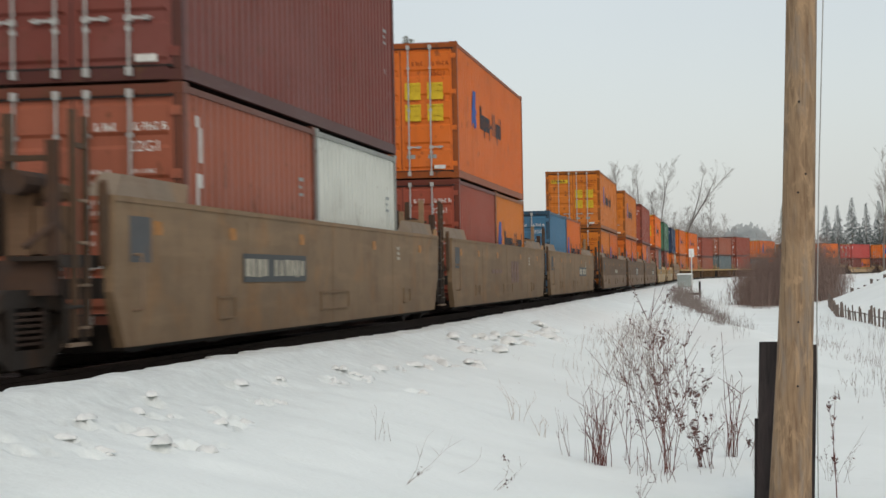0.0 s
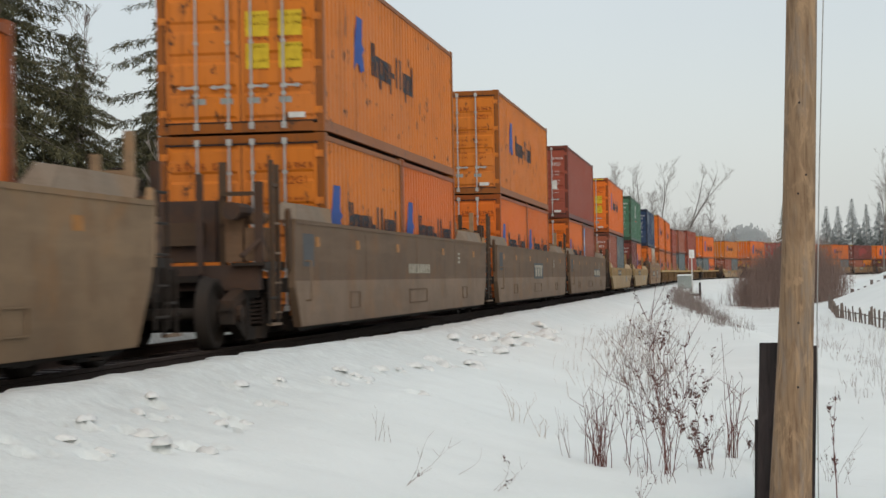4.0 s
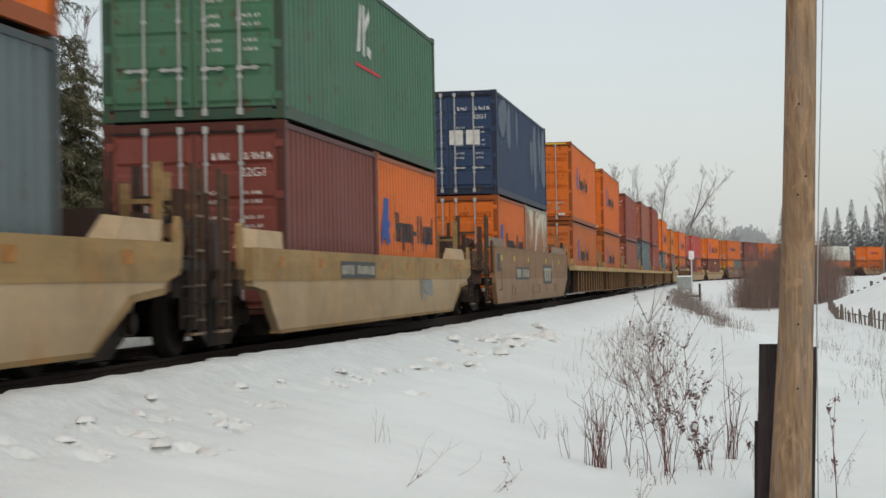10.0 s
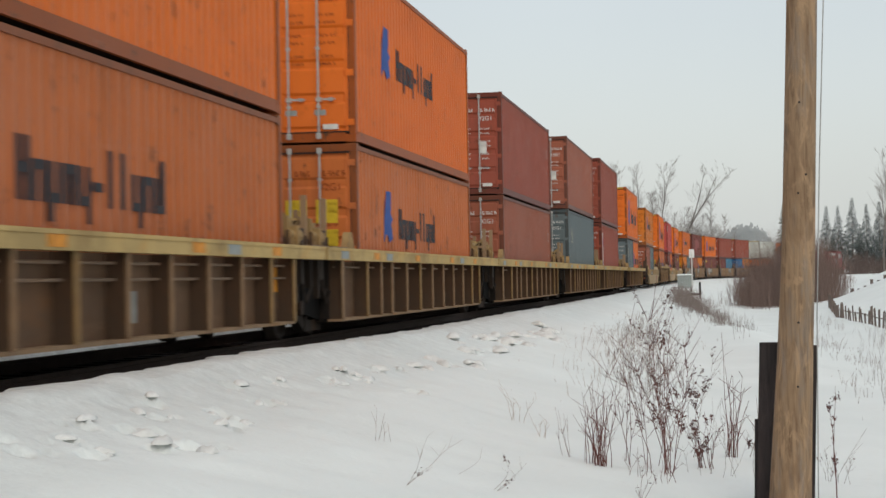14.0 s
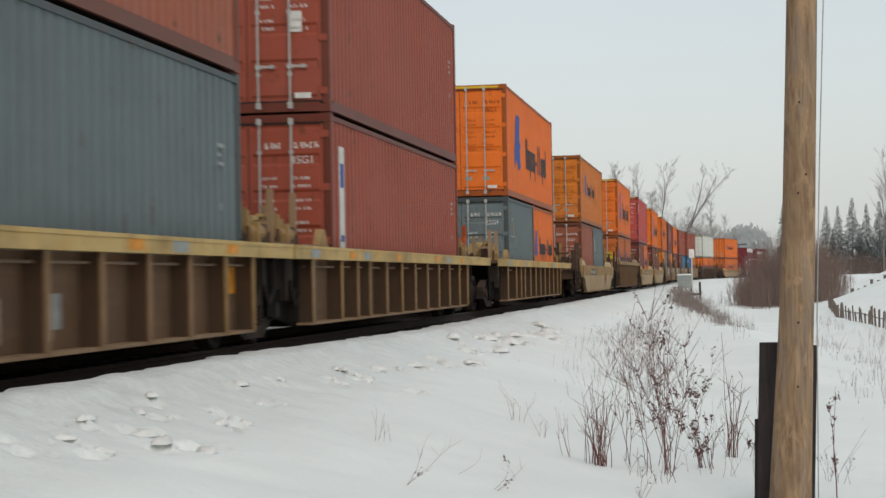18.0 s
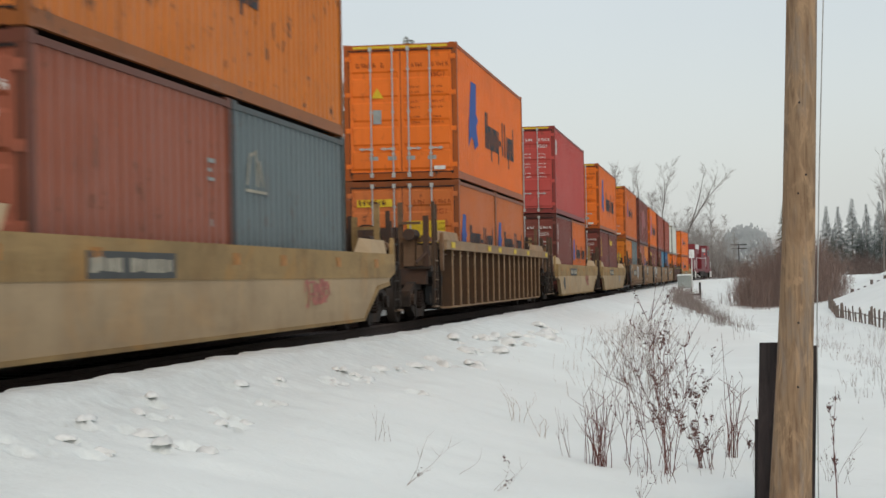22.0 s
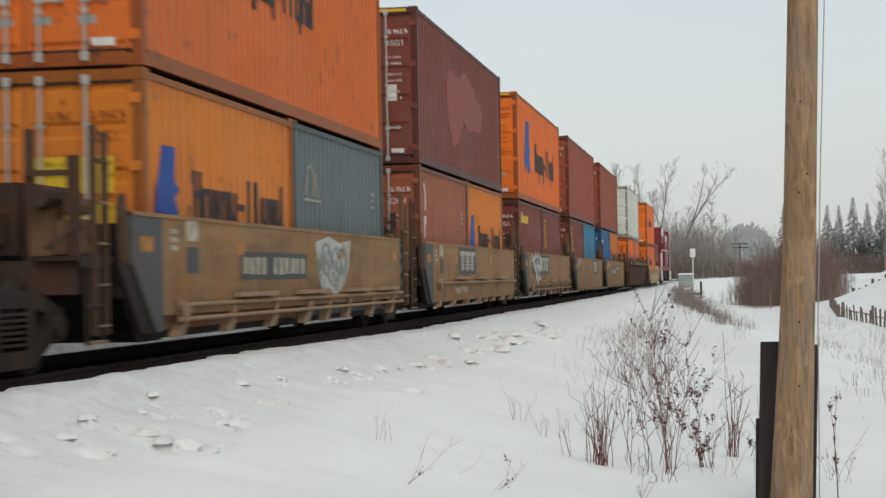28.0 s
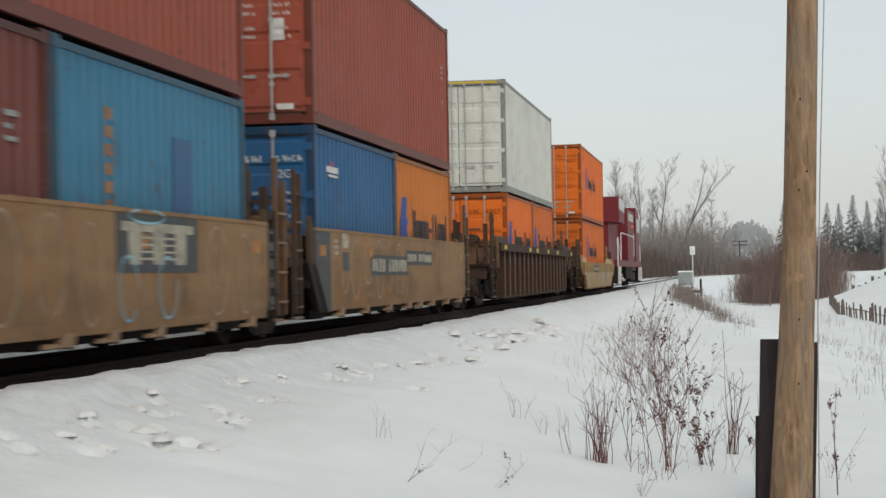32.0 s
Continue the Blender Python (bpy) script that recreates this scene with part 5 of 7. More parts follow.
        for gx in (x0 + .15, x1 - 2.3):
            for y in (-1, 1):
                part("guide_plate", shared("guide d %d" % y, lambda: guide_shape(1.8, .12 * -y)), GRIME[ch], c, "", (gx, y * 1.47, top - .03))
    return c


def pipe_car(kind="pipe", x0=-1.2, x1=12.1, top=1.43):
    """A plain-sided car: two rails below the wall, one rail on a deep wall, or small feet alone."""
    low = {"pipe": .48, "deep": .35, "tab": .34}[kind]
    c = thing("well_car", {"pipe": "tan well car with pipes and brackets along its lower edge", "deep": "tan deep-sided well car with a pipe along its wall", "tab": "tan well car with small feet along its lower edge"}[kind],
              "rail car", "well cars of the train")
    for y, a, b in ((-1, -1.50, -1.42), (1, 1.42, 1.50)):
        side = part("side_wall", shared("pipe side %d %s" % (y, kind), lambda: Shape().slab([(x0 + .86, low), (x1 - .12, low), (x1, low + .2), (x1, top), (x0 + .86, top)], a, b)), GRIME["buff"], c)
        part("end_panel", shared("pipe end panel %d" % y, lambda: Shape().slab([(x0 + .66, .33), (x0 + .86, .33), (x0 + .86, top), (x0, top), (x0, .96)], a, b)), GRIME["slate"], side, "slate-grey end panel")
        part("top_chord", shared("pipe chord %d" % y, lambda: Shape().box(x0, x1, a - .01, b + .06, top - .025, top + .015)), GRIME["buff"], c)
        for z in {"pipe": (.57, .43), "deep": (.70,), "tab": ()}[kind]:
            part("lower_pipe", shared("lower pipe %d" % y, lambda: Shape().rod((x0 + 1.2, 0, 0), (x1 - .1, 0, 0), .024, 8)), GRIME["sand"], c, "pale steel pipe", (0, y * 1.55, z))
        for x in {"pipe": (2.1, 4.9, 7.6, 9.9), "deep": (2.05, 5.1, 8.3), "tab": ()}[kind]:
            part("cover_rail", shared("cover rail %d" % y, lambda: Shape().box(0, 1.6, min(y * 1.5, y * 1.60), max(y * 1.5, y * 1.60), -.02, .03)), GRIME["sand"], c, "pale cover over a pipe joint", (x, 0, .645 if kind == "pipe" else .785))
        if kind != "tab":
            part("elbow", shared("elbow %d" % y, lambda: Shape().slab([(-.05, .10), (.16, .02), (.10, -.08), (-.02, -.14), (-.10, 0)], min(y * 1.5, y * 1.58), max(y * 1.5, y * 1.58))), GRIME["sand"], c, "rusty pipe elbow", (x0 + 1.35, 0, .70 if kind == "deep" else .52))
        for i, x in enumerate((.25, 2.0, 3.85, 5.55, 6.7, 8.0, 9.7, 11.3)):
            tall = low + (.06 if kind == "pipe" else .03)
            wide = .12 if i in (3,) else .05
            part("bracket", shared("bracket %d %s %d" % (y, kind, i == 3), lambda: Shape().slab([(0, tall), (.10 + wide, tall), (.08 + wide, tall - .13), (-.02, .27), (-.22 - wide, .26), (-.20 - wide, .30), (-.05, tall - .12)], min(y * 1.44, y * 1.53), max(y * 1.44, y * 1.53))),
                 GRIME["sand"], c, "pale bent foot", (x, 0, 0))
    part("floor_pan", shared("floor_pan_pipe", lambda: floor_pan(x0 + .9, x1 - .3, .06)), GRIME["dark"], c)
    for x, w in ((x0, -1), (x1, 1)):
        end_gear(c, x, w, 1.45, GRIME["rusty"], 6)
    part("end_chute", shared("end_chute", lambda: Shape().slab([(x0 - .32, .97), (x0 + .0, .97), (x0 + .66, .33), (x0 + .30, .33)], -1.47, -1.38)), GRIME["dark"], c, "dark brown slanting end strut")
    # black walls put the shade of the car gap into their colour
    part("end_bulkhead", shared("pipe bulkhead", lambda: Shape().box(-.05, .05, -1.36, 1.36, .36, 1.36)), RECESS_SHADE, c, "dark well end wall standing in for gap shade", (x0 + .75, 0, 0))
    part("end_bulkhead", shared("pipe bulkhead", Shape), RECESS_SHADE, c, "dark well end wall standing in for gap shade", (x1 - .06, 0, 0))
    rack = part("slotted_panel", shared("slotted panel", lambda: Shape().box(.18, .55, -1.44, -1.40, .42, 1.38).box(.18, .22, -1.47, -1.44, .42, 1.38)), GRIME["slate"], c, "slate-grey slotted end panel", (x1, 0, 0))
    # flat black pieces paint the dark of the open slots
    for z in (.58, .80, 1.02, 1.22):
        part("slot", shared("panel slot", lambda: Shape().box(.28, .50, -1.444, -1.438, 0, .10)), RECESS_SHADE, rack, "black slot", (0, 0, z))
    climb = part("climbing_post", shared("climbing post", lambda: Shape().box(0, .07, -1.40, -1.34, .34, 2.25).box(.40, .47, -1.40, -1.34, .34, 2.0)), GRIME["brown"], c, "rusty brown ladder posts", (x1 + .85, 0, 0))
    for z in (.50, .86, 1.22, 1.58):
        part("rung", shared("post rung", lambda: Shape().rod((.05, -1.41, 0), (.42, -1.41, 0), .016, 6)), GRIME["pale"], climb, "worn pale rung", (0, 0, z))
    return c


def loops(car, y, rings, mat, t=.03, label="faded looping spray paint"):
    """Thin open rings of spray paint; rings: (x, z, half width, half height)."""
    sh, n = Shape(), 26
    for k, (cx, cz, rx, rz) in enumerate(rings):
        for i in range(n - 3):
            a, b = i * math.tau / n + k, (i + 1) * math.tau / n + k
            yy = y - .0006 * k
            sh.add([(cx + (rx + o) * math.cos(u), yy, cz + (rz + o) * math.sin(u)) for u, o in ((a, 0), (b, 0), (b, t), (a, t))], [(3, 2, 1, 0)])
    part("painted_scrawl", sh, mat, car, label)


def bubbles(car, y, blobs, label="pale puffed spray-paint shapes with dark edges"):
    """Puffed shapes without letters: a dark edge behind each pale fill; blobs: (x, z, half width, half height)."""
    dark, pale, n = Shape(), Shape(), 18
    for k, (cx, cz, rx, rz) in enumerate(blobs):
        for sh, grow, dy in ((dark, .045, 0), (pale, 0, .004)):
            sh.add([(cx + (rx + grow) * math.cos(i * math.tau / n) * (1 + .12 * math.sin(3 * i * math.tau / n + k)), y - dy - .0005 * k, cz + (rz + grow) * math.sin(i * math.tau / n)) for i in range(n)], [tuple(range(n))[::-1]])
    part("painted_scrawl", dark, DARK_MARK, car, "dark edges of spray paint")
    part("painted_scrawl", pale, PALE_SPRAY, car, label)


GRIME["slate"] = grimy("slate_end_paint", (0.085, 0.088, 0.092), amount=0.5)

L40, L20, H8, H9 = 12.192, 6.058, 2.591, 2.896
O42, O45 = ("ocodes", "sheets", "big"), ("ocodes", "hazard", "new")
RED = ("codes", "white", "side")
CARS = [
    # place, kind, near truck, far truck, upper, lower
    (18.13, "tan", -3.9, None, ("maroon", H9, RED), [("rose_brown", L20, H8, ("codes", "wl", "side")), ("white", L20, H8, ("side",))]),
    (37.65, "tan", -3.75, None, ("orange", H9, O42), [("red_brown", L20, H8, ("codes",)), ("yellow_orange", L20, H8, ("low",))]),
    (57.2, "tan", -3.95, 14.3, None, [("dusty_blue", L20, H8, ("codes",)), ("orange", L20, H8, ("low",))]),
    (80.6, "grey", -3.3, None, ("old_orange", H8, O42 + ("band",)), [("old_orange", L20, H8, ("ocodes", "low")), ("orange", L20, H8, ("low",))]),
    (100.4, "grey", -3.85, None, ("old_orange", H8, ("ocodes", "big")), [("orange", L20, H8, ("ocodes", "low")), ("orange", L20, H8, ("low",))]),
    (120.0, "grey", -3.85, 14.6, ("red_brown", H8, RED), [("orange", L20, H8, ("ocodes", "band", "low")), ("rose_brown", L20, H8, ("bstrip",))]),
    (141.9, "cream", -2.6, 13.4, ("bright_orange", H8, O42 + ("hazard",)), [("rose_brown", L20, H8, ("codes", "wl", "side")), ("slate", L20, H8, ("sail",))]),
    (162.0, "cream", -2.6, 13.4, ("green", H8, ("codes", "emblem")), [("maroon", L20, H8, ("codes",)), ("orange", L20, H8, ("short",))]),
    (183.7, "buff_t", -3.3, 15.3, ("navy", H8, ("codes", "badge", "two", "patches")), [("orange", L20, H8, ("ocodes", "low")), ("rusty_white", L20, H8, ())]),
    (205.4, "rib", -2.05, None, ("orange", H9, O45[:2] + ("big",)), [("dusty_orange", L40, H8, ("ocodes", "big"))]),
    (222.3, "rib", -2.5, None, ("bright_orange", H9, O45[:2] + ("big",)), [("dusty_orange", L40, H8, ("ocodes", "sheets", "big"))]),
    (240.5, "rib", -3.3, None, ("red_brown", H8, RED), [("rose_brown", L40, H8, RED)]),
    (259.25, "rib", -2.9, None, ("rose_brown", H8, RED), [("slate", L40, H9, ("codes", "sail", "side"))]),
    (276.3, "rib", -3.8, 13.0, ("red_brown", H9, RED), [("red_brown", L40, H9, ("codes", "strip", "side"))]),
    (297.3, "rib", -2.95, 13.6, ("bright_orange", H9, O45), [("slate", L20, H8, ("codes", "sail")), ("bright_orange", L20, H8, ("short",))]),
    (320.8, "cream", -2.6, 15.0, ("old_orange", H8, ("ocodes", "band", "big")), [("rose_brown", L20, H8, ("codes", "badge", "side")), ("slate", L20, H8, ("sail",))]),
    (344.5, "ribd", -4.3, 14.6, ("bright_orange", H9, O45), [("dusty_orange", L20, H8, ("ocodes", "sheets", "band", "low")), ("dusty_orange", L20, H8, ("low",))]),
    (366.3, "cream", -2.6, 13.4, ("crimson", H9, ("codes", "hazard", "wblock")), [("maroon", L20, H8, ("codes", "wl", "side")), ("orange", L20, H8, ("short",))]),
    (386.8, "cream", -2.6, 13.4, ("bright_orange", H9, O45), [("maroon", L20, H8, ("codes", "yl", "side")), ("maroon", L20, H8, ("yw", "side"))]),
    (407.4, "pipe", -2.9, None, ("orange", H9, O45[:2] + ("big",)), [("yellow_orange", L20, H8, ("ocodes", "sheets", "low")), ("slate", L20, H8, ("sail", "side"))]),
    (423.2, "deep", -2.4, None, ("maroon", H9, ("codes", "white", "hazard", "rpatch")), [("rose_brown", L20, H8, ("codes", "wl", "side")), ("yellow_orange", L20, H8, ("short",))]),
    (438.95, "pipe", -2.3, None, ("bright_orange", H9, O45), [("maroon", L20, H8, ("codes", "yw", "side")), ("maroon", L20, H8, ("yl", "side"))]),
    (454.7, "tab", -2.3, None, ("red_brown", H9, RED), [("maroon", L20, H8, ("codes", "yl", "side")), ("sky_blue", L20, H8, ("bpatch",))]),
    (470.5, "tab", -2.3, 13.9, ("red_brown", H9, RED + ("hazard",)), [("blue", L20, H8, ("codes", "small")), ("yellow_orange", L20, H8, ("low",))]),
    (492.2, "plum", -4.3, 14.6, ("white", H9, ("codes", "hazard")), [("bright_orange", L20, H8, ("ocodes", "low")), ("orange", L20, H8, ("low",))]),
    (516.1, "cream", -2.6, 13.4, ("bright_orange", H9, ("ocodes", "big")), [("orange", L40, H8, ("ocodes", "big"))]),
]
MAKERS = {"cream": cream_car, "rib": ribbed_car, "ribd": lambda: ribbed_car(False), "plum": lambda: ribbed_car(False, "plum"), "pipe": pipe_car, "deep": lambda: pipe_car("deep"), "tab": lambda: pipe_car("tab")}
TRAIN = []


def build_train():
    for i, (s0, kind, near, far, upper, lower) in enumerate(CARS):
        car = ribbed_car(True, None, min(15.1, CARS[i + 1][0] - s0 - 3.6), *((-.92, .26) if i == 9 else (-2.3, .215))) if kind == "rib" else MAKERS[kind]() if kind in MAKERS else (high_side(kind, -2.9, 15.9, cut=1.6) if kind == "buff_t" else high_side(kind))
        for x in (near, far):
            if x is not None:
                truck(car, x)
        TRAIN.append((car, s0, Matrix()))
        x, z, h_low = 0.0, 0.305, 0
        for colour, L, H, marks in lower:
            c = container(colour, L, H, marks, True)
            TRAIN.append((c, s0, pose(x, 0, z)))
            x, h_low = x + L + 0.076, H
        if upper:
            colour, H, marks = upper
            TRAIN.append((container(colour, L40, H, marks), s0, pose(0, 0, z + h_low + 0.02)))
        dress(car, i, kind)


def dress(car, i, kind):
    """Plates, reflectors and scrawls on the side that the camera sees."""
    y = -1.5
    if kind in ("tan", "grey", "buff_t"):
        px, pw = {0: (1.2, 3.0), 1: (3.0, 2.2), 2: (7.7, 3.1), 3: (5.0, 2.2), 5: (7.82, 3.13), 8: (1.1, 3.05)}.get(i, (10.4, 1.6))
        if i in (0, 2, 5, 8):
            plate_marks(car, y - .007, px, pw, .78, 1.10, i)
        elif i == 1:
            for k in range(3):
                part("owner_block", shared("owner_block", lambda: Shape().box(0, .44, -.003, 0, 0, .53)), FADED_RED, car, "faded dark red block mark", (6.63 + .56 * k, y - .004, .65))
            part("stencil_lettering", Shape().box(2.95, 3.5, y - .005, y - .002, .88, .97).box(3.6, 4.1, y - .005, y - .002, .88, .97).box(4.2, 4.85, y - .005, y - .002, .88, .97), FADED_RED, car, "dark worn lettering")
        elif i != 4:
            sh = Shape()
            for k in range(8):
                sh.box(px + k * pw / 8, px + (k + .7) * pw / 8, y - .008, y - .004, .90, 1.06)
            part("stencil_lettering", sh, PINK_MARK if i == 1 else PALE_MARK, car, "worn stencilled lettering")
        reflectors(car, y - .001, (-1.9, 0.7, 3.9, 8.6, 12.7), 1.24, .24, .13, mat=YELLOW_MARK if kind == "buff_t" else None)
        if i in (4, 8):
            badge_marks(car, y - .007, {4: 4.9, 8: 7.9}[i], 2.45, {4: .76, 8: .64}[i], {4: 1.2, 8: 1.18}[i])
        part("data_stencil", shared("stencil", lambda: Shape().box(0, .24, -.004, 0, 0, .05).box(0, .24, -.004, 0, .08, .13).box(0, .24, -.004, 0, .16, .21)), PALE_MARK, car, "pale stencilled data", (10.6, y - .001, 1.1))
        part("grey_patch", shared("grey patch", lambda: Shape().box(0, .6, -.003, 0, 0, .42)), GRIME["slate"], car, "dark grey stencil patch", (x_near(kind), y - .001, .98))
    elif kind == "cream":
        plate_marks(car, y - .014, {6: 1.84, 15: .49, 17: 1.75}.get(i, 1.9), 2.45, .84, 1.08, i)
        if i == 17:
            smear(car, y - .003, -.9, .34, .85, .5, GRIME["slate"], i, "grey-blue scraped paint")
        reflectors(car, y - .014, (-1.6, .6, 5.0, 7.1, 10.2, 12.9), .98, .28, .13)
        scrawl(car, y - .002, 8.3, .45, 1.5, .5, PINK_MARK if i in (15, 17) else GREY_MARK, i)
    elif kind == "rib":
        reflectors(car, -1.521, (-.25, 3.4, 7.3, 10.5), 1.095, .42, .11, BRIGHT_REFLECTOR)
        reflectors(car, -1.5205, (.75, -2.6, 8.6), 1.09, .5, .12, GREY_MARK)
        reflectors(car, -1.254, (11.35,) if i == 9 else (-1.75, 11.35), .66, .36, .30, BRIGHT_REFLECTOR)
        if i == 13:
            part("brake_actuator", Shape().rod((13.75, -1.05, 1.24), (13.75, -1.05, 1.60), .085, 12).rod((13.75, -1.05, 1.60), (13.75, -1.05, 1.68), .11, 12).box(13.66, 13.84, -1.16, -1.08, 1.30, 1.48).box(13.95, 14.02, -1.12, -1.04, 1.24, 1.95)
                 .box(13.85, 13.98, -1.10, -1.06, 1.5, 1.58), RED_ORANGE, car, "red-orange brake actuator")
            part("air_tank", Shape().lathe([(.02, 0), (.13, .02), (.17, .08), (.17, .62), (.13, .68), (.02, .70)], (13.3, -1.15, 1.46), 16).box(13.2, 13.4, -1.0, -.6, 1.22, 1.32), GRIME["yellow"], car, "yellow air tank")
        for x, w in {9: ((-.88, .75), (.45, .85)), 10: ((4.35, .5), (4.95, .5)), 12: ((4.4, .6), (5.6, .5)), 14: ((.75, .5), (6.0, .6))}.get(i, ()):
            part("owner_block", Shape().box(0, w, -.004, 0, 0, .36), WORN_PALE, car, "worn pale block mark", (x, -1.254, .33))
        part("data_panel", Shape().box(5.95, 6.3, -1.258, -1.253, .42, .72), GREY_MARK, car, "pale stencilled panel")
    elif kind in ("ribd", "plum"):
        reflectors(car, -1.531, (-3.2, 2.2, 4.05, 7.1, 10.05, 14.9), 1.39, .5, .11, YELLOW_MARK)
    elif kind in ("pipe", "deep", "tab"):
        if i in (20, 21, 22):
            badge_marks(car, y - .001, {20: 2.77, 21: 2.72, 22: 6.85}[i], 2.45, .86, 1.40)
        else:
            plate_marks(car, y - .001, 2.44, 3.1, .81, 1.12, i)
        reflectors(car, y - .001, (-1.0, 2.2, 7.4, 11.4), 1.08, .36, .14)
        if i == 23:
            loops(car, y - .002, ((.6, .95, .22, .36), (1.3, .9, .3, .4), (2.2, 1.0, .25, .3), (3.1, .9, .28, .42), (3.9, .95, .2, .36), (4.8, .9, .3, .4)), FAINT_MARK)
            plate_marks(car, y - .006, 5.4, 2.6, .98, 1.22, 41)
        if i == 19:
            part("paint_smear", Shape().slab([(.1, .72), (.9, .80), (1.6, .72), (2.3, .78), (2.1, .35), (1.7, .1), (1.2, 0), (.9, .12), (.5, .08), (.25, .35)], -.003, 0), PALE_SPRAY, car, "pale smeared spray paint", (5.95, y, .57))
            scrawl(car, y - .007, 6.2, .62, 1.8, .65, GREY_MARK, 5)
        if i == 20:
            part("paint_smear", Shape().slab([(0, .18), (.5, .10), (1.1, .14), (1.9, .12), (1.8, .0), (1.2, .04), (.5, -.02), (.2, .05)], -.003, 0), FAINT_MARK, car, "pale scraped paint", (2.1, y, .48))
        if i == 21:
            bubbles(car, y - .005, ((.95, 1.20, .30, .17), (1.35, 1.36, .26, .12), (1.95, 1.38, .30, .10), (2.55, 1.28, .28, .13), (2.85, 1.08, .22, .15), (1.25, 1.02, .30, .14), (1.8, 1.12, .26, .15), (2.3, 1.02, .28, .13),
                                    (1.55, .82, .18, .20), (1.85, .68, .15, .17), (2.25, .80, .15, .20), (2.5, .66, .14, .14)))
        if i == 22:
            loops(car, y - .002, ((.5, .95, .3, .36), (1.3, .9, .28, .42), (2.3, .95, .3, .4), (3.2, .85, .25, .38), (4.3, .9, .35, .42), (5.3, .92, .3, .4), (6.2, .85, .25, .42), (10.0, .88, .38, .44), (10.0, .92, .14, .2), (11.1, .85, .3, .42)), FAINT_MARK)
            loops(car, y - .012, ((7.15, .72, .25, .28), (8.3, .72, .28, .28), (7.7, 1.38, .5, .05)), PALE_BLUE, .025, "pale blue looping spray paint")
        part("stencil_sheet", shared("stencil sheet", lambda: Shape().box(0, .42, -.004, 0, 0, .22)), WORN_PALE, car, "pale worn data sheet", (.40, y - .001, 1.20))
        part("grey_patch", shared("stencil patch", lambda: Shape().box(0, .40, -.003, 0, 0, .26)), GRIME["slate"], car, "dark grey stencil patch", (.42, y - .001, .88))
        part("data_stencil", shared("stencil", lambda: Shape().box(0, .24, -.004, 0, 0, .05).box(0, .24, -.004, 0, .08, .13).box(0, .24, -.004, 0, .16, .21)), PALE_MARK, car, "pale stencilled data", (-.1, y - .001, 1.1))


def x_near(kind):
    return -2.6


WORN_PALE = plain("worn_pale_lettering", (0.36, 0.305, 0.23), vary=0.5, scale=7)
RED_ORANGE = plain("red_orange_paint", (0.42, 0.07, 0.018), vary=0.3)
FADED_RED = plain("faded_dark_red", (0.135, 0.072, 0.052), vary=0.4, scale=9)
FAINT_MARK = plain("faint_old_scrawl", (0.30, 0.215, 0.15), vary=0.4)
PALE_SPRAY = plain("pale_spray_paint", (0.40, 0.39, 0.36), vary=0.3, scale=3)
PALE_BLUE = plain("pale_blue_scrawl", (0.22, 0.40, 0.48), vary=0.4)


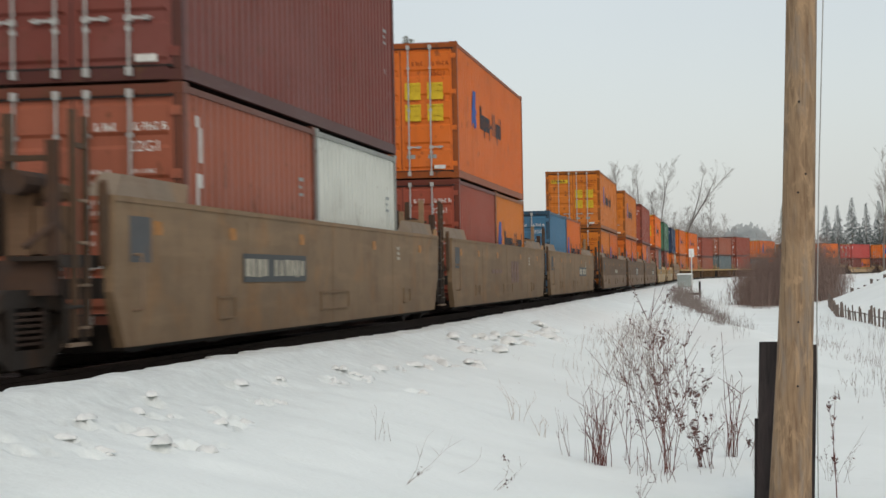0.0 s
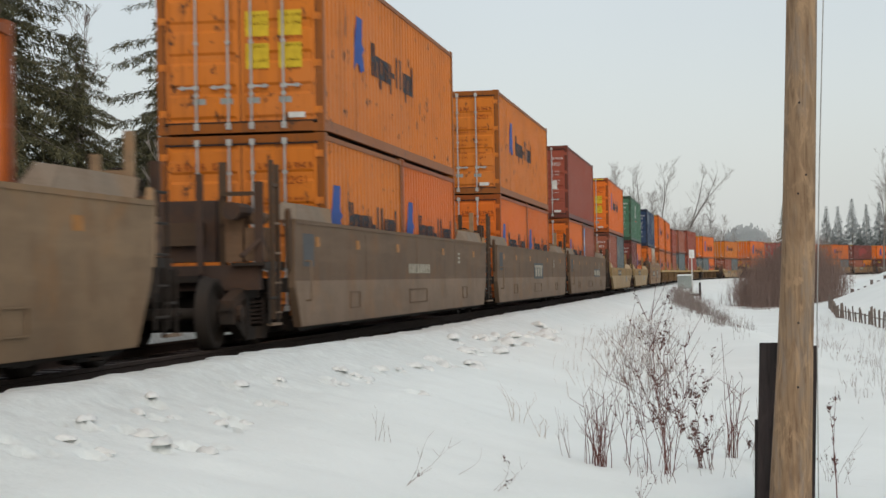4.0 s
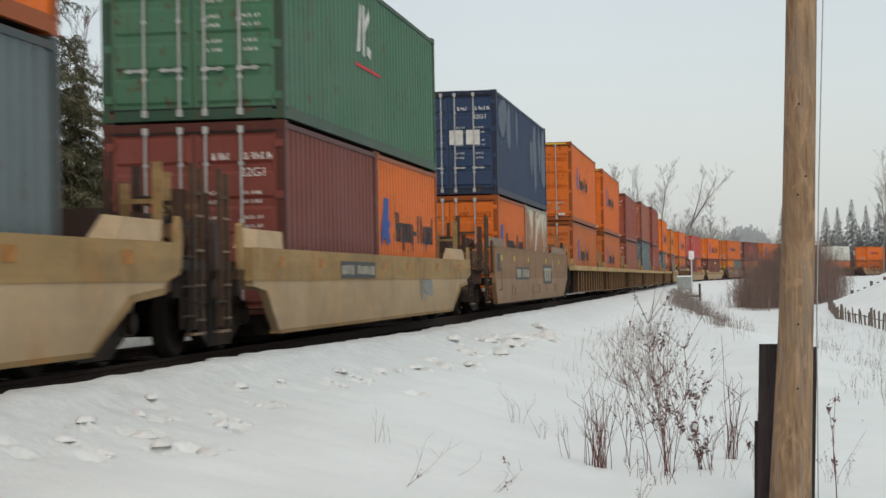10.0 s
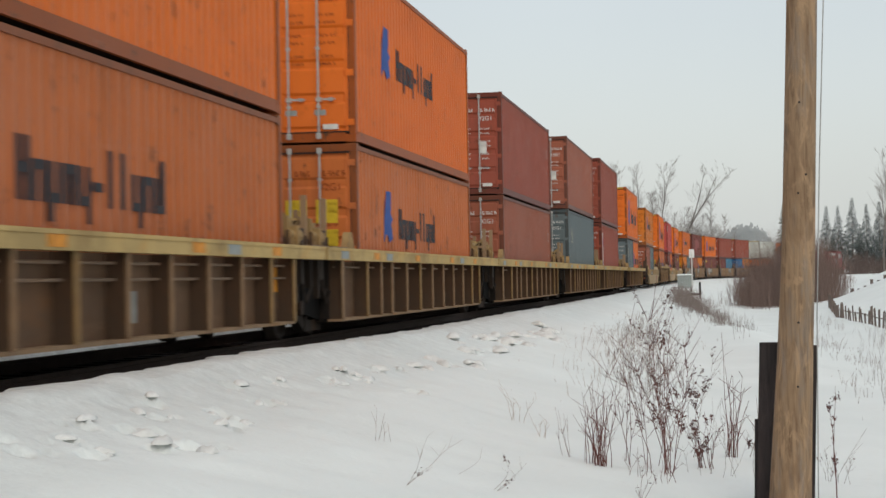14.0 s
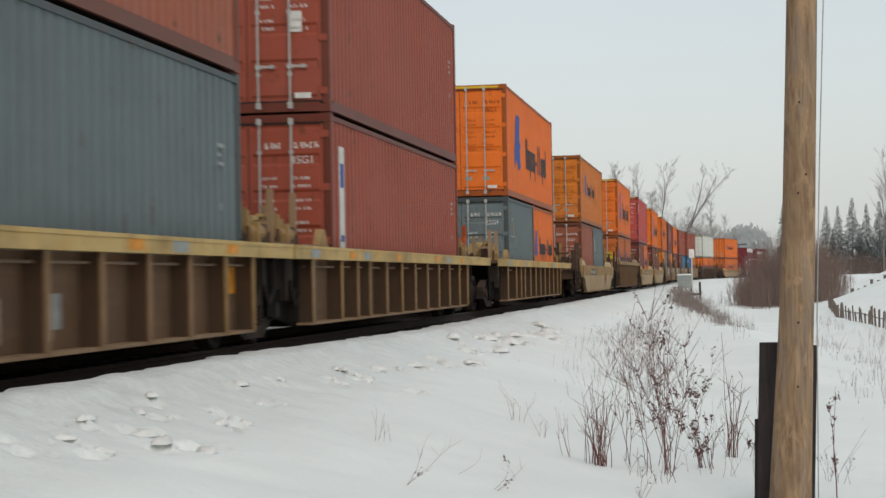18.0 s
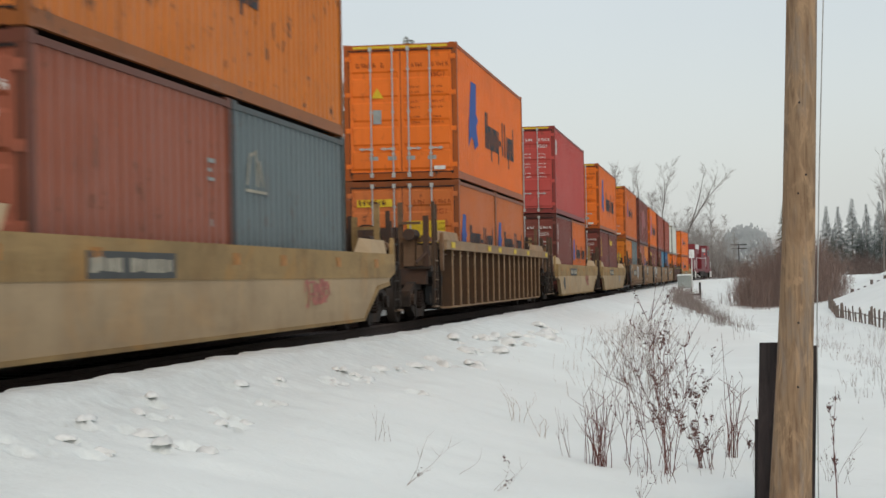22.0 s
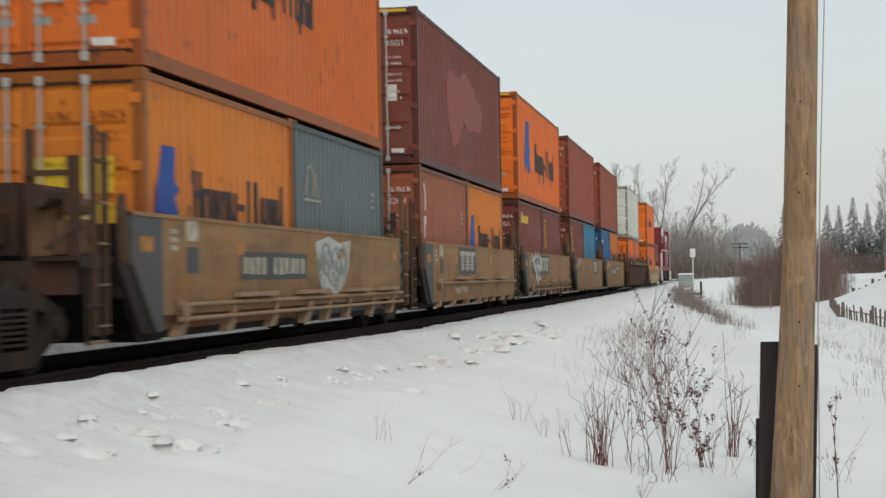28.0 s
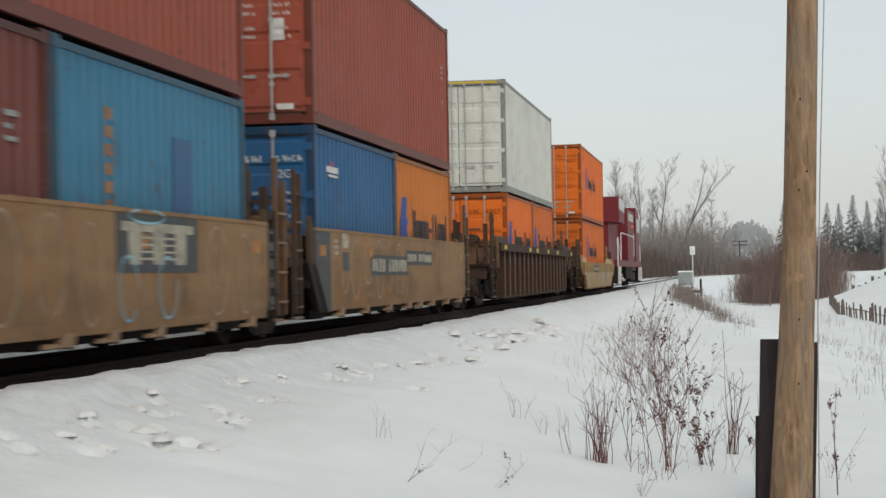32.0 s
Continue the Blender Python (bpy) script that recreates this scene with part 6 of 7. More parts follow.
def locomotive():
    """A six-axle diesel, cab at the far end."""
    c = thing("locomotive", "maroon diesel locomotive with a cab and long hood", "locomotive")
    part("frame_sill", Shape().box(0.3, 22.3, -1.5, 1.5, 1.1, 1.42).box(0.3, 22.3, -1.2, 1.2, 0.9, 1.1), MAROON_LOCO, c)
    part("long_hood", Shape().box(1.2, 15.9, -0.95, 0.95, 1.42, 4.15).slab([(1.2, 4.15), (15.9, 4.15), (15.9, 4.3), (1.5, 4.3)], -0.8, 0.8), MAROON_LOCO, c)
    part("radiator_wing", Shape().slab([(1.0, 3.3), (5.4, 3.3), (5.7, 4.55), (1.0, 4.55)], -1.5, 1.5), MAROON_LOCO, c)
    part("radiator_grille", Shape().slab([(1.05, 3.95), (5.5, 3.85), (5.62, 4.48), (1.05, 4.5)], -1.512, -1.5), plain("silver_panel", (0.60, 0.60, 0.59)), c, "silver-white radiator side panel")
    part("equipment_hood", Shape().box(9.4, 16.0, -1.45, 1.45, 1.42, 4.2), MAROON_LOCO, c)
    part("blower_panel", Shape().box(15.0, 15.9, -1.462, -1.45, 1.7, 3.0), plain("pale_grey_panel", (0.45, 0.45, 0.44)), c, "pale grey grille panel")
    cab = part("cab", Shape().slab([(16.0, 1.42), (19.6, 1.42), (19.6, 3.3), (19.2, 4.4), (16.0, 4.5)], -1.55, 1.55), MAROON_LOCO, c)
    glass, gn, gl, gb = material("cab_glass", 0.08)
    gb.inputs["Base Color"].default_value = (0.25, 0.27, 0.27, 1)
    for x in (16.6, 17.9):
        part("cab_window", Shape().box(x, x + 1.0, -1.575, -1.55, 3.1, 3.9), glass, cab, "cab side window")
        part("cab_window", Shape().box(x, x + 1.0, 1.55, 1.575, 3.1, 3.9), glass, cab, "cab side window")
    part("nose", Shape().slab([(19.6, 1.42), (21.2, 1.42), (21.2, 2.6), (20.9, 2.95), (19.6, 3.25)], -1.0, 1.0), MAROON_LOCO, c)
    part("fuel_tank", Shape().slab([(8.0, .45), (14.4, .45), (14.6, .7), (14.6, 1.1), (7.8, 1.1), (7.8, .7)], -1.4, 1.4), GRIME["dark"], c)
    part("exhaust_stack", Shape().box(8.6, 9.6, -.3, .3, 4.3, 4.55), GRIME["dark"], c)
    part("horn", Shape().rod((17.2, 0, 4.5), (17.2, 0, 4.65), .05).rod((16.9, -.15, 4.7), (17.5, -.15, 4.7), .06, 8, .1).rod((16.9, .15, 4.7), (17.5, .15, 4.7), .06, 8, .1), GRIME["steel"], c)
    rail = plain("white_handrail", (0.7, 0.7, 0.68))
    for y in (-1.46, 1.46):
        part("handrail", Shape().line([(2.6, y * 1.01, 1.3), (2.6, y * 1.01, 2.72), (3.0, y * 1.01, 2.8), (15.6, y * 1.01, 2.8)], .03, 6), rail, c, "white handrail")
        part("end_handrail", Shape().line([(0.2, y, 1.1), (0.2, y, 2.5), (0.5, y, 2.5), (2.3, y, 1.5)], .03, 6), rail, c, "white end handrail")
        part("end_handrail", Shape().line([(22.3, y, .6), (22.3, y, 2.4), (21.3, y, 2.4)], .025, 6), rail, c, "white end handrail")
        for x0 in (0.35, 21.6):
            part("steps", Shape().box(x0, x0 + .7, y - .1, y + .1, .35, .4).box(x0, x0 + .7, y - .1, y + .1, .7, .75).box(x0, x0 + .04, y - .1, y + .1, .3, 1.1).box(x0 + .66, x0 + .7, y - .1, y + .1, .3, 1.1), rail, c, "white-edged steps")
    # window added as a flat pale plate on the hood side
    part("hood_window", Shape().box(10.3, 14.6, -1.475, -1.45, 3.62, 4.02), plain("pale_window", (0.5, 0.52, 0.5)), c, "pale window in the hood side")
    part("hood_marker", Shape().rod((13.5, -1.5, 3.35), (13.5, -1.44, 3.35), .075, 10), glow("marker_glow", (0.9, 0.10, 0.06), 0.8), c, "small red marker lamp")
    for k in range(6):
        part("sand_pipe", shared("sand_pipe", lambda: Shape().rod((0, 0, 0), (.3, 0, 0), .07, 6)), rail, c, "white painted pipe", (5.8 + k * .9, -1.26, .75 - .35 * math.sin((k + .5) / 6 * math.pi)))
    part("pilot", Shape().slab([(22.3, .2), (22.6, .2), (22.45, 1.2), (22.3, 1.2)], -1.45, 1.45), GRIME["dark"], c)
    part("near_pilot", Shape().slab([(.3, .25), (.3, 1.1), (.12, 1.1), (.0, .25)], -1.45, 1.45), GRIME["dark"], c)
    lamp = part("marker_lamp", Shape().rod((19.22, -.6, 4.1), (19.6, -.6, 4.1), .1, 10), glow("marker_red", (0.9, 0.05, 0.03), 1.5), c, "red marker lamp")
    for x in (4.2, 18.4):
        t = part("truck", Shape().box(-1.9, 1.9, -.9, .9, .55, .85), GRIME["dark"], c, "three-axle locomotive truck", (x, 0, 0))
        for y in (-1.12, 1.12):
            part("side_frame", Shape().slab([(-2.5, .55), (-2.3, .35), (2.3, .35), (2.5, .55), (2.4, .8), (-2.4, .8)], y - .1, y + .1), GRIME["steel"], t)
        for dx in (-1.9, 0, 1.9):
            part("wheelset", shared("wheelset", wheelset_shape, True), GRIME["steel"], t, "", (dx, 0, .45))
    return c


build_train()
LOCO = locomotive()
LOCO_S = 534.3
TRAIN.append((LOCO, LOCO_S, Matrix()))


def motions():
    """The train rolls past at an even speed; every wheelset of the well cars turns with it."""
    for ob, s0, offset in TRAIN:
        walk(ob, [(t, ride(s0 - SPEED * t - 3.0, 18.2) @ pose(3.0, 0, 0) @ offset) for t in range(33)])
    turn = {}
    for k, w in WHEELS:
        if k not in turn:
            turn[k] = w
            walk(w, [(i / 30, pose(*w.location, 0, -math.degrees(SPEED * i / 30 / 0.425), 0)) for i in range(961)])
        else:
            w.rotation_mode = "QUATERNION"
            keys = w.animation_data_create()
            keys.action = turn[k].animation_data.action
            keys.action_slot = turn[k].animation_data.action_slot


# ---- plants and far scenery ----
def needle(sh, p, d, length, width, up):
    """A flat diamond-shaped spray from p along d."""
    side = d.cross(up)
    side = side.normalized() * width if side.length > 1e-4 else Vector((width, 0, 0))
    m = p + d * length * 0.45
    sh.add([p, m + side, p + d * length, m - side], [(0, 1, 2, 3)])


def conifer_crown(h, radius, rows, sprays, droop, seed, bare=0.10, size=1.0, cone=0.6, loose=0.5):
    """Boughs with lifted tips, hung with many fine sprays, open and ragged at the edge."""
    rng, sh, wood = random.Random(seed), Shape(), Shape()
    for i in range(rows):
        f = (i + rng.random()) / rows
        z = h * (bare + (1 - bare) * f)
        reach = radius * (1 - f) ** cone * (rng.uniform(1 - loose, 1.0) if rng.random() < .8 else rng.uniform(1.0, 1 + loose * .7)) + 0.10
        a = i * 2.4 + rng.uniform(-.6, .6)
        out = Vector((math.cos(a), math.sin(a), 0))
        sag = droop * rng.uniform(0.5, 1.3)
        pts = [Vector((0, 0, z)) + out * reach * t + Vector((0, 0, reach * (-sag * t + .75 * sag * max(0, t - .55) * t + .10 * math.sin(t * 3)))) for t in (0, .2, .4, .6, .8, 1)]
        for p, q in zip(pts, pts[1:]):
            wood.rod(p, q, 0.024 * (1.2 - f), 3, 0.012 * (1.2 - f), False)
        n = max(6, int(sprays * (0.15 + reach / radius)))
        for _ in range(n // 5):
            t = min(.999, .12 + .9 * rng.random() ** .8)
            k = min(4, int(t * 5))
            p = pts[k].lerp(pts[k + 1], t * 5 - k) + Vector((rng.gauss(0, .05), rng.gauss(0, .05), rng.gauss(0, .03))) * (.4 + reach * .3)
            way = (out * rng.uniform(.1, .8) + Vector((-out.y, out.x, 0)) * rng.gauss(0, .7) + Vector((0, 0, -rng.uniform(.1, 1.3) * (.25 + droop)))).normalized()
            ln = rng.uniform(.18, .55) * size * (.5 + .5 * (1 - f))
            for j in range(5):
                b = p + way * ln * j / 5 + Vector((0, 0, -.10 * droop * (j / 5) ** 2))
                d = (way + Vector((rng.gauss(0, .45), rng.gauss(0, .45), rng.gauss(0, .3)))).normalized()
                needle(sh, b, d, rng.uniform(.14, .30) * size * (.45 + .55 * (1 - f)), rng.uniform(.016, .034) * size * (.45 + .55 * (1 - f)), Vector((rng.random() - .5, rng.random() - .5, rng.random())))
    return sh, wood


CONIFERS = {}


def conifer(kind, x, y, h, label="tall dark conifer with drooping snow-dusted boughs", mat=None, turn=0.0, wide=1.0, group="conifers behind the track"):
    spec = {"cedar": (12.0, 4.3, 270, 640, 0.36), "hemlock": (11.0, 3.6, 230, 520, 0.34), "fir": (12.0, 3.1, 190, 400, 0.32), "far_fir": (18.0, 4.4, 260, 130, 0.32)}[kind]
    if kind not in CONIFERS:
        crown, wood = conifer_crown(*spec, seed=len(CONIFERS) + 5, size=1.9 if kind == "far_fir" else 1.0, cone={"far_fir": 1.1, "fir": .95}.get(kind, .62), loose=.35 if "fir" in kind else .6)
        CONIFERS[kind] = (crown.mesh("crown"), wood.mesh("limbs"), Shape().rod((0, 0, -1), (0, 0, spec[0] * .55), .2, 10, .11).rod((0, 0, spec[0] * .55), (0, 0, spec[0]), .11, 8, .012).mesh("trunk"))
    z = ground_at(x, y)
    t = thing("conifer", label, "tree", group)
    k = h / spec[0]
    for name, me, m in zip(("crown", "bough_wood", "trunk"), CONIFERS[kind], (mat or NEEDLES, BARK, BARK)):
        part(name, me, m, t)
    t.matrix_world = pose(x, y, z, 0, 0, turn) @ Matrix.Diagonal((k * wide, k * wide, k, 1))


def branchy(h, seed, bow, e, forks, r, thin=1.0):
    """A bare tree: slender bowed stems, ascending limbs and fine twigs; forks: (start, y at the top, height share)."""
    rng, trunk, crown = random.Random(seed), Shape(), Shape()
    wob = [rng.uniform(-.02, .02) for _ in range(6)]
    main = lambda f: Vector((wob[0] * h * f + .012 * h * math.sin(f * 5 + wob[1] * 90), bow * f ** e + .008 * h * math.sin(f * 7 + wob[2] * 90), h * f))
    stems = [(main, 0.0, r)]
    for f0, y1, share in forks:
        a, b = main(f0), Vector((rng.uniform(-.04, .04) * h, y1, h * share))
        stems.append((lambda f, a=a, b=b, f0=f0: a.lerp(b, (f - f0) / (1 - f0)) + Vector((0, .3 * math.sin((f - f0) / (1 - f0) * math.pi) * (1 if b.y > a.y else -1), 0)), f0, r * (1 - f0) ** .7))
    for path, f0, rr in stems:
        n = 12
        fs = [f0 + (1 - f0) * i / n for i in range(n + 1)]
        for a, b in zip(fs, fs[1:]):
            k0, k1 = (a - f0) / (1 - f0), (b - f0) / (1 - f0)
            trunk.rod(path(a), path(b), max(.012, rr * (1 - k0) ** .8), 6, max(.01, rr * (1 - k1) ** .8), False)
        for _ in range(int(52 * (1 - f0) * thin)):
            f = max(f0, .30) + (1 - max(f0, .30)) * rng.random() ** .8 * .99
            p, ang = path(f), rng.uniform(0, math.tau)
            grow = (path(min(1, f + .05)) - path(f - .02)).normalized()
            d = (grow * 1.0 + Vector((math.cos(ang), math.sin(ang), 0)) * rng.uniform(.55, 1.25)).normalized()
            ln, br = h * (.07 + .16 * (1 - f)) * rng.uniform(.5, 1.25), .009 + .018 * (1 - f)
            nodes = [p]
            for k in range(3):
                q = nodes[-1] + d * ln / 3
                crown.rod(nodes[-1], q, br * (1 - k * .28), 3, br * (.72 - k * .24), False)
                nodes.append(q)
                d = (d + Vector((rng.gauss(0, .08), rng.gauss(0, .08), .12))).normalized()
            for _ in range(9):
                t = rng.uniform(.3, 2.99)
                b = nodes[int(t)].lerp(nodes[int(t) + 1], t % 1)
                td = (d + Vector((rng.gauss(0, .38), rng.gauss(0, .38), .15))).normalized()
                e1 = b + td * ln * rng.uniform(.2, .5)
                crown.rod(b, e1, .007, 3, .004, False)
                for _ in range(2):
                    m = b.lerp(e1, rng.uniform(.3, .9))
                    crown.rod(m, m + (td + Vector((rng.gauss(0, .4), rng.gauss(0, .4), .1))).normalized() * ln * .2, .005, 3, .003, False)
    return trunk, crown


BARE = {}


def bare_tree(variant, x, y, h, turn=0.0, label="tall leafless tree with fine grey twigs", mat=None):
    if variant not in BARE:
        spec = {"straight": (18.3, 21, .2, 1.5, [(.55, .9, .93)], .15), "forked": (18.8, 34, -2.9, 2.5, [(.6, -1.0, .96), (.45, .9, .72)], .15), "leaning": (17.2, 47, -8.2, 2.3, [(.50, -4.2, 1.06), (.62, -6.2, 1.02)], .17),
                "slim": (11.0, 58, -.3, 2.0, [], .085), "crooked": (12.0, 63, .9, 1.6, [(.4, -.8, .85)], .10), "birch": (9.0, 71, .1, 1.3, [(.10, .95, .62), (.42, -.75, .78)], .06, .09)}[variant]
        tr, cr = branchy(*spec)
        BARE[variant] = (spec[0], tr.mesh("trunk"), cr.mesh("crown"))
    h0, tr, cr = BARE[variant]
    t = thing("bare_tree", label, "tree", "leafless trees along the line")
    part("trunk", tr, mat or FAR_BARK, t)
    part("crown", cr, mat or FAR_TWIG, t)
    t.matrix_world = pose(x, y, ground_at(x, y) - .2, 0, 0, turn) @ Matrix.Scale(h / h0, 4)


def thicket(name, label, spots, mat, height, stems, seed, r=0.012, fork=4, category="brush"):
    """Dense leafless brush as one mass; spots: (x, y, radius along x, radius along y, height factor)."""
    rng, sh = random.Random(seed), Shape()
    total = sum(s[2] * s[3] for s in spots)
    for cx, cy, rx, ry, hf in spots:
        n = int(stems * rx * ry / total)
        a, w = np.array([rng.gauss(0, .5) for _ in range(n)]), np.array([rng.gauss(0, .5) for _ in range(n)])
        xs, ys = cx + a * rx, cy + w * ry
        zs = snow_height(xs, ys)
        for x, y, z, da, dw in zip(xs, ys, zs, a, w):
            h = height * hf * rng.uniform(.45, 1.05) * max(.35, 1 - .35 * (da * da + dw * dw))
            p = Vector((x, y, z - .05))
            d = Vector((rng.gauss(0, .22), rng.gauss(0, .22), 1)).normalized()
            q = p + d * h
            side = Vector((rng.gauss(0, 1), rng.gauss(0, 1), 0)).normalized() * r
            sh.add([p - side, p + side, q], [(0, 1, 2)])
            for _ in range(fork):
                f = rng.uniform(.3, .9)
                b = p.lerp(q, f)
                e = b + (d + Vector((rng.gauss(0, .55), rng.gauss(0, .55), rng.uniform(-.1, .3)))).normalized() * h * rng.uniform(.18, .4)
                s2 = Vector((rng.gauss(0, 1), rng.gauss(0, 1), rng.gauss(0, .4))).normalized() * r * .6
                sh.add([b - s2, b + s2, e], [(0, 1, 2)])
    return single(name, sh, mat, label, category, kind="stuff")


def shrub(x, y, h, spread, stems, seed, mat, label, leaves=0, fork=5, r=0.0042, name="shrub", lean=(0, 0), category="shrub", leaf_size=(.014, .034), fan=1.0, low=.45, side=1.0):
    """A leafless shrub close to the camera: separate stems, side twigs, withered leaf and seed clumps."""
    rng, st, lf = random.Random(seed), Shape(), Shape()
    base = Vector((x, y, ground_at(x, y) - .03))
    for _ in range(stems):
        p = base + Vector((rng.gauss(0, spread * .28), rng.gauss(0, spread * .28), 0))
        d = Vector((rng.gauss(0, .22) * fan + lean[0], rng.gauss(0, .30) * fan + lean[1], 1)).normalized()
        hh, nodes = h * rng.uniform(low, 1.05), []
        for i in range(5):
            q = p + d * hh / 5
            rr = r * (1 - i * .15)
            st.rod(p, q, rr, 4, rr * .85, False)
            nodes.append((q, d.copy()))
            p = q
            d = (d + Vector((rng.gauss(0, .16), rng.gauss(0, .19), .02)) * (.35 + .65 * fan)).normalized()
        for _ in range(fork):
            b, bd = rng.choice(nodes[1:])
            e_d = (bd + Vector((rng.gauss(0, .5), rng.gauss(0, .6), rng.uniform(-.1, .3)))).normalized()
            ln = hh * rng.uniform(.10, .38) * side
            e = b + e_d * ln
            st.rod(b, e, r * .55, 3, r * .3, False)
            for _ in range(leaves * 3 if rng.random() < .34 else 0):
                c = b.lerp(e, rng.uniform(.2, 1.1)) + Vector((rng.gauss(0, .012), rng.gauss(0, .012), rng.gauss(0, .012)))
                s = rng.uniform(*leaf_size)
                u, w = Vector((rng.gauss(0, 1), rng.gauss(0, 1), rng.gauss(0, 1))).normalized(), Vector((rng.gauss(0, 1), rng.gauss(0, 1), rng.gauss(0, 1))).normalized()
                lf.add([c - u * s, c + w * s * .6, c + u * s, c - w * s * .6], [(0, 1, 2, 3)])
    t = thing(name, label, category, "dry shrubs in the snow")
    part("stem_clump", st, mat, t)
    if leaves:
        part("withered_leaves", lf, LEAF_DEAD, t, "dark withered leaves and seed heads")
    return t


def build_pole():
    t = thing("utility_pole", "weathered brown wooden utility pole with small bolt holes", "pole")
    rng, rings, n = random.Random(4), [], 28
    sh = Shape()
    zs = np.arange(-1.6, 9.0, 0.12)
    bx = 13.0
    mid = lambda z: float(np.interp(z, [-1.6, -.8, .95, 2.72, 9], [-.36, -.405, -.496, -.5535, -.75]))
    thick = lambda z: float(np.interp(z, [-1.6, -.8, .2, .95, 2.72, 9], [.165, .146, .125, .117, .108, .09]))
    for k, z in enumerate(zs):
        r, cx, cy = thick(z), bx, mid(z)
        for i in range(n):
            a = i * math.tau / n
            bumpy = 1 + .035 * noise.noise((math.cos(a) * 1.6, math.sin(a) * 1.6, z * .55)) + .02 * noise.noise((math.cos(a) * 5, math.sin(a) * 5, z * .4))
            sh.v.append((cx + r * bumpy * math.cos(a), cy + r * bumpy * math.sin(a), z))
    for k in range(len(zs) - 1):
        for i in range(n):
            sh.f.append((k * n + i, k * n + (i + 1) % n, (k + 1) * n + (i + 1) % n, (k + 1) * n + i))
    part("pole_shaft", sh.mesh("pole_shaft", True), POLE_WOOD, t)
    for z, dy in ((1.98, .012), (1.47, -.04), (1.34, .012), (.43, -.01), (-.02, -.02)):
        r, y = thick(z), mid(z) + dy
        part("bolt_hole", shared("bolt_hole", lambda: Shape().rod((-.008, 0, 0), (.02, 0, 0), .008, 10)), GASKET, t, "dark bolt head", (bx - r * .985, y, z))
    w = thing("ground_cable", "thin grey cable hung beside the wooden pole", "cable")
    part("strand", Shape().line([(13.05, -.95, 8.5), (13.05, -.708, 2.72), (13.05, -.654, 1.51), (13.05, -.616, .47), (13.05, -.595, -1.1)], .0045, 6), plain("bright_strand", (0.36, 0.37, 0.37), 0.45, 0.3), w)
    g = thing("timber_guard", "dark creosoted timber boards standing behind the pole", "timber")
    slant = lambda x0, x1, ya, yb, yc, yd, z0, z1: Shape().add([(x0, ya, z0), (x1, ya, z0), (x1, yb, z0), (x0, yb, z0), (x0, yc, z1), (x1, yc, z1), (x1, yd, z1), (x0, yd, z1)],
                                                                [(0, 3, 2, 1), (4, 5, 6, 7), (0, 1, 5, 4), (1, 2, 6, 5), (2, 3, 7, 6), (3, 0, 4, 7)])
    part("board", slant(13.22, 13.28, -.40, -.155, -.415, -.212, -1.3, .28), DARK_WOOD, g)
    part("board", slant(13.22, 13.28, -.565, -.41, -.622, -.425, -1.3, .255), DARK_WOOD, g)
    part("backing_board", slant(13.29, 13.34, -.45, -.145, -.45, -.168, -1.3, -.28), DARK_WOOD, g)


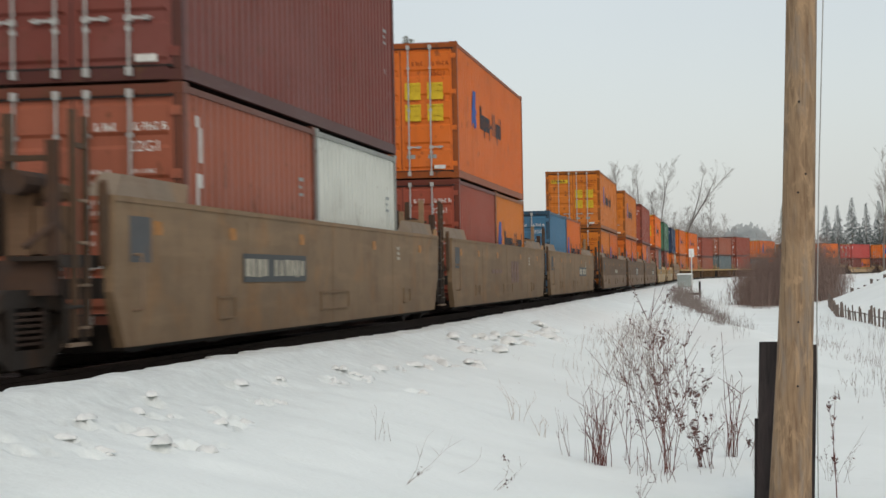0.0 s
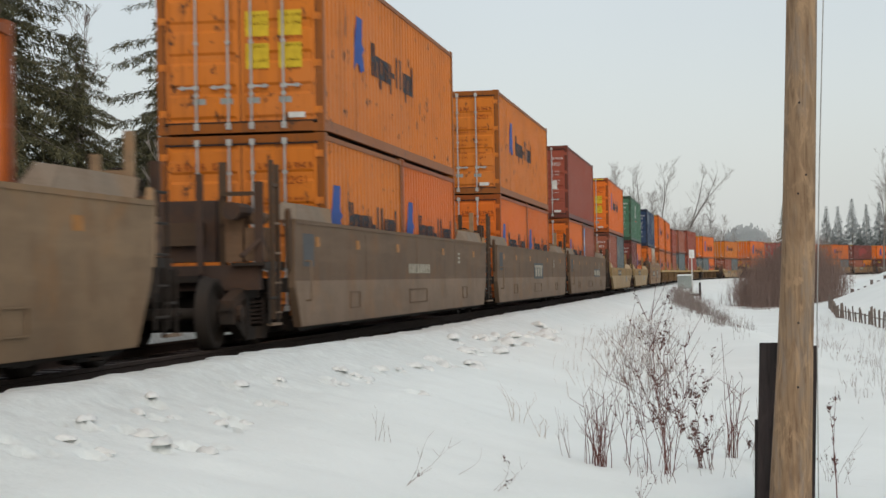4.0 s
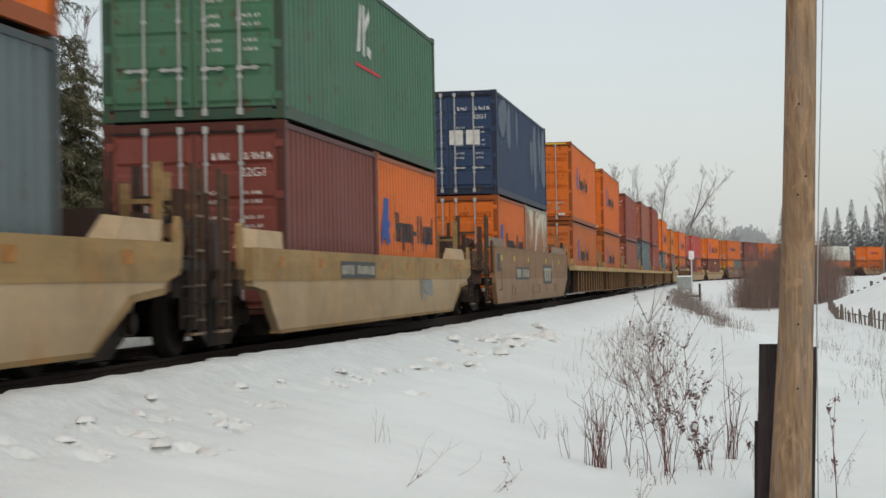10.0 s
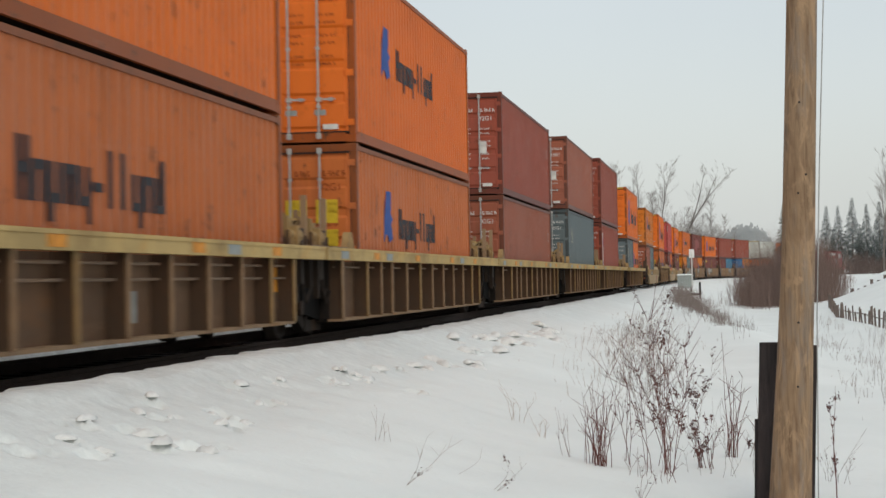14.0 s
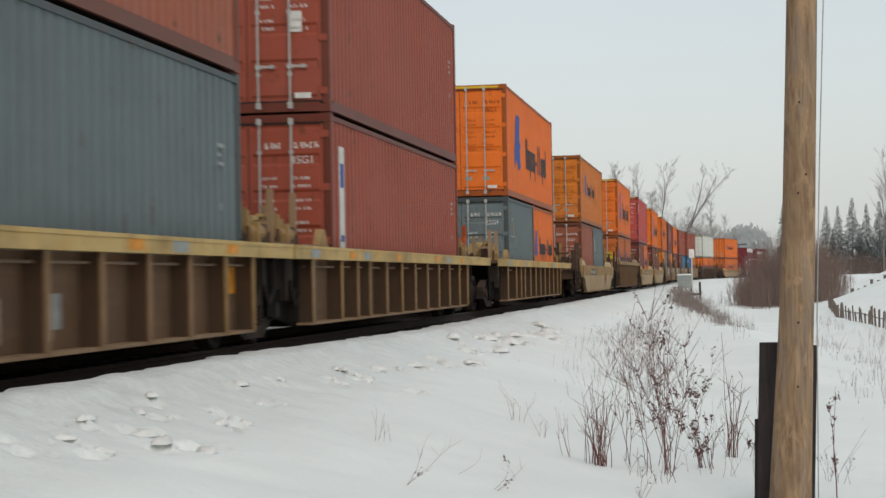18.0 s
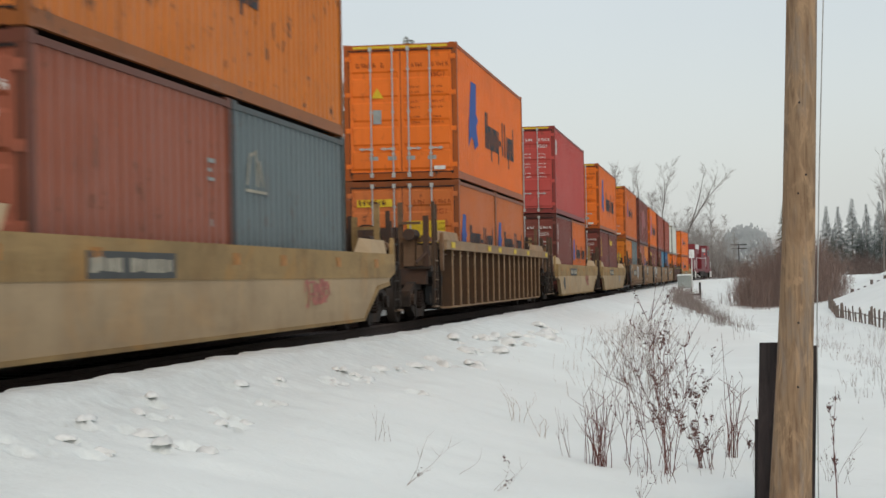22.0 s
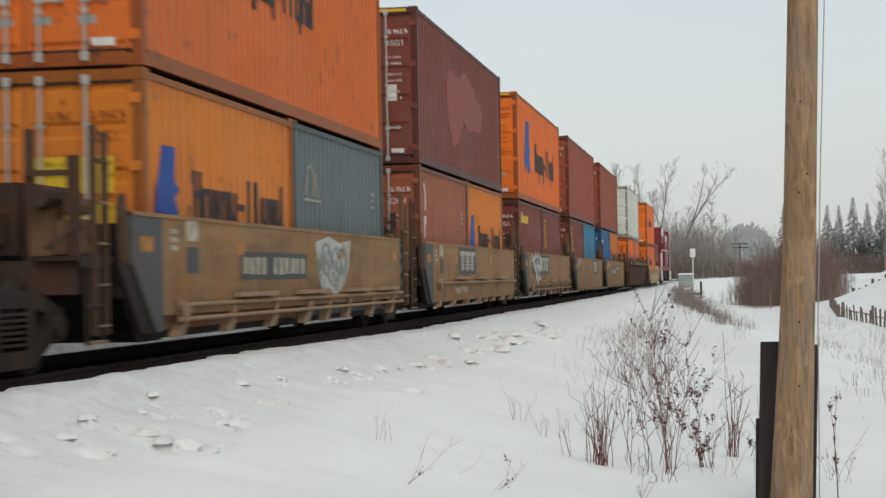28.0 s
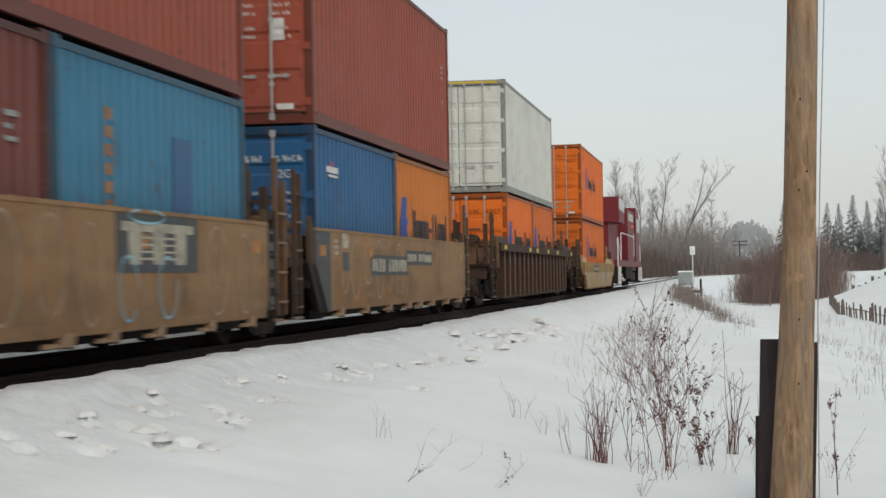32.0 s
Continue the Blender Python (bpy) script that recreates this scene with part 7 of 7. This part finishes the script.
def build_signals():
    # road-crossing signal on the far side of the track: two round heads on an arm
    x, y = 59.0, 10.15
    z = ground_at(x, y)
    t = thing("crossing_signal", "crossing signal with two round heads, one glowing red", "signal")
    part("mast", Shape().rod((x + .12, y, z - .3), (x + .12, y, 5.4), .06, 10), plain("silver_mast", (0.42, 0.43, 0.42)), t)
    part("arm", Shape().box(x + .08, x + .16, y - .62, y + .72, 5.05, 5.11).rod((x + .12, y - .45, 5.08), (x + .12, y - .45, 5.3), .03, 8).rod((x + .12, y + .55, 5.08), (x + .12, y + .55, 5.3), .03, 8),
         plain("white_arm", (0.62, 0.62, 0.6)), t, "white cross arm")
    for k, dy in enumerate((.55, -.45)):
        part("target_disc", shared("target_disc", lambda: Shape().rod((0, 0, 0), (.03, 0, 0), .29, 28)), RUBBER if k == 0 else plain("grey_disc", (0.22, 0.235, 0.235)), t,
             "black round disc" if k == 0 else "grey round disc", (x + .02, y + dy, 5.55))
        part("hood", shared("signal_hood", lambda: Shape().slab([(-.22, .13), (0, .15), (0, .11), (-.2, .095)], -.1, .1).box(.03, .2, -.12, .12, -.14, .14)), RUBBER, t, "", (x + .02, y + dy, 5.55))
    part("red_lens", Shape().rod((x - .005, y + .55, 5.55), (x + .02, y + .55, 5.55), .08, 16), glow("signal_red", (1.0, 0.03, 0.06), 3.0), t, "glowing red lens")
    part("clear_lens", Shape().rod((x - .005, y - .45, 5.55), (x + .02, y - .45, 5.55), .08, 16), plain("dull_lens", (0.12, 0.10, 0.10)), t, "unlit lens")
    # equipment box beside the track
    x, y = 121.0, 2.85
    z = ground_at(x, y)
    b = thing("equipment_box", "grey metal trackside equipment box with snow on top", "box")
    part("cabinet", Shape().box(x - .35, x + .35, y - .5, y + .5, z + .22, z + 1.02), plain("grey_cabinet", (0.27, 0.30, 0.29)), b)
    part("lid", Shape().box(x - .42, x + .42, y - .56, y + .56, z + 1.02, z + 1.08), plain("grey_lid", (0.33, 0.35, 0.34)), b)
    part("snow_cap", Shape().slab([(x - .36, z + 1.08), (x + .36, z + 1.08), (x + .2, z + 1.16), (x - .22, z + 1.15)], y - .5, y + .5), SNOW, b, "snow on the lid")
    for dx in (-.3, .26):
        for dy in (-.42, .38):
            part("leg", shared("box_leg", lambda: Shape().box(0, .06, 0, .06, -.4, .25)), GRIME["steel"], b, "", (x + dx, y + dy, z))
    x, y = 119.0, 2.35
    z = ground_at(x, y)
    m = thing("marker_post", "thin white post with a pale rectangular plate", "sign")
    part("post", Shape().rod((x, y, z - .3), (x, y, z + 2.55), .04, 8), plain("pale_post", (0.55, 0.55, 0.53)), m)
    part("plate", Shape().box(x - .03, x, y - .17, y + .17, z + 2.35, z + 2.9), plain("white_plate", (0.66, 0.67, 0.66)), m)
    x, y = 104.0, 1.62
    z = ground_at(x, y)
    p = thing("stub_post", "short dark post with a rusty step beside the track", "post")
    part("post", Shape().box(x - .05, x + .05, y - .06, y + .06, z - .3, z + .98), GRIME["dark"], p)
    part("step", Shape().box(x - .3, x + .3, y + .05, y + .75, z + .22, z + .34).box(x - .2, x - .1, y + .6, y + .7, z - .2, z + .22), IRON, p, "rusty step")
    # telegraph pole far off
    x, y = 405.0, -2.4
    z = ground_at(x, y)
    u = thing("telegraph_pole", "distant dark telegraph pole with two crossarms", "pole")
    part("shaft", Shape().rod((x, y, z - .5), (x, y, z + 7.2), .16, 8, .11), DARK_WOOD, u)
    for dz, w in ((7.0, 1.75), (6.2, 1.75)):
        part("crossarm", Shape().box(x - .08, x + .08, y - w, y + w, z + dz - .09, z + dz + .09), DARK_WOOD, u)
    for dy in (-1.6, -.9, .9, 1.6):
        part("insulator", shared("insulator", lambda: Shape().rod((0, 0, 0), (0, 0, .25), .06, 8)), DARK_WOOD, u, "", (x, y + dy, z + 7.09))


def build_fence():
    t = thing("picket_fence", "row of dark uneven wooden fence pickets in snow", "fence")
    rng = random.Random(6)
    for i in range(42):
        f = i / 41
        x, y = 79 + (52 - 79) * f, -4.25 - .75 * f + .35 * math.sin(f * 5)
        z, h, w = ground_at(x, y), rng.uniform(.36, .66), rng.uniform(.022, .042)
        l = rng.uniform(-.06, .06)
        part("picket", Shape().add([(x - .03, y - w, z - .2), (x + .03, y - w, z - .2), (x + .03, y + w, z - .2), (x - .03, y + w, z - .2),
                                    (x - .03, y - w + l, z + h), (x + .03, y - w + l, z + h), (x + .03, y + w + l, z + h - .04), (x - .03, y + w + l, z + h - .04)],
                                   [(0, 3, 2, 1), (4, 5, 6, 7), (0, 1, 5, 4), (1, 2, 6, 5), (2, 3, 7, 6), (3, 0, 4, 7)]), FENCE_WOOD, t)
    part("rail", Shape().line([(x, -4.25 - .75 * (79 - x) / 27 + .35 * math.sin((79 - x) / 27 * 5), ground_at(x, -4.6) + .3) for x in range(52, 80, 3)], .02, 5), FENCE_WOOD, t)
    s = thing("old_fence", "broken line of short dark posts along the mound", "fence")
    for i in range(14):
        x, y = 95 - i * .6, -6.3 - i * .28
        part("picket", Shape().box(x - .05, x + .05, y - .07, y + .07, ground_at(x, y) - .2, ground_at(x, y) + rng.uniform(.3, .55)), FENCE_WOOD, s)


def build_plants():
    # conifers behind the track
    for kind, x, y, h, turn, wide in (("cedar", 57, 16.72, 12.6, 0, 1.15), ("cedar", 63, 15.24, 10.9, 100, 0.71), ("hemlock", 66, 14.58, 9.6, 30, 0.72), ("hemlock", 68, 14.02, 9.8, 200, 0.72),
                                      ("fir", 72, 14.11, 9.5, 60, 0.63), ("fir", 74, 13.03, 11.4, 10, 1.00), ("fir", 81, 12.01, 9.2, 140, 1.15), ("cedar", 45, 18.8, 12.3, 250, .80),
                                      ("hemlock", 47, 17.5, 8.2, 60, 0.84), ("cedar", 66, 17.73, 10.9, 75, 0.92), ("hemlock", 68, 17.37, 10.3, 130, 1.08), ("hemlock", 54, 17.35, 7.5, 300, 1.08),
                                      ("hemlock", 67, 15.6, 8.2, 11, 1.32), ("hemlock", 71, 14.9, 7.2, 210, 1.44), ("hemlock", 60, 16.6, 6.9, 77, 1.44), ("fir", 76, 13.6, 6.9, 33, 1.05),
                                      ("hemlock", 92, 35.4, 8.8, 120, 1.80), ("hemlock", 92, 32.9, 8.2, 280, 1.80), ("cedar", 90, 30.0, 9.1, 33, 1.61), ("hemlock", 88, 27.0, 8.3, 222, 1.68)):
        conifer(kind, x, y, h, turn=turn, wide=wide)
    bare_tree("birch", 50, 15.2, 8.9, 0, "slender white-barked birch with few branches", BIRCH)
    bare_tree("slim", 50, 18.5, 9.3, 70, "thin bare sapling among the conifers", TWIG)
    # snowy firs beyond the far curve
    for x, y, h, wide in ((430, -22.9, 15.2, .95), (436, -25.9, 15.4, .9), (430, -28.8, 17.0, 1.0), (436, -32.5, 15.8, .9), (425, -34.6, 16.0, 1.1), (430, -37.5, 17.0, 1.2), (436, -41, 17, 1.2), (445, -46, 17, 1.2), (432, -30.6, 11.0, .8), (432, -24.4, 10, .7), (426, -40, 14, 1.2), (440, -51, 17, 1.2)):
        conifer("far_fir", x, y, h + 1.0, "dark green fir dusted with snow, far off", SNOWY_HAZED_NEEDLES, turn=x * 37 % 360, wide=wide, group="firs beyond the curve")
    conifer("fir", 98, -3.0, 5.6, "small dark spruce standing in the brush", turn=40, wide=.7, group="")
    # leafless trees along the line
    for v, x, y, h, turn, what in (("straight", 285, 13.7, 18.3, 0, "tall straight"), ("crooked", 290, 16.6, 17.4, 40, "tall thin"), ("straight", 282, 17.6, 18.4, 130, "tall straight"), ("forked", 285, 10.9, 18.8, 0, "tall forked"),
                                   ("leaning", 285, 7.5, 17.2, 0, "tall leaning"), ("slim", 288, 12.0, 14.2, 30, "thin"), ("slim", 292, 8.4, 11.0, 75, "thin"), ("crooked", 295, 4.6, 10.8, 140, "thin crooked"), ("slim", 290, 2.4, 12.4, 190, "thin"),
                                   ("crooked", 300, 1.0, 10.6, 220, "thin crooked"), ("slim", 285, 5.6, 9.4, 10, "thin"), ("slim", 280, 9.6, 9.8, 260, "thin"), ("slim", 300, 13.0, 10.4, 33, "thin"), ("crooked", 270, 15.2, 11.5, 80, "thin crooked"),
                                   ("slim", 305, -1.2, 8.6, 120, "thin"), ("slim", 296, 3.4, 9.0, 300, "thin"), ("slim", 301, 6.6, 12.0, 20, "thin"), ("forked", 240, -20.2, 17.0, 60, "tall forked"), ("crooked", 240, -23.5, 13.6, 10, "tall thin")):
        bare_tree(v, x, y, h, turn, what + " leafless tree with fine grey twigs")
    thicket("line_thicket", "dense leafless grey-brown brush along the far side of the track", [(250, 12, 40, 5, .9), (285, 7.5, 36, 5, 1.0), (300, 3.5, 28, 4, .9), (318, 0.5, 26, 4, .75), (215, 14.5, 50, 4, .8), (330, -3, 20, 3, .6)],
            FAR_BROWN, 5.6, 14000, 3, r=.03, fork=4)
    thicket("tall_brush", "thin leafless saplings behind the line-side brush", [(275, 11, 34, 6, .9), (292, 7, 36, 6, 1.0), (305, 3.5, 28, 5, .9), (262, 14, 30, 4, .85)],
            FAR_TWIG, 10.5, 5200, 23, r=.018, fork=7)
    thicket("brown_thicket", "dense brown leafless bushes beside the field", [(96, -1.75, 6, 1.4, .70), (96, -2.9, 6, 1.7, .95), (97, -4.0, 7, 1.6, .9), (96, -5.0, 6, 1.0, .74), (95, -1.0, 4, .9, .42)],
            BROWN_TWIG, 4.5, 4600, 8, r=.009, fork=6)
    thicket("far_hedge", "grey-brown brush in front of distant firs", [(385, -27, 16, 5, 1.0), (385, -35, 16, 6, .9), (390, -44, 16, 7, 1.0)], FAR_BROWN, 5.2, 2600, 29, r=.035, fork=5)
    # dry grass and twigs on the bank
    thicket("bank_grass", "pale dry stalks standing in the snow of the bank", [(31, 1.75, 9, 1.1, 1.0), (38, 1.7, 12, 1.1, .9), (26, 1.5, 6, .8, .9), (46, 2.1, 10, .9, .8)], PALE_TWIG, .42, 620, 12, r=.0035, fork=3, category="grass")
    thicket("ridge_grass", "brown dry grass along the crest of the ditch bank", [(46, -.35, 5, .35, 1.0), (53, .3, 6, .4, 1.0), (60, .95, 7, .4, 1.0), (70, 1.6, 10, .5, 1.1), (84, 2.2, 12, .5, 1.2), (98, 2.6, 12, .6, 1.2), (110, 2.9, 10, .7, 1.2)],
            TWIG, .5, 1150, 13, r=.005, fork=4, category="grass")
    thicket("field_stalks", "thin dry stalks scattered over the snow field", [(27, -1.9, 4, .5, .8), (48, -2.5, 6, .5, 1.2), (62, -3.2, 7, .6, 1.1), (38, -3.0, 8, 1.0, .6), (84, -7.4, 1.2, .4, 2.4)], BROWN_TWIG, .42, 230, 14, r=.0045, fork=4, category="grass")
    thicket("ridge_brush", "pale grey twiggy growth over the crest of the ditch bank", [(58, .75, 6, .5, 1.0), (66, 1.3, 8, .6, 1.2), (78, 1.9, 9, .7, 1.3), (52, .2, 5, .4, .8)], TWIG, .75, 900, 41, r=.006, fork=6, category="brush")
    thicket("bank_twigs", "pale grey twigs standing along the shoulder of the bank", [(25, 1.05, 4, .5, .9), (29, 1.35, 5, .6, 1.0), (35, 1.75, 6, .6, 1.1), (41, 2.0, 6, .5, 1.1)], TWIG, .42, 210, 47, r=.0035, fork=8, category="brush")
    thicket("snow_twigs", "sparse thin twigs standing in the snow beyond the pole", [(24, -2.1, 3, .5, 1.0), (30, -2.6, 4, .7, 1.2), (40, -3.6, 5, .9, 1.5), (50, -4.0, 5, .7, 1.4)], TWIG, .5, 150, 43, r=.004, fork=7, category="brush")
    # shrubs close by
    dark = "leafless reddish shrub with withered leaves in the snow"
    shrub(14.7, .62, .98, .62, 12, 1, RED_TWIG, dark, leaves=3, fork=5, leaf_size=(.007, .017), fan=.32)
    shrub(14.9, .52, 1.22, .16, 6, 31, RED_TWIG, dark, leaves=4, fork=13, leaf_size=(.008, .019), fan=.3, low=.8)
    shrub(16.2, .34, .8, .5, 6, 3, BROWN_TWIG, dark, leaves=4, fork=7, leaf_size=(.009, .022), fan=.6)
    shrub(19.0, .85, .9, .75, 9, 4, TWIG, "grey twiggy shrub on the bank", fork=12, r=.0035)
    shrub(22.5, 1.2, .95, .9, 11, 14, TWIG, "grey twiggy shrub on the bank", fork=12, r=.0035)
    shrub(18.2, .40, .8, .5, 6, 15, TWIG, dark, leaves=4, fork=10, leaf_size=(.010, .026), r=.0035)
    shrub(14.2, 1.05, .62, .17, 32, 5, RED_TWIG, "clump of upright red-brown stems in the snow", fork=2, r=.0042, lean=(0, .02), fan=.35)
    shrub(14.4, 1.27, .5, .1, 4, 32, RED_TWIG, "few thin bent stems in the snow", fork=3, r=.0025, fan=.5)
    shrub(15.6, .22, .42, .16, 12, 33, RED_TWIG, "small red-brown bush in the snow", leaves=5, fork=5, leaf_size=(.008, .02), fan=.6)
    shrub(16.3, .02, .90, .09, 13, 6, RED_TWIG, "clump of upright red-brown stems in the snow", fork=2, r=.006, lean=(0, -.08), fan=.22)
    shrub(15.2, .12, .6, .5, 9, 34, TWIG, "thin grey stalks in the snow", fork=5, r=.0022, fan=.5)
    shrub(16.0, -.30, .45, .22, 9, 7, BROWN_TWIG, "low dry weeds beside the pole", leaves=3, fork=4)
    shrub(14.0, .62, .25, .5, 12, 8, RED_TWIG, "short dry stalks in the snow", fork=2, r=.003)
    shrub(13.7, -.765, .82, .02, 2, 9, RED_TWIG, "single dark withered stalk with seed heads", leaves=2, fork=26, r=.006, fan=.06, low=.85, side=.16, leaf_size=(.006, .013))
    shrub(15.2, -.86, .45, .3, 8, 16, TWIG, "thin forked twigs in the snow", leaves=1, fork=5, r=.0022, leaf_size=(.006, .014))
    shrub(12.75, 2.5, .32, .10, 4, 11, BROWN_TWIG, "small forked twig poking out of the snow", fork=2, r=.002)
    shrub(10.9, 2.0, .42, .04, 3, 12, BROWN_TWIG, "arching dry twig with seed heads", leaves=4, fork=4, r=.0018, lean=(0, -1.1), leaf_size=(.006, .012))
    shrub(12.0, 1.85, .25, .02, 1, 17, BROWN_TWIG, "single bent twig in the snow", fork=1, r=.0018, lean=(0, -1.4))
    shrub(11.6, 1.55, .35, .04, 3, 18, BROWN_TWIG, "arching dry twig with seed heads", leaves=4, fork=4, r=.0018, lean=(0, -1.3), leaf_size=(.006, .012))
    shrub(16.4, 1.95, .38, .14, 6, 13, PALE_TWIG, "pale thin stalks in the snow", fork=3, r=.003)
    shrub(15.4, 1.62, .30, .10, 4, 19, PALE_TWIG, "pale thin stalks in the snow", fork=3, r=.003)
    shrub(12.4, .62, .3, .05, 4, 20, RED_TWIG, "short dark twigs in the snow", fork=4, leaves=1, r=.0022, leaf_size=(.006, .014), fan=.5)


def build_backdrop():
    """Wooded rise at the end of the valley, its haze put into the colour."""
    rng, sh = random.Random(2), Shape()
    ring = [(math.cos(i * math.tau / 9), math.sin(i * math.tau / 9)) for i in range(9)]
    for i in range(9000):
        y = rng.uniform(-46, 60)
        x = 900 + rng.uniform(0, 60)
        top = 9 + 16.5 * max(0, 1 - abs((y + 9) / 14) ** 3.0) ** .6 * (1 if abs(y + 9) < 14 else 0) + rng.uniform(-2.5, .4)
        z, w = top * rng.random() ** .7, rng.uniform(.2, .5)
        sh.add([(x, y + w * c * rng.uniform(.8, 1.2), z + w * 2.4 * s * rng.uniform(.8, 1.2)) for c, s in ring], [tuple(range(9))])
    m, n, l, b = material("haze_tinted_woods", 1.0)
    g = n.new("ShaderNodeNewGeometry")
    # pale blue-grey stands for air haze over the woods
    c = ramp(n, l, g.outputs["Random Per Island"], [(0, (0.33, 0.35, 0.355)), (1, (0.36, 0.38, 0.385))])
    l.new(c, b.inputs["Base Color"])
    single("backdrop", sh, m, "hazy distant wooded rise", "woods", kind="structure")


build_pole()
build_signals()
build_fence()
build_plants()
build_backdrop()


motions()
